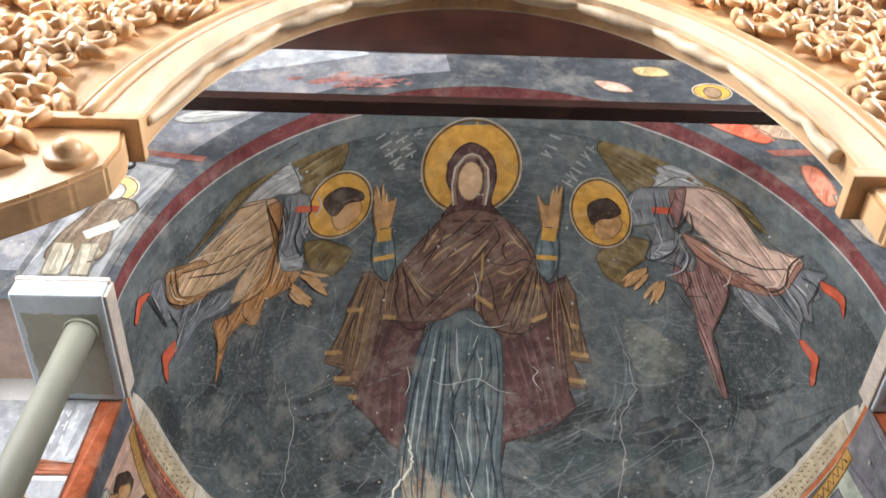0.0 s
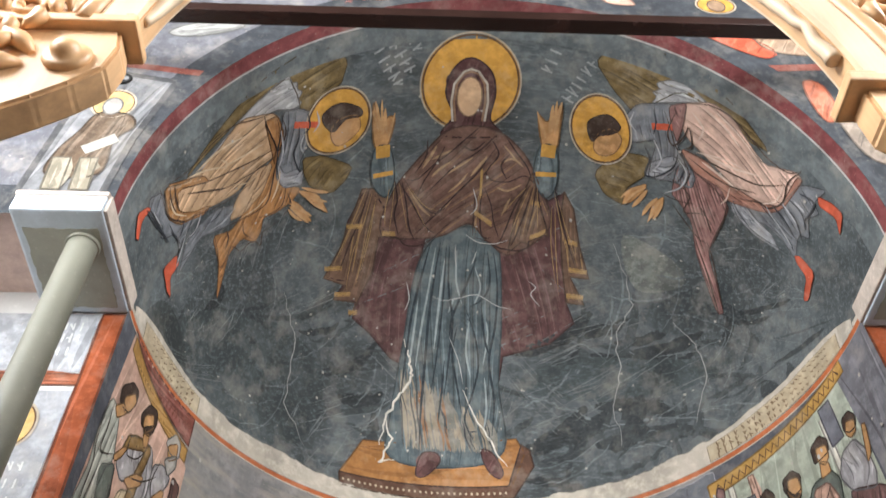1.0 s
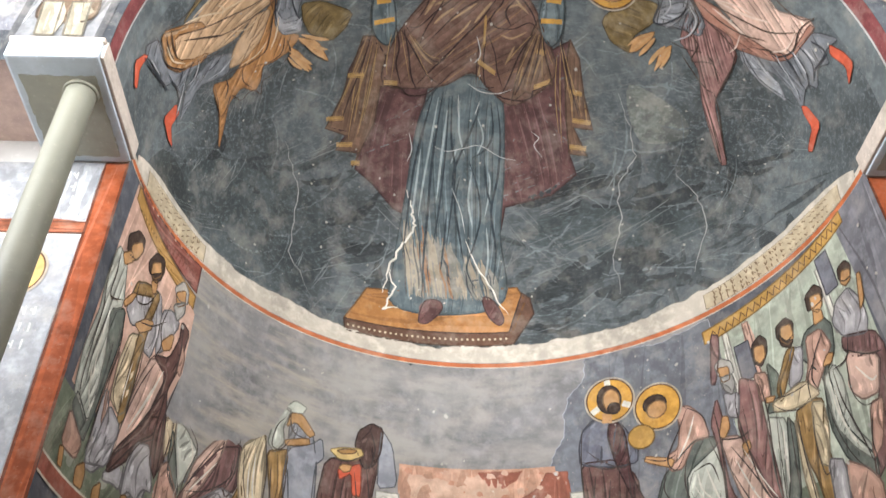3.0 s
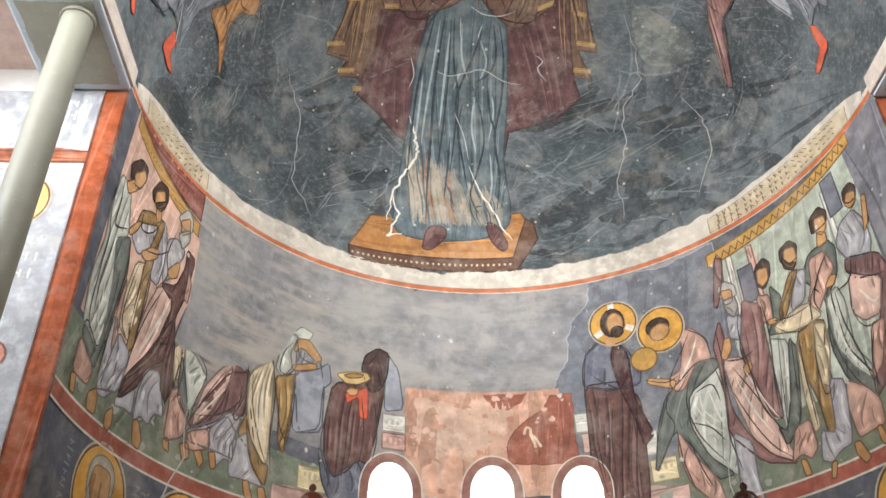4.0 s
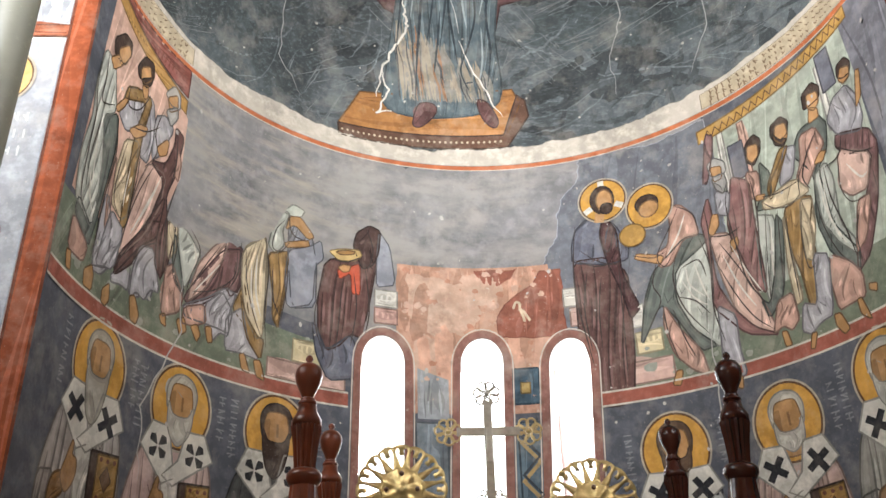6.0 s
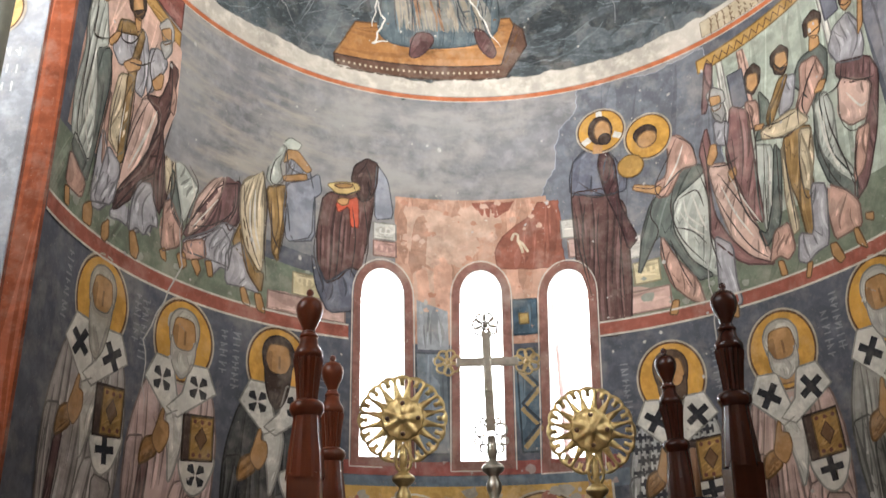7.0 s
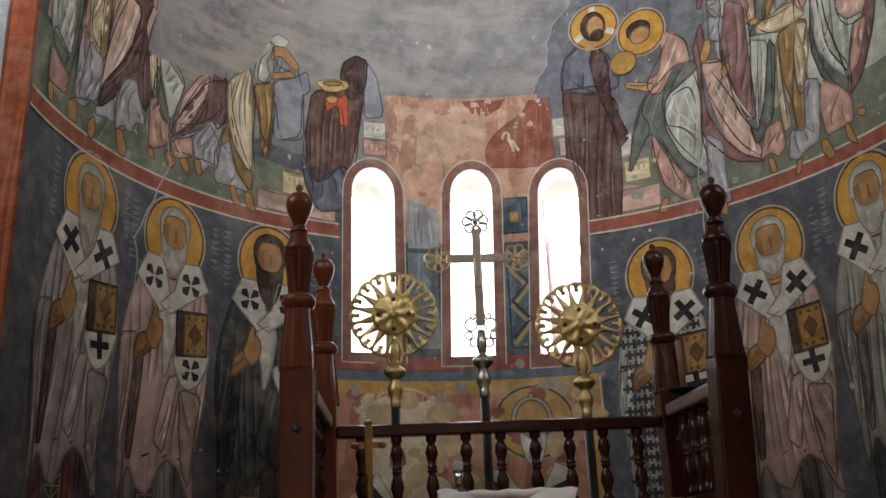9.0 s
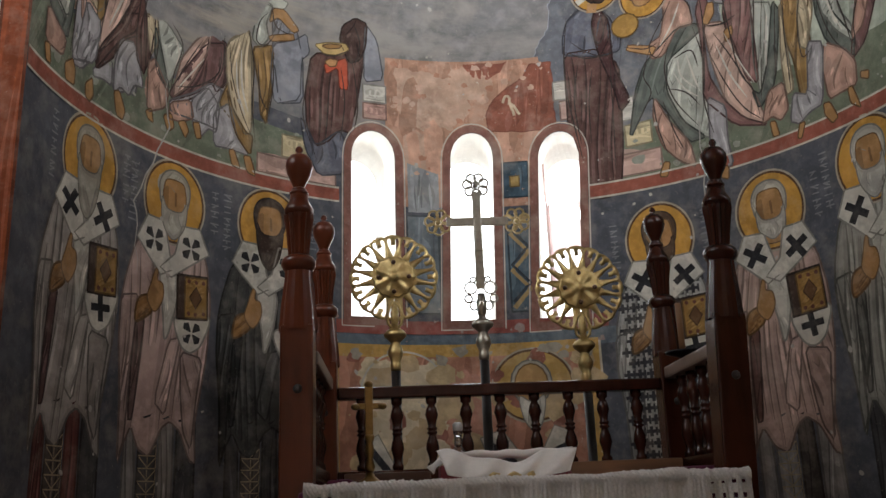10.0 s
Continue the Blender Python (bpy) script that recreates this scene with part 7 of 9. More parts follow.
def painted_cross(parent, u, v, s, layer, turn=0.0):
    bm = bmesh.new()
    c, d = cos(turn), sin(turn)
    for i, (a, b) in enumerate((((-s, 0), (s, 0)), ((0, -s), (0, s)))):
        ribbon(bm, on_apse, [(u + a[0] * c - a[1] * d, v + a[0] * d + a[1] * c), (u + b[0] * c - b[1] * d, v + b[0] * d + b[1] * c)], s * .27, 0.002 + .001 * layer + .0004 * i, 0, False)
    return part("black_cross", bm, fresco((0.015, 0.015, 0.018), .2), parent)


def flared_cross(parent, u, v, s, layer, turn):
    """A black cross with four petal-shaped arms."""
    bm = bmesh.new()
    for i in range(4):
        a = turn + i * pi / 2
        at = lambda r, w: (u + r * cos(a) - w * sin(a), v + r * sin(a) + w * cos(a))
        sheet(bm, on_apse, [[at(s * .12, -.05 * s), at(s * .75, -.36 * s), at(s * .98, 0), at(s * .75, .36 * s), at(s * .12, .05 * s)]], 0.002 + .001 * layer)
    return part("black_cross", bm, fresco((0.02, 0.02, 0.022), .2), parent)


STOLE = (0.55, 0.52, 0.45)


def bishop(u, z, robe, shade, hair, under, pattern=False, petals=False, book=1, face=1):
    """A standing robed figure with disc, white stole and book; plain painted areas."""
    def at(*pts):
        return [(u + a, z + b) for a, b in pts]

    ob = figure("standing robed figure shape with white stole and ochre disc", [
        ("painted_figure", robe, 88, at((-.07, -.09), (-.14, -.15), (-.21, -.24), (-.255, -.385), (-.275, -.5), (-.276, -.65), (-.252, -.87), (-.245, -1.15), (-.215, -1.06), (-.18, -.99), (-.135, -1.08), (-.075, -1.11), (-.015, -.99), (.03, -.96), (.085, -1.0), (.14, -1.12), (.172, -1.13), (.158, -.98), (.19, -.81), (.215, -.655), (.226, -.42), (.197, -.243), (.145, -.165), (.07, -.09))),
        ("sleeve_fall", tone(robe, .86), 88, at((-.272, -.47), (-.175, -.45), (-.185, -.56), (-.20, -.75), (-.215, -1.05), (-.243, -1.12), (-.25, -.87), (-.275, -.65))),
        ("dark_fold", shade, 84, at((-.185, -.57), (-.135, -.54), (-.15, -.70), (-.175, -.96), (-.20, -.97), (-.197, -.72))),
        ("soft_fold", tone(robe, .84), 96, at((.07, -.66), (.19, -.68), (.165, -.85), (.145, -1.08), (.10, -1.0), (.08, -.85))),
        ("scarf_end", tone(robe, 1.22), 80, at((.005, -.62), (.068, -.60), (.03, -.78), (-.002, -.94), (-.062, -.885))),
    ])
    wide = (-.22, -.14, -.03, .06, .175)
    for i, c in enumerate(under):
        paint("under_robe", on_apse, ob, c, at((wide[i], -1.75), (wide[i + 1], -1.75), (wide[i + 1] - .01, -.93), (wide[i] + .01, -.96)), 2.3 + .2 * i, 90, 9, smooth=False, half=.004, dark=.4, light=1.4, cloth=True)
    bm = bmesh.new()
    for j in range(14):
        b_ = z - 1.06 - j * .05
        for k in range(2):
            ribbon(bm, on_apse, [(u - .125 + .045 * k, b_ - .04 * k), (u - .08 + .045 * k, b_ - .04 + .04 * k), (u - .125 + .045 * k + .045, b_ - .04 * k - .0001)], .003, .0060 + .0003 * k, 0, False)
        ribbon(bm, on_apse, [(u - .13, b_ - .044), (u - .035, b_ - .044)], .0025, .0066, 0, False)
    part("lattice_border", bm, fresco((0.30, 0.24, 0.15), .3), ob)
    if pattern:
        bm = bmesh.new()
        for i in range(-4, 5):
            for j in range(17):
                a, b = u + i * .056 + (.028 if j % 2 else 0), z - .22 - j * .056
                if not -.235 < a - u < .195:
                    continue
                ribbon(bm, on_apse, [(a - .024, b), (a + .024, b)], .0085, 0.0092, 0, False)
                ribbon(bm, on_apse, [(a, b - .024), (a, b + .024)], .0085, 0.0095, 0, False)
                ribbon(bm, on_apse, [(a + .026, b - .02), (a + .026, b + .02)], .005, 0.0093, 0, False)
        part("cross_pattern", bm, fresco((0.03, 0.03, 0.035), .2), ob)
    halo(on_apse, ob, u, z, .172, .192, 5)
    paint("hair_shape", on_apse, ob, hair, at((-.085, .02), (-.086, .08), (-.055, .13), (0, .148), (.055, .13), (.086, .08), (.085, .02), (.06, -.03), (-.06, -.03)), 8, 90, 8, edge=.004, half=.003, cloth=True)
    paint("head_shape", on_apse, ob, OCHRE_SKIN, at((-.062, .06), (-.04, .098), (.04, .098), (.062, .06), (.066, -.01), (.045, -.07), (0, -.095), (-.045, -.07), (-.066, -.01)), 9, edge=.003, wear=.15)
    paint("head_shade", on_apse, ob, tone(OCHRE_SKIN, .66), at((-.062, .05), (-.035, .06), (-.035, -.02), (-.03, -.07), (-.055, -.045), (-.066, -.01)), 9.8, edge=0, wear=.15)
    stripe("nose_shade", on_apse, ob, tone(OCHRE_SKIN, .55), [(u + .006, z + .045), (u + .008, z - .02)], .006, 10.5)
    paint("neck_shape", on_apse, ob, OCHRE_SKIN, at((-.045, -.06), (.045, -.06), (.055, -.15), (-.055, -.15)), 7.5, edge=.003)
    paint("beard_shape", on_apse, ob, hair, at((-.072, .01), (-.045, -.035), (0, -.045), (.045, -.035), (.072, .01), (.070, -.08), (.045, -.14 * face), (0, -.175 * face), (-.045, -.14 * face), (-.070, -.08)), 11, 90, 10, edge=0.003, half=.0028, cloth=True)
    paint("white_stole", on_apse, ob, STOLE, at((-.060, -.32), (.040, -.33), (.026, -.50), (-.018, -.62), (-.035, -.52)), 8, 90, 5, edge=.0045, wear=.3, half=.003, cloth=True)
    paint("stole_end", on_apse, ob, STOLE, at((.036, -.51), (.215, -.49), (.19, -.60), (.155, -.645), (.11, -.66), (.06, -.62)), 8, edge=.0045)
    for s in (-1, 1):
        paint("white_stole", on_apse, ob, STOLE, [(u + s * .05, z - .10), (u + s * .15, z - .095), (u + s * .205, z - .205), (u + s * .03 - .03, z - .345), (u - s * .035 - .03, z - .31), (u + s * .015, z - .235)], 9.5 + (s > 0), smooth=False, edge=.0045, wear=.3)
        if petals:
            flared_cross(ob, u + s * .105, z - .195, .064, 12, .8)
        else:
            painted_cross(ob, u + s * .105, z - .20, .062, 12, .6 * s)
    if petals:
        flared_cross(ob, u + .125, z - .575, .06, 10, pi / 4)
    else:
        painted_cross(ob, u + .125, z - .565, .055, 10, .1)
    if book:
        paint("book", on_apse, ob, (0.06, 0.035, 0.025), at((.035, -.325), (.20, -.312), (.207, -.505), (.04, -.52)), 12, smooth=False, edge=.006)
        paint("book_cover", on_apse, ob, (0.29, 0.165, 0.045), at((.078, -.33), (.198, -.32), (.203, -.50), (.082, -.51)), 13, 30, 12, smooth=False, edge=.004, half=.003)
        paint("book_boss", on_apse, ob, (0.12, 0.06, 0.025), at((.105, -.415), (.14, -.365), (.172, -.415), (.14, -.465)), 14, smooth=False, edge=.003)
        bm = bmesh.new()
        for a, b in ((.10, -.345), (.18, -.342), (.103, -.49), (.185, -.482), (.14, -.345), (.14, -.49)):
            sheet(bm, on_apse, [ellipse(u + a, z + b, .010, .010, 8)], .0168)
        part("book_studs", bm, fresco((0.13, 0.05, 0.03), .2), ob)
    paint("cuff", on_apse, ob, (0.24, 0.12, 0.035), at((-.178, -.47), (-.112, -.445), (-.10, -.50), (-.118, -.53), (-.19, -.565)), 10, 40, 8, half=.003)
    paint("hand_shape", on_apse, ob, OCHRE_SKIN, at((-.13, -.46), (-.112, -.39), (-.09, -.325), (-.075, -.33), (-.075, -.37), (-.045, -.385), (-.042, -.45), (-.085, -.51)), 11, edge=.003)
    writing_bars(on_apse, apse, (0.20, 0.20, 0.21), [(u - .235, z + .12), (u - .235, z - .16), (u + .235, z + .12), (u + .235, z - .10)], .045, 3)
    return ob


WINE, PALE_UNDER, LATTICE, CHARCOAL = (0.15, 0.05, 0.042), (0.27, 0.25, 0.235), (0.075, 0.06, 0.052), (0.06, 0.058, 0.06)
bishop(-2.185, 2.37, (0.33, 0.295, 0.265), (0.12, 0.06, 0.055), (0.36, 0.33, 0.27), (WINE, LATTICE, WINE, CHARCOAL), face=1.35)
bishop(-1.666, 2.355, (0.47, 0.335, 0.295), (0.17, 0.10, 0.09), (0.42, 0.39, 0.33), (PALE_UNDER, CHARCOAL, PALE_UNDER, CHARCOAL), petals=True)
bishop(-1.125, 2.352, (0.055, 0.055, 0.052), (0.03, 0.03, 0.03), HAIR, (CHARCOAL, LATTICE, CHARCOAL, LATTICE), petals=True, book=0, face=1.25)
bishop(0.962, 2.268, (0.40, 0.39, 0.36), (0.30, 0.29, 0.28), (0.10, 0.06, 0.035), (PALE_UNDER, LATTICE, PALE_UNDER, LATTICE), True, face=.8)
bishop(1.536, 2.287, (0.44, 0.305, 0.255), (0.17, 0.085, 0.07), (0.46, 0.43, 0.37), (PALE_UNDER, PALE_UNDER, LATTICE, PALE_UNDER), face=.8)
bishop(2.068, 2.36, (0.27, 0.26, 0.225), (0.14, 0.135, 0.115), (0.44, 0.42, 0.37), (CHARCOAL, LATTICE, WINE, CHARCOAL))


def losses(u0, u1, z0, z1, count, big, colour, layer, seed):
    """Irregular flaked patches, scattered over a stretch of the wall."""
    rng = random.Random(seed)
    bm = bmesh.new()
    for i in range(count):
        u, v, r = rng.uniform(u0, u1), rng.uniform(z0, z1), big * rng.uniform(.15, 1) ** 2
        if in_window((u, v), .05 + r):
            continue
        n, ph = 11, rng.uniform(0, 6)
        loop = []
        for k in range(n):
            q = r * (1 + .45 * noise.noise((cos(k * 6.283 / n) * 1.3 + ph, sin(k * 6.283 / n) * 1.3, i * 3.1))) * rng.uniform(.75, 1.2)
            loop.append((u + q * cos(k * 6.283 / n) * 1.25, v + q * sin(k * 6.283 / n)))
        sheet(bm, on_apse, [loop], 0.002 + .001 * layer + .00003 * i)
    return tagged(part("paint_losses", bm, fresco(colour, .9), apse), kind="stuff")


losses(-.74, .55, 1.0, 1.74, 70, .085, (0.46, 0.34, 0.19), 6.2, 5)
losses(-.74, .55, 1.0, 1.74, 30, .05, (0.25, 0.10, 0.07), 6.4, 6)
losses(-.78, .58, 1.72, 1.80, 16, .035, (0.30, 0.27, 0.22), 8.4, 8)
losses(-.78, .68, 1.79, 1.95, 22, .035, (0.30, 0.22, 0.20), 8.2, 9)
losses(-.46, .42, 2.62, 3.40, 60, .028, (0.50, 0.32, 0.235), 4.2, 10)
losses(-.46, .42, 2.62, 3.40, 40, .020, (0.40, 0.19, 0.12), 4.6, 11)
losses(-2.5, -.8, 2.64, 2.90, 30, .03, (0.26, 0.27, 0.22), 3.2, 12)
losses(.7, 2.5, 2.64, 2.90, 30, .03, (0.26, 0.27, 0.22), 3.2, 13)
bm = bmesh.new()
for i in range(150):
    u, v, r = RNG.uniform(-2.5, 2.5), RNG.uniform(1.0, 4.0), RNG.uniform(.003, .012)
    if any(abs(u - w[0]) < .2 and w[2] - .1 < v < w[3] + .1 for w in WINDOWS):
        continue
    sheet(bm, on_apse, [ellipse(u, v, r, r * RNG.uniform(.5, 1.6), 6, RNG.random())], 0.019)
tagged(part("paint_losses", bm, fresco((0.40, 0.37, 0.33), .3), apse), kind="stuff")
for pts in ([(-1.75, 2.95), (-1.72, 2.7), (-1.9, 2.3), (-1.86, 2.0)], [(1.24, 2.9), (1.22, 2.3), (1.26, 1.7)]):
    crack(on_apse, apse, pts, 0.004, (0.38, 0.36, 0.33))

# ---- paintings beside and over the arch ----
pn = paint("painted_panel", on_spandrel, spandrel, (0.16, 0.16, 0.165), [(-1.58, 5.02), (-1.98, 5.10), (-2.12, 4.22), (-1.76, 4.22), (-1.70, 4.6)], 0, 70, 12, smooth=False, edge=.016, label="pale painted panel with a worn figure shape")
halo(on_spandrel, pn, -1.84, 4.84, .10, .10, 2, (0.50, 0.36, 0.15))
oval("head_shape", on_spandrel, pn, GREY_HAIR, -1.84, 4.82, .045, .06, 4)
paint("brown_robe", on_spandrel, pn, (0.12, 0.08, 0.05), [(-1.89, 4.77), (-1.75, 4.76), (-1.71, 4.68), (-1.78, 4.58), (-1.80, 4.36), (-2.02, 4.35), (-2.02, 4.49), (-1.95, 4.64)], 3, 70, 14)
stripe("white_scroll", on_spandrel, pn, (0.36, 0.35, 0.31), [(-1.90, 4.51), (-1.77, 4.60)], .03, 5)
for x in (-1.98, -1.86):
    paint("pale_hem", on_spandrel, pn, (0.24, 0.21, 0.155), rect(x - .04, x + .04, 4.26, 4.46), 4, 90, 4, smooth=False)
paint("faded_plaster", on_spandrel, spandrel, (0.13, 0.13, 0.145), [(-2.9, 4.3), (-2.9, 6.14), (-0.25, 6.14)] + [((R + .16) * cos(radians(a)), SPRING + (R + .16) * sin(radians(a))) for a in range(97, 176, 6)], -.6, edge=0, smooth=False, wear=.9, key="spandrel")
paint("bare_plaster", on_spandrel, spandrel, (0.30, 0.31, 0.325), [(-0.7, 6.14), (-1.2, 6.15), (-2.2, 6.14), (-2.3, 5.9), (-1.7, 5.86), (-1.35, 5.92), (-1.0, 6.02)], 0, edge=0, wear=1.0, key="spandrel")
paint("white_shape", on_spandrel, spandrel, (0.27, 0.265, 0.25), ellipse(-1.50, 5.47, .2, .06, 14, .25), 1, 20, 6, smooth=False)
paint("red_border", on_spandrel, spandrel, OXIDE, [(-1.46, 5.11), (-2.6, 5.28), (-2.6, 5.24), (-1.48, 5.07)], 1, smooth=False, edge=0)
paint("red_border", on_spandrel, spandrel, OXIDE, [(1.42, 5.28), (2.4, 5.36), (2.4, 5.31), (1.46, 5.23)], 1, smooth=False, edge=0)
for c, loop in ((VERMILION, [(1.10, 5.60), (1.30, 5.56), (1.48, 5.42), (1.42, 5.34), (1.22, 5.46)]), ((0.30, 0.20, 0.13), [(1.42, 5.52), (1.70, 5.50), (1.72, 5.38), (1.48, 5.40)]),
                ((0.45, 0.13, 0.07), [(1.57, 5.15), (1.66, 5.12), (1.68, 4.90), (1.60, 4.84), (1.56, 5.0)]), ((0.25, 0.20, 0.16), [(1.66, 4.92), (1.84, 4.82), (1.86, 4.55), (1.72, 4.60)]),
                (PINK, [(0.60, 5.90), (0.74, 5.88), (0.80, 5.80), (0.66, 5.81)]), ((0.45, 0.33, 0.15), [(0.85, 6.05), (1.0, 6.06), (1.04, 5.98), (0.88, 5.97)]), ((0.44, 0.36, 0.20), [(1.30, 6.10), (1.52, 6.04), (1.56, 5.92), (1.34, 5.98)])):
    paint("painted_shape", on_spandrel, spandrel, c, loop, 1, 60, 8)
halo(on_spandrel, spandrel, 1.26, 5.82, .11, .08, 1)
oval("head_shape", on_spandrel, spandrel, (0.25, 0.16, 0.10), 1.26, 5.81, .05, .055, 3)
rng_red = random.Random(12)
bm = bmesh.new()
for i in range(46):
    x, z, k = rng_red.gauss(-.78, .13), 5.83 + rng_red.gauss(0, .035), rng_red.uniform(.02, .07)
    ribbon(bm, on_spandrel, [(x + k * q, z + .25 * k * q + .006 * sin(q * 5 + i)) for q in (-1, -.5, 0, .5, 1)], rng_red.uniform(.006, .016), .0032 + .00002 * i)
tagged(part("faded_red_paint", bm, fresco((0.19, 0.075, 0.068), .9), spandrel), kind="stuff")
# shallow disc; the shade inside the hole is its near-black colour
bm = bmesh.new()
m_ = Matrix.Translation(on_spandrel(-1.84, 5.03, .002)) @ Matrix.Rotation(pi / 2, 4, 'X')
lathe(bm, [(.045, 0), (.043, .008), (.032, .008), (.03, -.002)], seg=18, m=m_)
part("putlog_hole", bm, plain("hole_shade", (0.012, 0.011, 0.01), .95), spandrel, "dark round hole in the plaster")


def on_pier(side):
    return lambda x, z, off=0.0: Vector((side * x, -off, z))


for side, pier in ((-1, piers[0]), (1, piers[1])):
    sf = on_pier(side)
    paint("red_strip", sf, pier, (0.27, 0.060, 0.016), rect(1.702, 1.80, 0.5, 4.05), 1, 90, 4, smooth=False, edge=.006, wear=0, half=.008, dark=.85, light=1.15)
    for z in (3.66, 2.12):
        paint("red_bar", sf, pier, (0.27, 0.078, 0.032), rect(1.80, 2.4, z - .03, z + .03), 1, 0, 5, smooth=False, edge=.004)
    for z0, z1 in ((3.70, 4.05), (2.18, 3.60), (0.8, 2.06)):
        paint("grey_panel", sf, pier, (0.30, 0.305, 0.32), rect(1.81, 2.5, z0, z1), 0, 90, 8, smooth=False, edge=0, wear=1.0, light=2.2)
    writing_bars(sf, pier, (0.50, 0.50, 0.48), [(1.86, 3.97), (2.10, 3.97), (1.86, 3.90), (2.10, 3.90), (1.88, 3.82), (2.04, 3.82)], .055, 2)
    writing_bars(sf, pier, (0.52, 0.52, 0.50), [(1.88, 3.22), (2.06, 3.22), (1.88, 3.14), (2.06, 3.14), (1.88, 3.06), (2.0, 3.06)], .05, 2)
    halo(sf, pier, 2.02, 3.42, .12, .13, 2, (0.50, 0.33, 0.12))
    halo(sf, pier, 1.98, 1.92, .14, .15, 2)
    oval("red_disc", sf, pier, (0.5, 0.22, 0.16), 1.95, 2.70, .06, .06, 3)

# ---- tie beam ----
tagged(part("tie_beam", boxed(-3.0, 3.0, -1.0, -0.925, 5.09, 5.165, 0.006), M_BEAM), "dark varnished wooden tie beam under the ceiling", "beam")


# ---- imposts and poles ----
M_PALEBLUE = plain("pale_blue_limewash", (0.50, 0.56, 0.61), 0.8, 0, 0.2, 9, 0.3)
M_OLIVE = plain("olive_grey_paint", (0.205, 0.20, 0.155), 0.55, 0, 0.18, 7, 0.12)


def impost(sx):
    b = base("impost_block", sx * 1.88, -0.30, 4.05)
    chipped = plain("chipped_limewash", (0.55, 0.47, 0.40), .9, 0, .35, 14, .5)
    part("block", boxed(-0.19, 0.19, -0.30, 0.29, 0.0, 0.10, 0.012), M_PALEBLUE, b)
    part("cornice", boxed(-0.196, 0.196, -0.306, 0.29, 0.096, 0.125, 0.012), chipped, b, "chipped pinkish plaster edge")
    x0, x1 = sorted((-sx * 0.186, -sx * 0.205))
    part("chipped_side", boxed(x0, x1, -0.285, 0.285, 0.012, 0.118, 0.007), chipped, b, "chipped beige plaster side")
    bm = bmesh.new()
    rng = random.Random(4)
    rim = [(-.155, -.20), (.155, -.20), (.155, .25), (-.155, .25)]
    low = [bm.verts.new((x + rng.uniform(-.004, .004), y + rng.uniform(-.004, .004), -.0025)) for x, y in dense(rim, .02)]
    top = [bm.verts.new((v.co.x, v.co.y, .006)) for v in low]
    bm.faces.new(low[::-1])
    for i in range(len(low)):
        j = (i + 1) % len(low)
        bm.faces.new((low[i], low[j], top[j], top[i]))
    part("soffit_panel", bm, plain("olive_limewash", (0.33, 0.33, 0.275), .8, 0, .2, 9, .2), b, "olive-grey painted soffit panel")
    return tagged(b, "pale blue limewashed impost block carrying the arch", "capital", "impost blocks")


def pole(sx):
    b = base("pole", sx * 1.80, -0.42, 0)
    part("shaft", lathe(bmesh.new(), [(0.066, 0.02), (0.066, 2.0), (0.063, 3.98), (0.063, 4.045)], 0, 0, 24), M_OLIVE, b)
    part("collar", lathe(bmesh.new(), [(0.068, 4.025), (0.073, 4.036), (0.068, 4.047)], 0, 0, 24), M_OLIVE, b)
    part("foot", lathe(bmesh.new(), [(0.08, 0.0), (0.08, 0.05), (0.06, 0.07)], 0, 0, 20), M_OLIVE, b)
    return tagged(b, "olive-grey painted round wooden pole under the impost", "pole", "poles")


for sx in (-1, 1):
    impost(sx)
    pole(sx)


# ---- window glazing ----
def glazing(w, rounds):
    b = base("window", *on_apse(w[0], w[2], -0.20))
    b.rotation_euler = (0, 0, -w[0] / R)
    half, h = w[1] * 0.95, w[3] - w[2]
    # pink plaster; the window glare over it is put in as tinted transmission
    lead, n, l, bs = node_mat("glare_tinted_lattice")
    bs.inputs["Base Color"].default_value = (0.79, 0.64, 0.62, 1)
    bs.inputs["Transmission Weight"].default_value = 0.35
    bs.inputs["Roughness"].default_value, bs.inputs["IOR"].default_value = 0.5, 1.03
    bm = bmesh.new()
    for x in (-half * .98, half * .98):
        box(bm, x - .006, x + .006, -.01, .01, 0.0, h - half)
    part("frame", bm, lead, b)
    if rounds:
        hole = lambda x, z, q: [(x + q * half * cos(2 * pi * i / 20), z * half + q * half * sin(2 * pi * i / 20)) for i in range(20)]
        outline = [(-half, 0), (half, 0), (half, 6.3 * half)] + [(half * cos(a / 8 * pi), 6.3 * half + .85 * half * sin(a / 8 * pi)) for a in range(1, 8)] + [(-half, 6.3 * half)]
        bm = bmesh.new()
        sheet(bm, lambda x, z, off: Vector((x, 0, z)), [outline, hole(0, 6.0, .80), hole(-.5, 4.75, .40), hole(.5, 4.75, .40), hole(0, 3.45, .80), hole(-.5, 2.2, .40), hole(.5, 2.2, .40), hole(0, .95, .80)], 0.0)
        ob = part("pierced_screen", bm, lead, b, "pale pierced plaster screen with round openings")
        ob.modifiers.new("thickness", 'SOLIDIFY').thickness = .012
    else:
        for k in range(3):
            part("crossbar", boxed(-half, half, -.005, .005, h * (.25 + .24 * k), h * (.25 + .24 * k) + .006), lead, b)
    return tagged(b, "narrow arched window with pale lattice", "window", "apse windows", "structure")


glazing(WINDOWS[2], True)


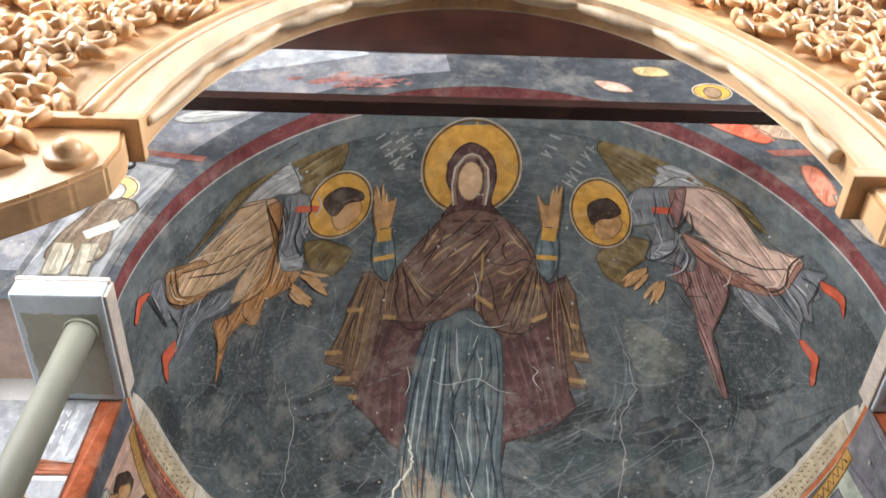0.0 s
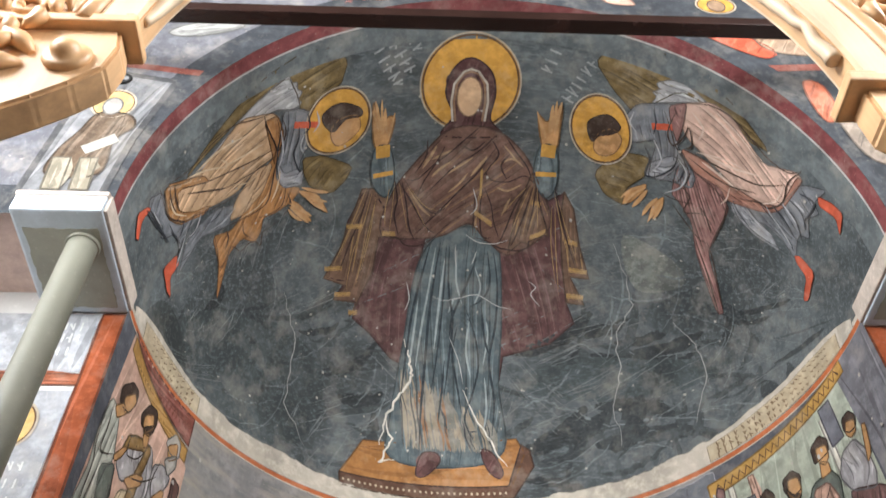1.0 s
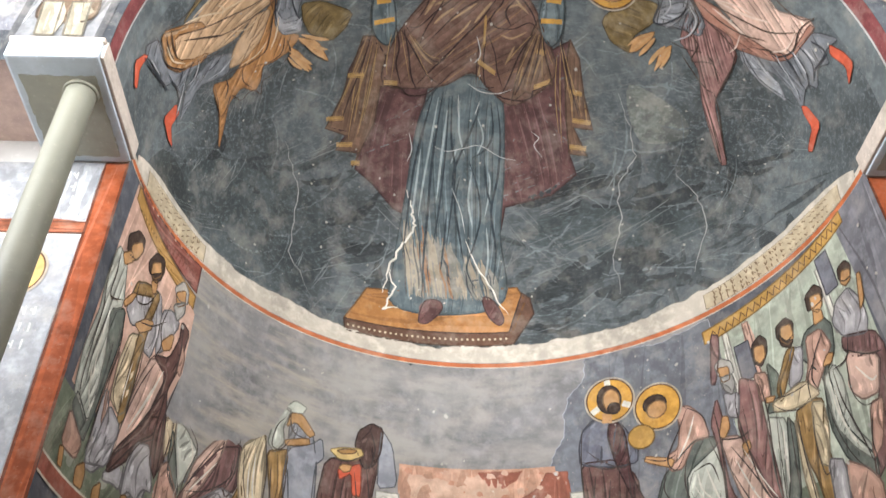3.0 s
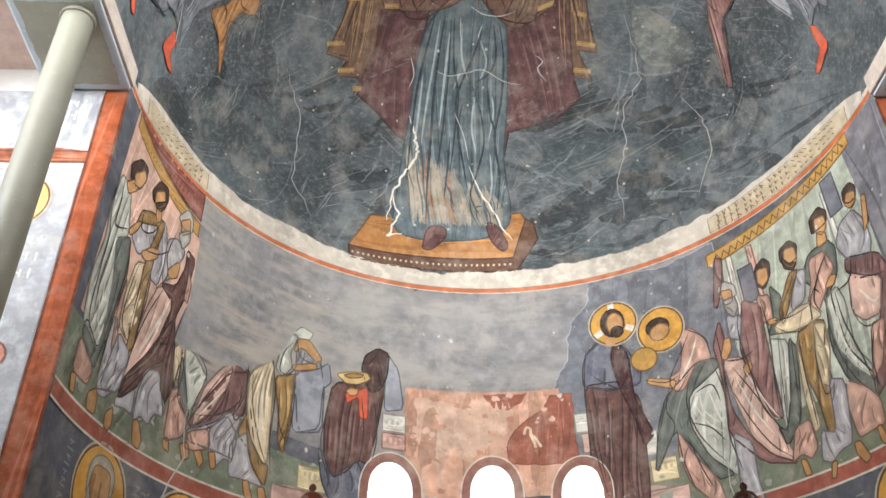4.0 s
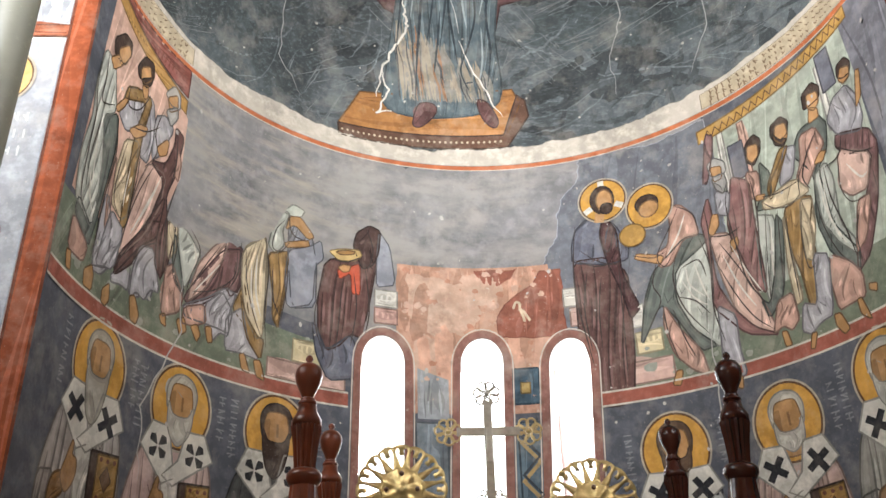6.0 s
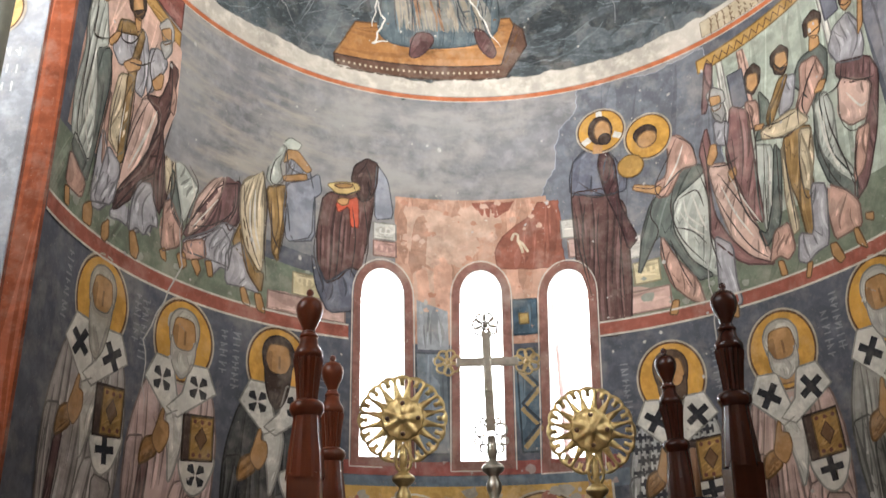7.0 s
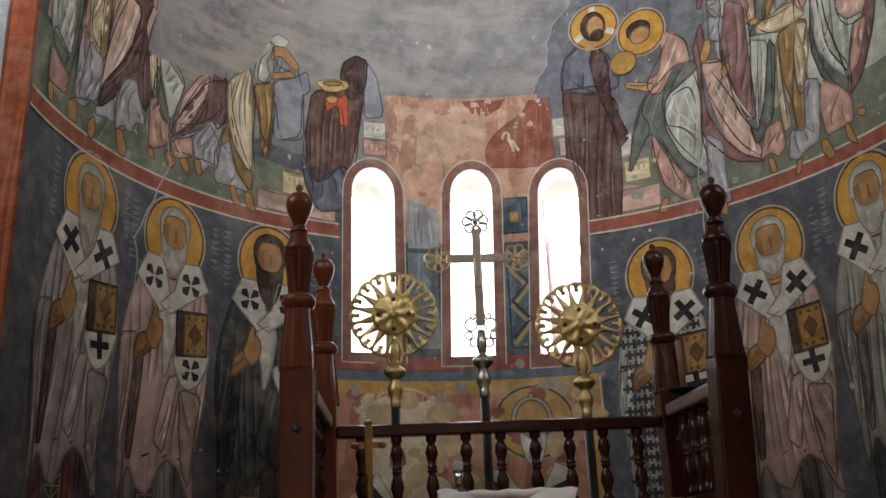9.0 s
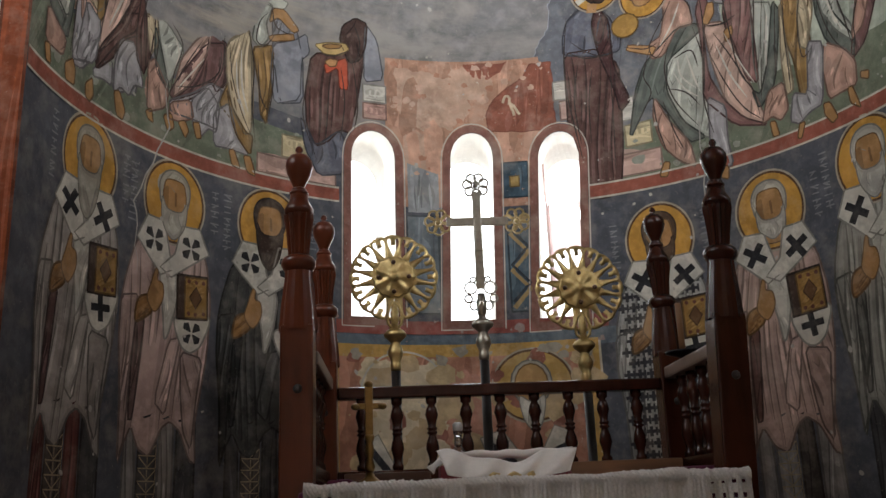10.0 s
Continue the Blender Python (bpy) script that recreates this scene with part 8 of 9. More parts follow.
# ---- altar canopy posts and rails ----
def canopy_post(x, y):
    b = base("canopy_post", x, y, 0)
    # left posts take the lit copy of the wood
    m = M_LITPOST if x < 0 else M_REDWOOD
    part("finial", lathe(bmesh.new(), [(.004, 2.155), (.011, 2.148), (.013, 2.138), (.008, 2.13), (.012, 2.126), (.030, 2.118), (.042, 2.10), (.044, 2.08), (.038, 2.055), (.026, 2.03), (.019, 2.012), (.018, 2.0)][::-1], seg=24), m, b, "urn-shaped turned finial")
    part("collar", lathe(bmesh.new(), [(.028, 1.985), (.031, 1.99), (.028, 1.996), (.022, 2.0), (.024, 2.004), (.020, 2.008)], seg=20), m, b)
    part("shoulder", lathe(bmesh.new(), [(.046, 1.915), (.047, 1.935), (.042, 1.945), (.030, 1.965), (.028, 1.987)], seg=12), m, b)
    bm = bmesh.new()
    rings = []
    for z, r in ((1.775, .033), (1.80, .034), (1.86, .040), (1.905, .047), (1.918, .047)):
        rings.append([bm.verts.new((r * (1.0 if i % 2 else 0.86) * cos(2 * pi * i / 32), r * (1.0 if i % 2 else 0.86) * sin(2 * pi * i / 32), z)) for i in range(32)])
    for a, c in zip(rings, rings[1:]):
        for i in range(32):
            bm.faces.new((a[i], a[(i + 1) % 32], c[(i + 1) % 32], c[i]))
    part("fluted_neck", bm, m, b)
    part("ring", lathe(bmesh.new(), [(.034, 1.725), (.046, 1.735), (.054, 1.75), (.054, 1.765), (.045, 1.776), (.034, 1.782)], seg=20), m, b)
    bm = bmesh.new()
    rings = []
    for z, r in ((1.54, .062), (1.62, .055), (1.70, .045), (1.73, .043)):
        rings.append([bm.verts.new((r * (1.0 if i % 2 else 0.93) * cos(2 * pi * i / 24 + .13), r * (1.0 if i % 2 else 0.93) * sin(2 * pi * i / 24 + .13), z)) for i in range(24)])
    for a, c in zip(rings, rings[1:]):
        for i in range(24):
            bm.faces.new((a[i], a[(i + 1) % 24], c[(i + 1) % 24], c[i]))
    part("flared_neck", bm, m, b)
    part("shaft", boxed(-.05, .05, -.05, .05, 0.0, 1.555, .007), m, b)
    bm = bmesh.new()
    lathe(bm, [(.014, 0), (.012, .004), (.0, .005)], seg=12, m=Matrix.Translation((0.004, -.05, 1.36)) @ Matrix.Rotation(pi / 2, 4, 'X'))
    part("peg", bm, plain("dark_peg", (0.012, 0.008, 0.006), .6), b, "dark round peg")
    return tagged(b, "dark red-brown turned wooden post with urn finial", "post", "altar canopy posts")


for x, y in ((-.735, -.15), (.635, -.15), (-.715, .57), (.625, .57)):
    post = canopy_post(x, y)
    if x > 0 and y < 0:     # this one leans a little
        post.location.x, post.rotation_euler = x - 2.15 * .055, (0, .055, 0)

BAL = [(.012, 0.0), (.021, .004), (.021, .02), (.013, .03), (.016, .05), (.025, .085), (.022, .11), (.014, .135), (.013, .142), (.020, .148), (.020, .153), (.013, .159), (.020, .165), (.020, .170), (.014, .176), (.018, .20), (.025, .225), (.020, .25), (.012, .268), (.021, .278), (.021, .30)]


def balustrade(name, a, c, count, z0, z1, top_w, cap):
    (x0, y0), (x1, y1) = a, c
    b = base(name, x0, y0, z0)
    along = Vector((x1 - x0, y1 - y0, 0))
    ang = math.atan2(along.y, along.x)
    L = along.length
    b.rotation_euler = (0, 0, ang)
    part("top_rail", boxed(0, L, -top_w / 2, top_w / 2, z1 - z0 - .045, z1 - z0, .008), cap, b)
    part("bottom_rail", boxed(0, L, -.03, .03, 0, .045, .006), M_REDWOOD, b)
    k = (z1 - z0 - .09) / .30
    first = None
    for i in range(count):
        x = L * (i + .7) / (count + .4)
        if first is None:
            ob = part("baluster", lathe(bmesh.new(), [(r, z * k) for r, z in BAL], 0, 0, 12), M_REDWOOD, b)
            first = ob.data
        else:
            ob = new("baluster", first)
            ob.parent = b
        ob.location = (x, 0, .045)
    return b


tagged(balustrade("back_balustrade", (-.665, .57), (.575, .57), 9, 1.10, 1.455, .06, M_REDWOOD), "dark turned wooden balustrade behind the altar", "balustrade")
for x in (-.72, .63):
    tagged(balustrade("side_balustrade", (x, -.10), (x, .52), 5, 1.10, 1.49, .085, M_PALERAIL), "dark turned wooden balustrade beside the altar", "balustrade", "side balustrades")


# ---- altar ----
M_CLOTH = plain("white_linen", (0.83, 0.82, 0.80), 0.95, 0, 0.10, 25, 0.4)
M_CROCHET = plain("white_crochet", (0.85, 0.84, 0.83), 0.95, 0, 0.25, 140, 0.9)
M_PURPLE = plain("purple_velvet", (0.10, 0.012, 0.05), 0.9, 0, 0.3, 30, 0.3)


def lace_front(x0, x1, y, z0, z1):
    """Crocheted lace: a grid of thread with square holes and a wavy lower edge."""
    bm = bmesh.new()
    nx, nz = 390, 26
    vs = {}
    for i in range(nx + 1):
        for j in range(nz + 1):
            x = x0 + (x1 - x0) * i / nx
            z = z1 - (z1 - z0) * j / nz
            vs[i, j] = bm.verts.new((x, y - .006 * sin(x * 55) - .003 * sin(x * 140) - .0022 * sin(x * 480) - .002 * j / nz, z))
    for i in range(nx):
        for j in range(nz):
            edge_part = i < 27 or i > nx - 42
            if edge_part and i // 3 % 3 == 1 and j % 3 == 1:
                continue
            bm.faces.new((vs[i, j], vs[i, j + 1], vs[i + 1, j + 1], vs[i + 1, j]))
    return bm


def altar():
    b = base("altar_table", -.085, .1, 0)
    part("block", boxed(-.60, .60, -.38, .36, 0, 1.055, .01), M_STONE, b)
    part("under_cloth", boxed(-.635, .635, -.405, .38, .3, 1.062, .02), M_PURPLE, b, "dark purple velvet under-cloth")
    bm = bmesh.new()
    nx, ny = 70, 24
    g = [[bm.verts.new((-.60 + 1.21 * i / nx, -.415 + .70 * j / ny, 1.068 + .006 * noise.noise((i * .25, j * .35, 3)) + .008 * max(0, sin(i * .42)) * (j < 3))) for j in range(ny + 1)] for i in range(nx + 1)]
    for i in range(nx):
        for j in range(ny):
            bm.faces.new((g[i][j], g[i + 1][j], g[i + 1][j + 1], g[i][j + 1])).smooth = True
    part("linen_top", bm, M_CLOTH, b)
    bm = bmesh.new()
    turns, rows = 12, []
    for i in range(211):
        x = -.615 + 1.255 * i / 210
        r_ = .017 + .006 * noise.noise((i * .10, 1.7, 0)) + .004 * noise.noise((i * .45, 5, 2))
        rows.append([bm.verts.new((x, -.412 + (r_ + .0022 * ((i + k) % 2)) * cos(2 * pi * k / turns), 1.064 + .006 * noise.noise((i * .06, 9, 1)) + (r_ + .0022 * ((i + k) % 2)) * sin(2 * pi * k / turns))) for k in range(turns)])
    for a, c in zip(rows, rows[1:]):
        for k in range(turns):
            bm.faces.new((a[k], a[(k + 1) % turns], c[(k + 1) % turns], c[k]))
    part("lace_edge", bm, M_CROCHET, b, "bunched white crochet edge")
    part("lace_front", lace_front(-.615, .64, -.425, .72, 1.066), M_CROCHET, b, "white crocheted lace hanging over the front")
    return tagged(b, "altar table covered with white lace over purple velvet", "altar")


altar()


def altar_bundle():
    """Folded white cloth lying over a book."""
    b = base("folded_cloth", -.105, -.02, 1.07)
    bm = bmesh.new()
    nu, nv = 40, 14
    g = []
    for i in range(nu + 1):
        s = -1 + 2 * i / nu
        row = []
        for j in range(nv + 1):
            t = j / nv
            x = s * (.185 + .03 * (1 - t))
            dip = .035 * cos(s * pi * 1.15) + .012 * sin(s * 9)
            z = .082 - t * .075 * (1 - .25 * abs(s) ** 2) - dip * (1 - t) * .55
            y = -.06 - .05 * sin(t * pi * .6) + .012 * sin(s * 11 + t * 4)
            row.append(bm.verts.new((x, y, max(z, .004))))
        g.append(row)
    for i in range(nu):
        for j in range(nv):
            bm.faces.new((g[i][j], g[i][j + 1], g[i + 1][j + 1], g[i + 1][j])).smooth = True
    ob = part("front_fold", bm, M_CLOTH, b)
    sol = ob.modifiers.new("thickness", 'SOLIDIFY')
    sol.thickness = .006
    part("roll", tube(bmesh.new(), [(-.20 + .42 * i / 16, .02 + .01 * sin(i), .088 + .003 * sin(i * 1.7)) for i in range(17)], .014, 12), M_CLOTH, b)
    part("book", boxed(-.205, .20, -.045, .12, .002, .058, .006), plain("red_book_cover", (0.16, 0.012, 0.02), .6), b, "dark red book under the cloth")
    part("tassel", tube(bmesh.new(), [(-.195, 0, .08), (-.22, -.02, .06), (-.235, -.02, .045)], .012, 8, [1, .7, 1.3]), M_CLOTH, b)
    part("gold_fringe", tube(bmesh.new(), [(-.06 + .012 * i, -.12 + .004 * sin(i * 2.1), .014 + .008 * sin(i * 1.3)) for i in range(12)], .009, 7), M_BRASS, b)
    return tagged(b, "white folded linen cloth over a red book", "cloth")


altar_bundle()


def bottle():
    b = base("glass_bottle", -.235, .20, 1.07)
    g, n, l, bs = node_mat("clear_glass")
    bs.inputs["Transmission Weight"].default_value, bs.inputs["Roughness"].default_value, bs.inputs["IOR"].default_value = 1.0, .05, 1.45
    part("body", lathe(bmesh.new(), [(.03, 0), (.034, .01), (.034, .08), (.026, .11), (.013, .13), (.013, .17), (.016, .172), (.016, .18)], seg=20), g, b)
    part("stopper", lathe(bmesh.new(), [(.012, .18), (.017, .185), (.017, .205), (.010, .21)], seg=16), plain("frosted_stopper", (.55, .58, .6), .3), b)
    return tagged(b, "small clear glass bottle with stopper", "bottle")


def hand_cross():
    b = base("standing_cross", -.53, .10, 1.07)
    b.scale = (1.1, 1.1, .86)
    M_BRASS = plain("dark_gilt", (0.30, 0.19, 0.07), .4, 1.0, .3, 40, .15)
    part("foot", lathe(bmesh.new(), [(.045, 0), (.045, .01), (.03, .03), (.014, .045), (.01, .06)], seg=18), M_BRASS, b)
    part("stem", lathe(bmesh.new(), [(.010, .06), (.016, .08), (.009, .11), (.014, .14), (.010, .17), (.016, .19), (.012, .20)], seg=14), M_BRASS, b)
    part("cross_upright", boxed(-.012, .012, -.007, .007, .19, .385, .003), M_BRASS, b)
    part("cross_arm", boxed(-.038, .038, -.006, .006, .295, .318, .003), M_BRASS, b)
    for x, z in ((-.04, .306), (.04, .306), (0, .39)):
        bm = bmesh.new()
        bmesh.ops.create_icosphere(bm, subdivisions=2, radius=.014, matrix=Matrix.Translation((x, 0, z)))
        part("lobe", bm, M_BRASS, b)
    return tagged(b, "small gilt standing cross on a round foot", "cross")


bottle()
hand_cross()
tagged(part("wooden_box", boxed(.14, .52, .18, .36, 1.07, 1.135, .004), wood("pale_box_wood", (0.20, 0.10, 0.05), .5, (3, 30, 30))), "low brown wooden box on the altar", "box")
tagged(part("wooden_box", boxed(-.62, -.33, .22, .38, 1.07, 1.125, .004), wood("dark_box_wood", (0.09, 0.04, 0.025), .5, (3, 30, 30))), "low dark wooden box on the altar", "box")
for x0, x1 in ((-.66, -.58), (.40, .60)):
    tagged(part("purple_cloth", boxed(x0, x1, -.02, .12, 1.07, 1.10, .013), M_PURPLE), "folded purple velvet cloth on the altar", "cloth", "purple cloths")


# ---- processional fans and cross ----
def pole_socket(b, z, m):
    part("socket", lathe(bmesh.new(), [(.019, z - .15), (.021, z - .14), (.021, z - .12), (.018, z - .115), (.030, z - .085), (.030, z - .065), (.018, z - .04), (.022, z - .03), (.043, z - .012), (.045, z), (.036, z + .012), (.016, z + .024), (.013, z + .05)], seg=22), m, b, "turned metal socket")
    part("staff", lathe(bmesh.new(), [(.019, .02), (.019, z - .145)], seg=14), plain("black_staff", (0.012, 0.011, 0.012), .4), b, "black wooden staff")
    part("staff_foot", lathe(bmesh.new(), [(.07, 0), (.07, .02), (.03, .035)], seg=18), M_BRASS, b)


M_GILT = plain("gilt_brass", (0.55, 0.42, 0.19), 0.40, 1.0, 0.3, 40, 0.15)


def fan(x, y, z):
    b = base("liturgical_fan", x, y, 0)
    c = Vector((0, 0, z))
    turn = Matrix.Translation(c) @ Matrix.Rotation(pi / 2, 4, 'X')
    n = 16

    def round_at(r, a):
        return (r * sin(a), r * cos(a))

    def heart(a):
        """A heart-shaped piercing with its point to the hub and a scroll between its lobes."""
        half = [(.089, 0), (.100, .055), (.120, .110), (.142, .150), (.156, .155), (.168, .128), (.168, .075), (.156, .050), (.146, .072), (.137, .046), (.141, .0)]
        return [round_at(r, a + q) for r, q in half] + [round_at(r, a - q) for r, q in half[-2:0:-1]]

    bm = bmesh.new()
    rim = [round_at(.176 + .007 * abs(cos(n * a / 2)), a) for a in [2 * pi * i / 192 for i in range(192)]]
    sheet(bm, lambda u, v, off: c + Vector((u, 0, v)), [rim, [round_at(.06, 2 * pi * i / 32) for i in range(32)]] + [heart(2 * pi * i / n) for i in range(n)], 0, .03)
    plate = part("pierced_rim", bm, M_GILT, b, "flat brass rim pierced with hearts")
    plate.modifiers.new("thickness", 'SOLIDIFY').thickness = .004
    bm = bmesh.new()
    rings = []
    for r, h in ((.084, .0), (.086, .005), (.080, .010), (.070, .008), (.062, .014), (.050, .010), (.040, .016), (.026, .013), (.018, .022), (.008, .027)):
        rings.append([bm.verts.new(turn @ Vector((r * (1 + .035 * cos(14 * a) * (r > .05)) * cos(a), r * (1 + .035 * cos(14 * a) * (r > .05)) * sin(a), h + .003 * cos(7 * a) * (.03 < r < .075)))) for a in [2 * pi * i / 84 for i in range(84)]])
    for p, q in zip(rings, rings[1:]):
        for i in range(84):
            bm.faces.new((p[i], p[(i + 1) % 84], q[(i + 1) % 84], q[i])).smooth = True
    bm.faces.new(rings[-1])
    part("plate", bm, M_GILT, b, "embossed scalloped brass plate")
    stud = None
    for i in range(4):
        if stud is None:
            ob = part("stud", lathe(bmesh.new(), [(.009, 0), (.010, .006), (.006, .012), (.002, .013)], seg=10), plain("dark_stud", (0.10, 0.05, 0.03), .3), b, "dark round stud")
            stud = ob.data
        else:
            ob = new("stud", stud)
            ob.parent = b
        ob.location, ob.rotation_euler = c + Vector((.062 * cos(i * pi / 2), -.010, .062 * sin(i * pi / 2))), (pi / 2, 0, 0)
    bm = bmesh.new()
    for s in (-1, 1):
        tube(bm, [(s * .004, -.006, z - .22), (s * .026, -.006, z - .195), (s * .032, -.006, z - .165), (s * .02, -.008, z - .125), (s * .004, -.008, z - .10)], .006, 8)
    lathe(bm, [(.010, z - .23), (.014, z - .2), (.017, z - .15), (.010, z - .1)], seg=12)
    part("winged_neck", bm, M_GILT, b)
    pole_socket(b, z - .235, M_GILT)
    return tagged(b, "pierced gilt brass round fan on a black staff", "fan", "liturgical fans")


fan(-.44, .69, 1.918)
fan(.322, .69, 1.852)


def cross_on_staff():
    b = base("processional_cross", -.085, .69, 0)
    m = plain("tarnished_silver", (0.42, 0.40, 0.34), .35, 1.0, .3, 50, .15)
    z = 2.15
    part("upright", boxed(-.018, .018, -.006, .006, 1.86, 2.28, .003), m, b)
    part("arm", boxed(-.13, .13, -.005, .007, z - .018, z + .018, .003), m, b)
    part("centre_plate", boxed(-.014, .014, -.014, -.004, z - .13, z + .02, .005), m, b)
    for cx, cz in ((-.165, z), (.165, z), (0, 2.31)):
        lm = M_BRASS if cx else m
        lobe = part("openwork_lobe", lathe(bmesh.new(), [(.012, -.004), (.012, .006), (.004, .012)], seg=10, m=Matrix.Translation((cx, 0, cz)) @ Matrix.Rotation(pi / 2, 4, 'X')), lm, b)
        for k in range(7):
            a = 2 * pi * k / 7 + .3
            q = Vector((cx + .036 * cos(a), 0, cz + .036 * sin(a)))
            part("loop", tube(bmesh.new(), [q + Vector((.020 * cos(t), 0, .020 * sin(t))) for t in [2 * pi * j / 10 for j in range(11)]], .0048, 5), lm, lobe)
    ob_ = part("openwork_base", lathe(bmesh.new(), [(.010, 1.72), (.022, 1.78), (.016, 1.84)], seg=12), m, b)
    for s in (-1, 1):
        for r, zz, dx in ((.026, 1.865, .040), (.018, 1.79, .030), (.016, 1.82, .052), (.012, 1.90, .03)):
            part("loop", tube(bmesh.new(), [(s * dx + r * cos(t), 0, zz + r * sin(t)) for t in [2 * pi * j / 12 for j in range(13)]], .004, 5), m, ob_)
    pole_socket(b, 1.715, m)
    return tagged(b, "tarnished silver cross with openwork lobes on staff", "cross")


cross_on_staff()


def tray_candle():
    b = base("candle_tray", .60, .30, 1.49)
    part("tray", lathe(bmesh.new(), [(.01, 0.0), (.02, .004), (.06, .018), (.064, .024), (.058, .022), (.01, .01)], seg=24), plain("dark_iron", (0.03, 0.03, 0.035), .4, 1.0), b)
    part("candle", lathe(bmesh.new(), [(.011, .012), (.011, .20), (.008, .203)], seg=14), plain("brown_wax", (0.25, 0.13, 0.06), .5), b, "brown wax candle")
    part("wick", lathe(bmesh.new(), [(.0015, .20), (.001, .222)], seg=6), plain("black_wick", (.01, .01, .01), .9), b)
    return tagged(b, "brown candle in a dark iron tray on the rail", "candle")


tray_candle()


# ---- icon screen ----
def spiral(c, r, turns, start, y, s=1):
    return [(c[0] + r * (1 - .82 * i / 26) * cos(start + s * 2 * pi * turns * i / 26), y - .010 * i / 26, c[1] + r * (1 - .82 * i / 26) * sin(start + s * 2 * pi * turns * i / 26)) for i in range(27)]


def carved_scroll(bm, c, r, start, y, s):
    """An acanthus sprig: a short curl with leaves fanning from its back."""
    p = spiral(c, r, .95, start, y, s)
    tube(bm, p, r * .19, 7, [.5 + .5 * min(1, i / 6) for i in range(27)])
    bmesh.ops.create_icosphere(bm, subdivisions=2, radius=r * .2, matrix=Matrix.Translation(p[-1]))
    for k in range(5):
        a = start + s * (k * .85 - .2)
        q = (c[0] + r * .86 * cos(a), c[1] + r * .86 * sin(a))
        t, long = a + s * .75, r * (.55 + .28 * (k % 3))
        tube(bm, [(q[0], y + .002, q[1]), (q[0] + long * .5 * cos(t), y - .012, q[1] + long * .5 * sin(t)), (q[0] + long * cos(t + s * .6), y - .006, q[1] + long * sin(t + s * .6)), (q[0] + long * 1.15 * cos(t + s * .95), y + .004, q[1] + long * 1.15 * sin(t + s * .95))], r * .26, 6, [.8, 1.2, .8, .15])


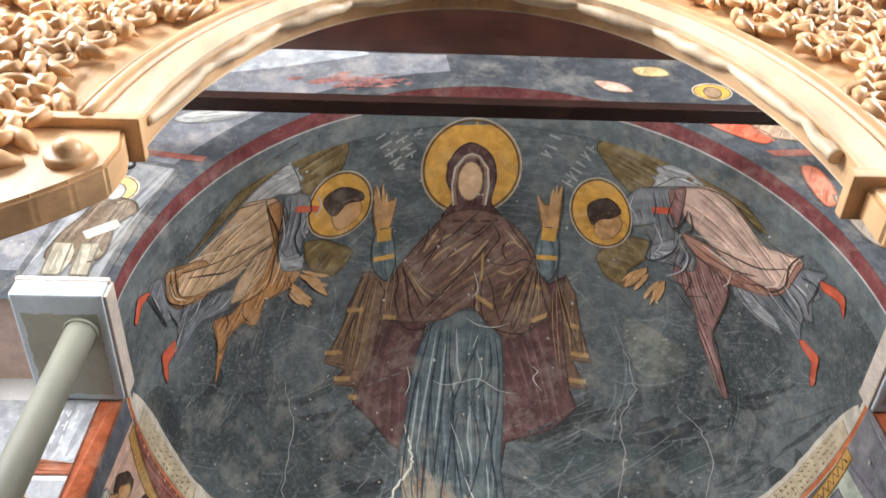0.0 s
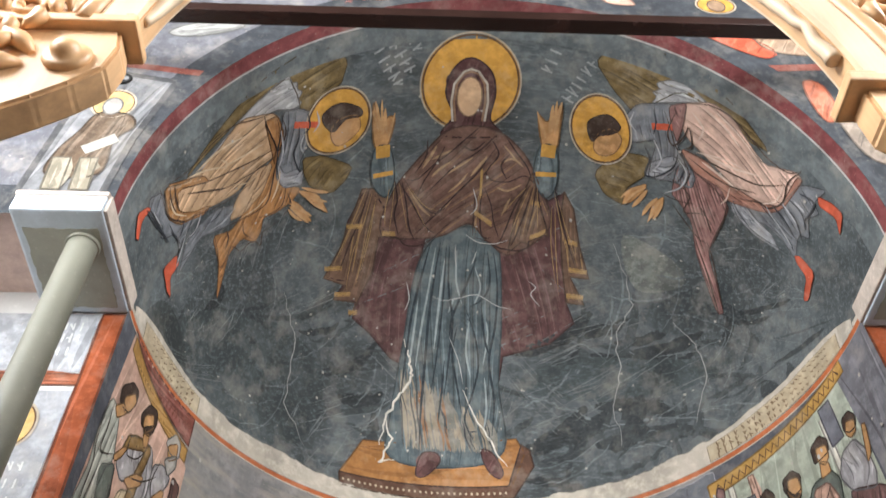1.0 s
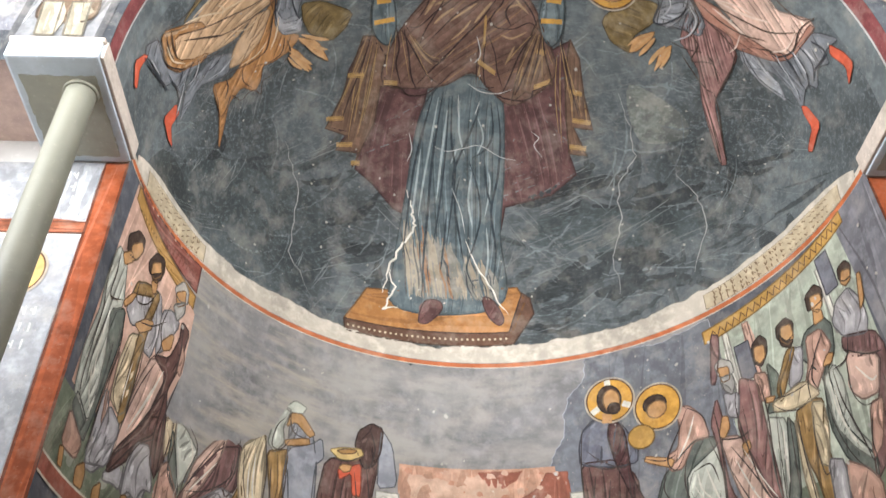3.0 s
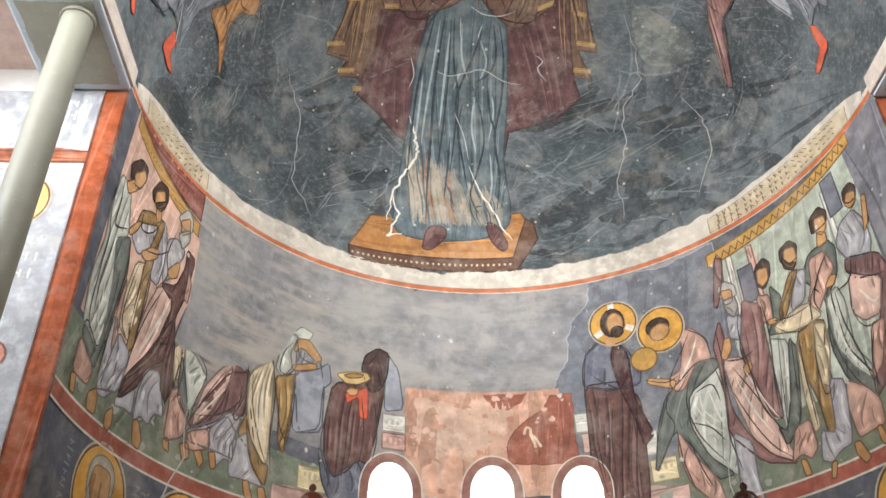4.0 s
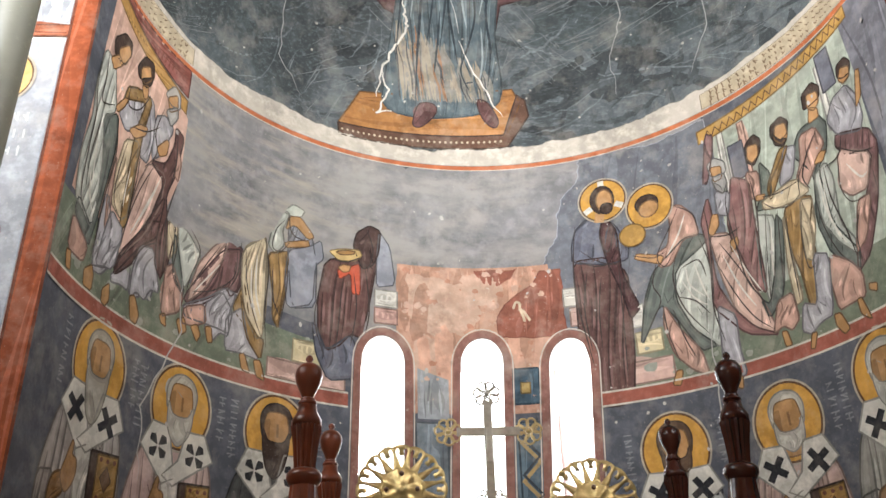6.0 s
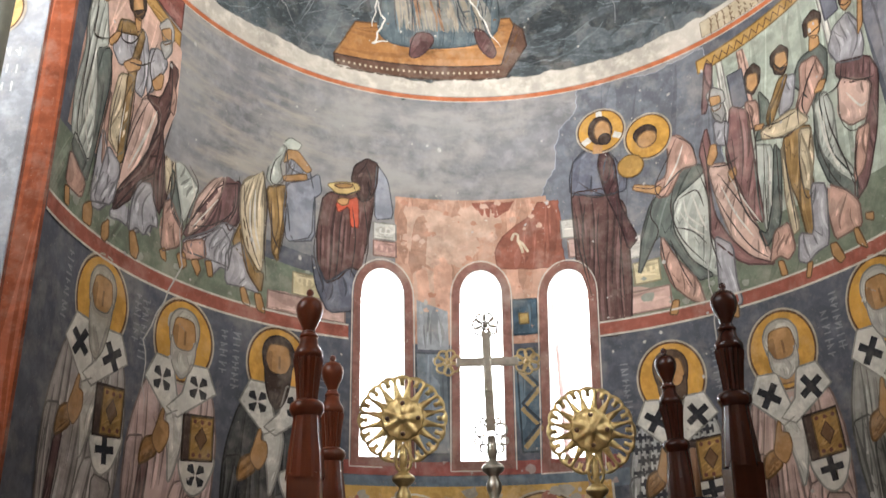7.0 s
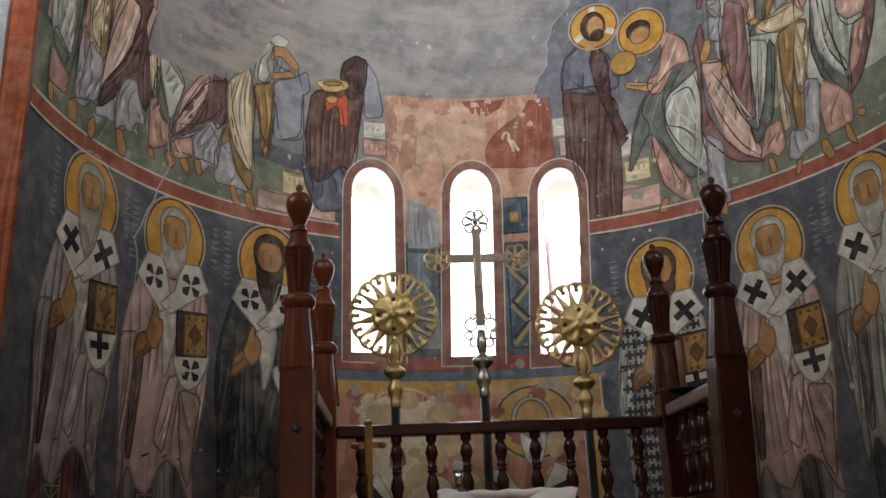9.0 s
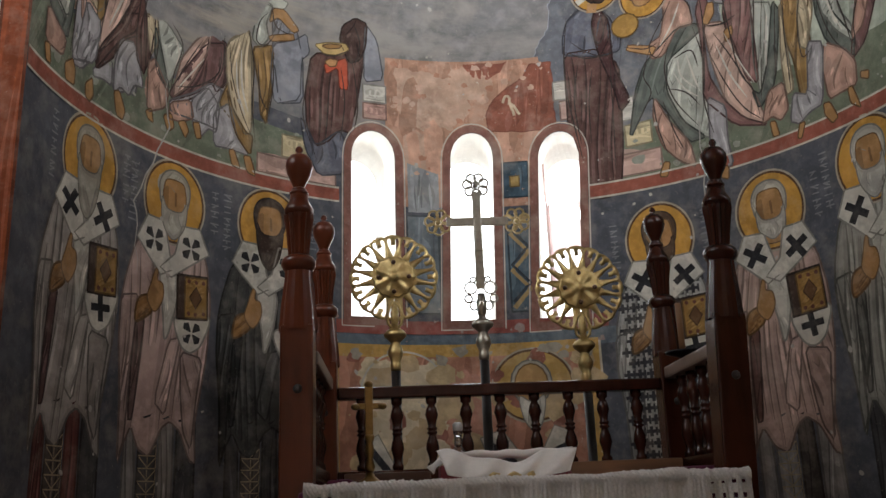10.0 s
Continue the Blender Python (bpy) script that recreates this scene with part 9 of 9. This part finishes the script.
def icon_screen():
    b = base("icon_screen", 0, 0, 0)
    cx, rad, zc, yf, tall = -0.318, 0.490, 2.15, -2.33, 1.43

    def arc_at(d, y, first=.113, last=pi + .04, n=48):
        """The arch line d metres outside the opening, from the left foot to the right one."""
        return [(cx - (rad + d) * cos(first + (last - first) * i / n), y, zc + (rad * tall + d) * sin(first + (last - first) * i / n)) for i in range(n + 1)]

    bm = bmesh.new()
    loop = [(3.3, 0.0), (3.3, 4.0), (-3.3, 4.0), (-3.3, 0.0), (-1.25, 0.0), (-1.25, 1.93), (-.93, 2.03), (-.86, 2.13), (-.83, 2.229)] + [(p[0], p[2]) for p in arc_at(.004, 0)] + [(0.60, 2.10), (0.60, 0.0)]
    for y in (yf, yf + .04):
        sheet(bm, lambda x, z, off: Vector((x, y, z)), [loop], 0.0, 0.3)
    lv = [[bm.verts.new((p[0], y, p[1])) for p in loop] for y in (yf, yf + .04)]
    for i in range(len(loop)):
        j = (i + 1) % len(loop)
        bm.faces.new((lv[0][i], lv[0][j], lv[1][j], lv[1][i]))
    part("panel", bm, M_LIMEWOOD, b)
    # the arch: a flat pale band between beads and an outer roll
    bm = bmesh.new()
    prev = None
    for near, far in zip(arc_at(.006, yf - .010), arc_at(.046, yf - .016)):
        ring = [bm.verts.new(p) for p in (near, far, (far[0], yf + .03, far[2]), (near[0], yf + .045, near[2]))]
        if prev:
            for k in range(4):
                bm.faces.new((prev[k], ring[k], ring[(k + 1) % 4], prev[(k + 1) % 4]))
        else:
            bm.faces.new(ring[::-1])
        prev = ring
    bm.faces.new(prev)
    part("arch_band", bm, M_BLEACHED, b, "pale bleached flat arch band")
    for name, d, r in (("arch_bead", .050, .006), ("arch_moulding", .069, .015), ("arch_bead", .090, .006)):
        part(name, tube(bmesh.new(), arc_at(d, yf - .008), r, 8), M_LIMEWOOD, b)
    # uneven leafy fringe along the inner edge
    run, girth = [], []
    for i, (x, y, z) in enumerate(arc_at(.0, yf + .010, .18, pi - .10, 260)):
        away = Vector((x - cx, (z - zc) / tall)).normalized()
        dip = .010 * abs(sin(i * .115)) ** .7 + .006 * noise.noise((i * .05, 2, 0)) - .006
        run.append((x - away.x * dip, y - .004 * noise.noise((i * .2, 7, 0)), z - away.y * dip))
        girth.append(.75 + .45 * abs(sin(i * .115)))
    part("leafy_fringe", tube(bmesh.new(), run, .010, 8, girth), M_BLEACHED, b, "uneven pale carved fringe")
    # carved foliage on the face
    rng = random.Random(3)
    spots = []
    for row in range(9):
        for col in range(30):
            x, z = -1.52 + col * .086 + (.043 if row % 2 else 0), 2.17 + row * .084
            if (x - cx) ** 2 + ((z - zc) / tall) ** 2 > (rad + .125) ** 2 and not (z < 2.30 and abs(x - cx) < rad + .13):
                spots.append((x, z))
    for i, (x, z) in enumerate(spots):
        bm = bmesh.new()
        carved_scroll(bm, (x + rng.uniform(-.01, .01), z + rng.uniform(-.01, .01)), rng.uniform(.034, .044), rng.uniform(0, 6.2), yf - .010, rng.choice((-1, 1)))
        part("carved_scroll", bm, M_LIMEWOOD, b)
    # brackets at the foot of the arch
    for s, prof in ((-1, [(-.822, 2.228), (-.812, 2.18), (-.818, 2.125), (-.850, 2.085), (-.885, 2.05), (-.93, 2.012), (-1.0, 1.975), (-1.25, 1.93), (-1.25, 2.228)]),
                    (1, [(.165, 2.12), (.165, 2.05), (.21, 2.0), (.30, 1.955), (.50, 1.93), (.50, 2.12)])):
        bm = bmesh.new()
        lay = [[bm.verts.new((px, y, pz)) for px, pz in prof] for y in (yf - .004, yf + .045)]
        for i in range(len(prof)):
            j = (i + 1) % len(prof)
            bm.faces.new((lay[0][i], lay[0][j], lay[1][j], lay[1][i]))
        bm.faces.new(lay[0])
        bm.faces.new(lay[1][::-1])
        bmesh.ops.recalc_face_normals(bm, faces=bm.faces)
        bmesh.ops.bevel(bm, geom=list(bm.edges), offset=.005, segments=2, affect='EDGES')
        bk = part("bracket", bm, M_LIMEWOOD, b, "carved pale wooden bracket")
        x0, zt = prof[0]
        for k, (ahead, high) in enumerate(((.022, .020), (.012, .016))):
            z0 = zt + .021 * k
            part("cornice", boxed(min(x0 - s * ahead, x0 + s * .4), max(x0 - s * ahead, x0 + s * .4), yf - .018 + .006 * k, yf + .05, z0, z0 + high, .004), M_LIMEWOOD, bk)
        # leaf, roundel and beads cut on the face
        cxk, czk = (-.868, 2.142) if s < 0 else (.235, 2.065)
        part("carved_knob", lathe(bmesh.new(), [(.030, -.004), (.032, .006), (.026, .012), (.020, .010), (.018, .020), (.010, .027), (.002, .028)], seg=20, m=Matrix.Translation((cxk, yf - .004, czk)) @ Matrix.Rotation(pi / 2, 4, 'X')), M_LIMEWOOD, bk)
        for dx, dz, turn in ((.075, .035, 2.4), (.085, -.03, 3.6), (.13, .01, 3.0)):
            bm = bmesh.new()
            c0 = Vector((cxk + s * dx, yf - .004, czk + dz))
            w = Vector((s * cos(turn - pi), 0, sin(turn)))
            tube(bm, [c0 - w * .035, c0 - w * .01 + Vector((0, -.006, .006)), c0 + w * .02 + Vector((0, -.008, 0)), c0 + w * .045], .014, 8, [.4, 1.0, .9, .2])
            part("carved_leaf", bm, M_LIMEWOOD, bk)
    return tagged(b, "carved pale limewood icon screen with an arched opening", "icon screen")


icon_screen()
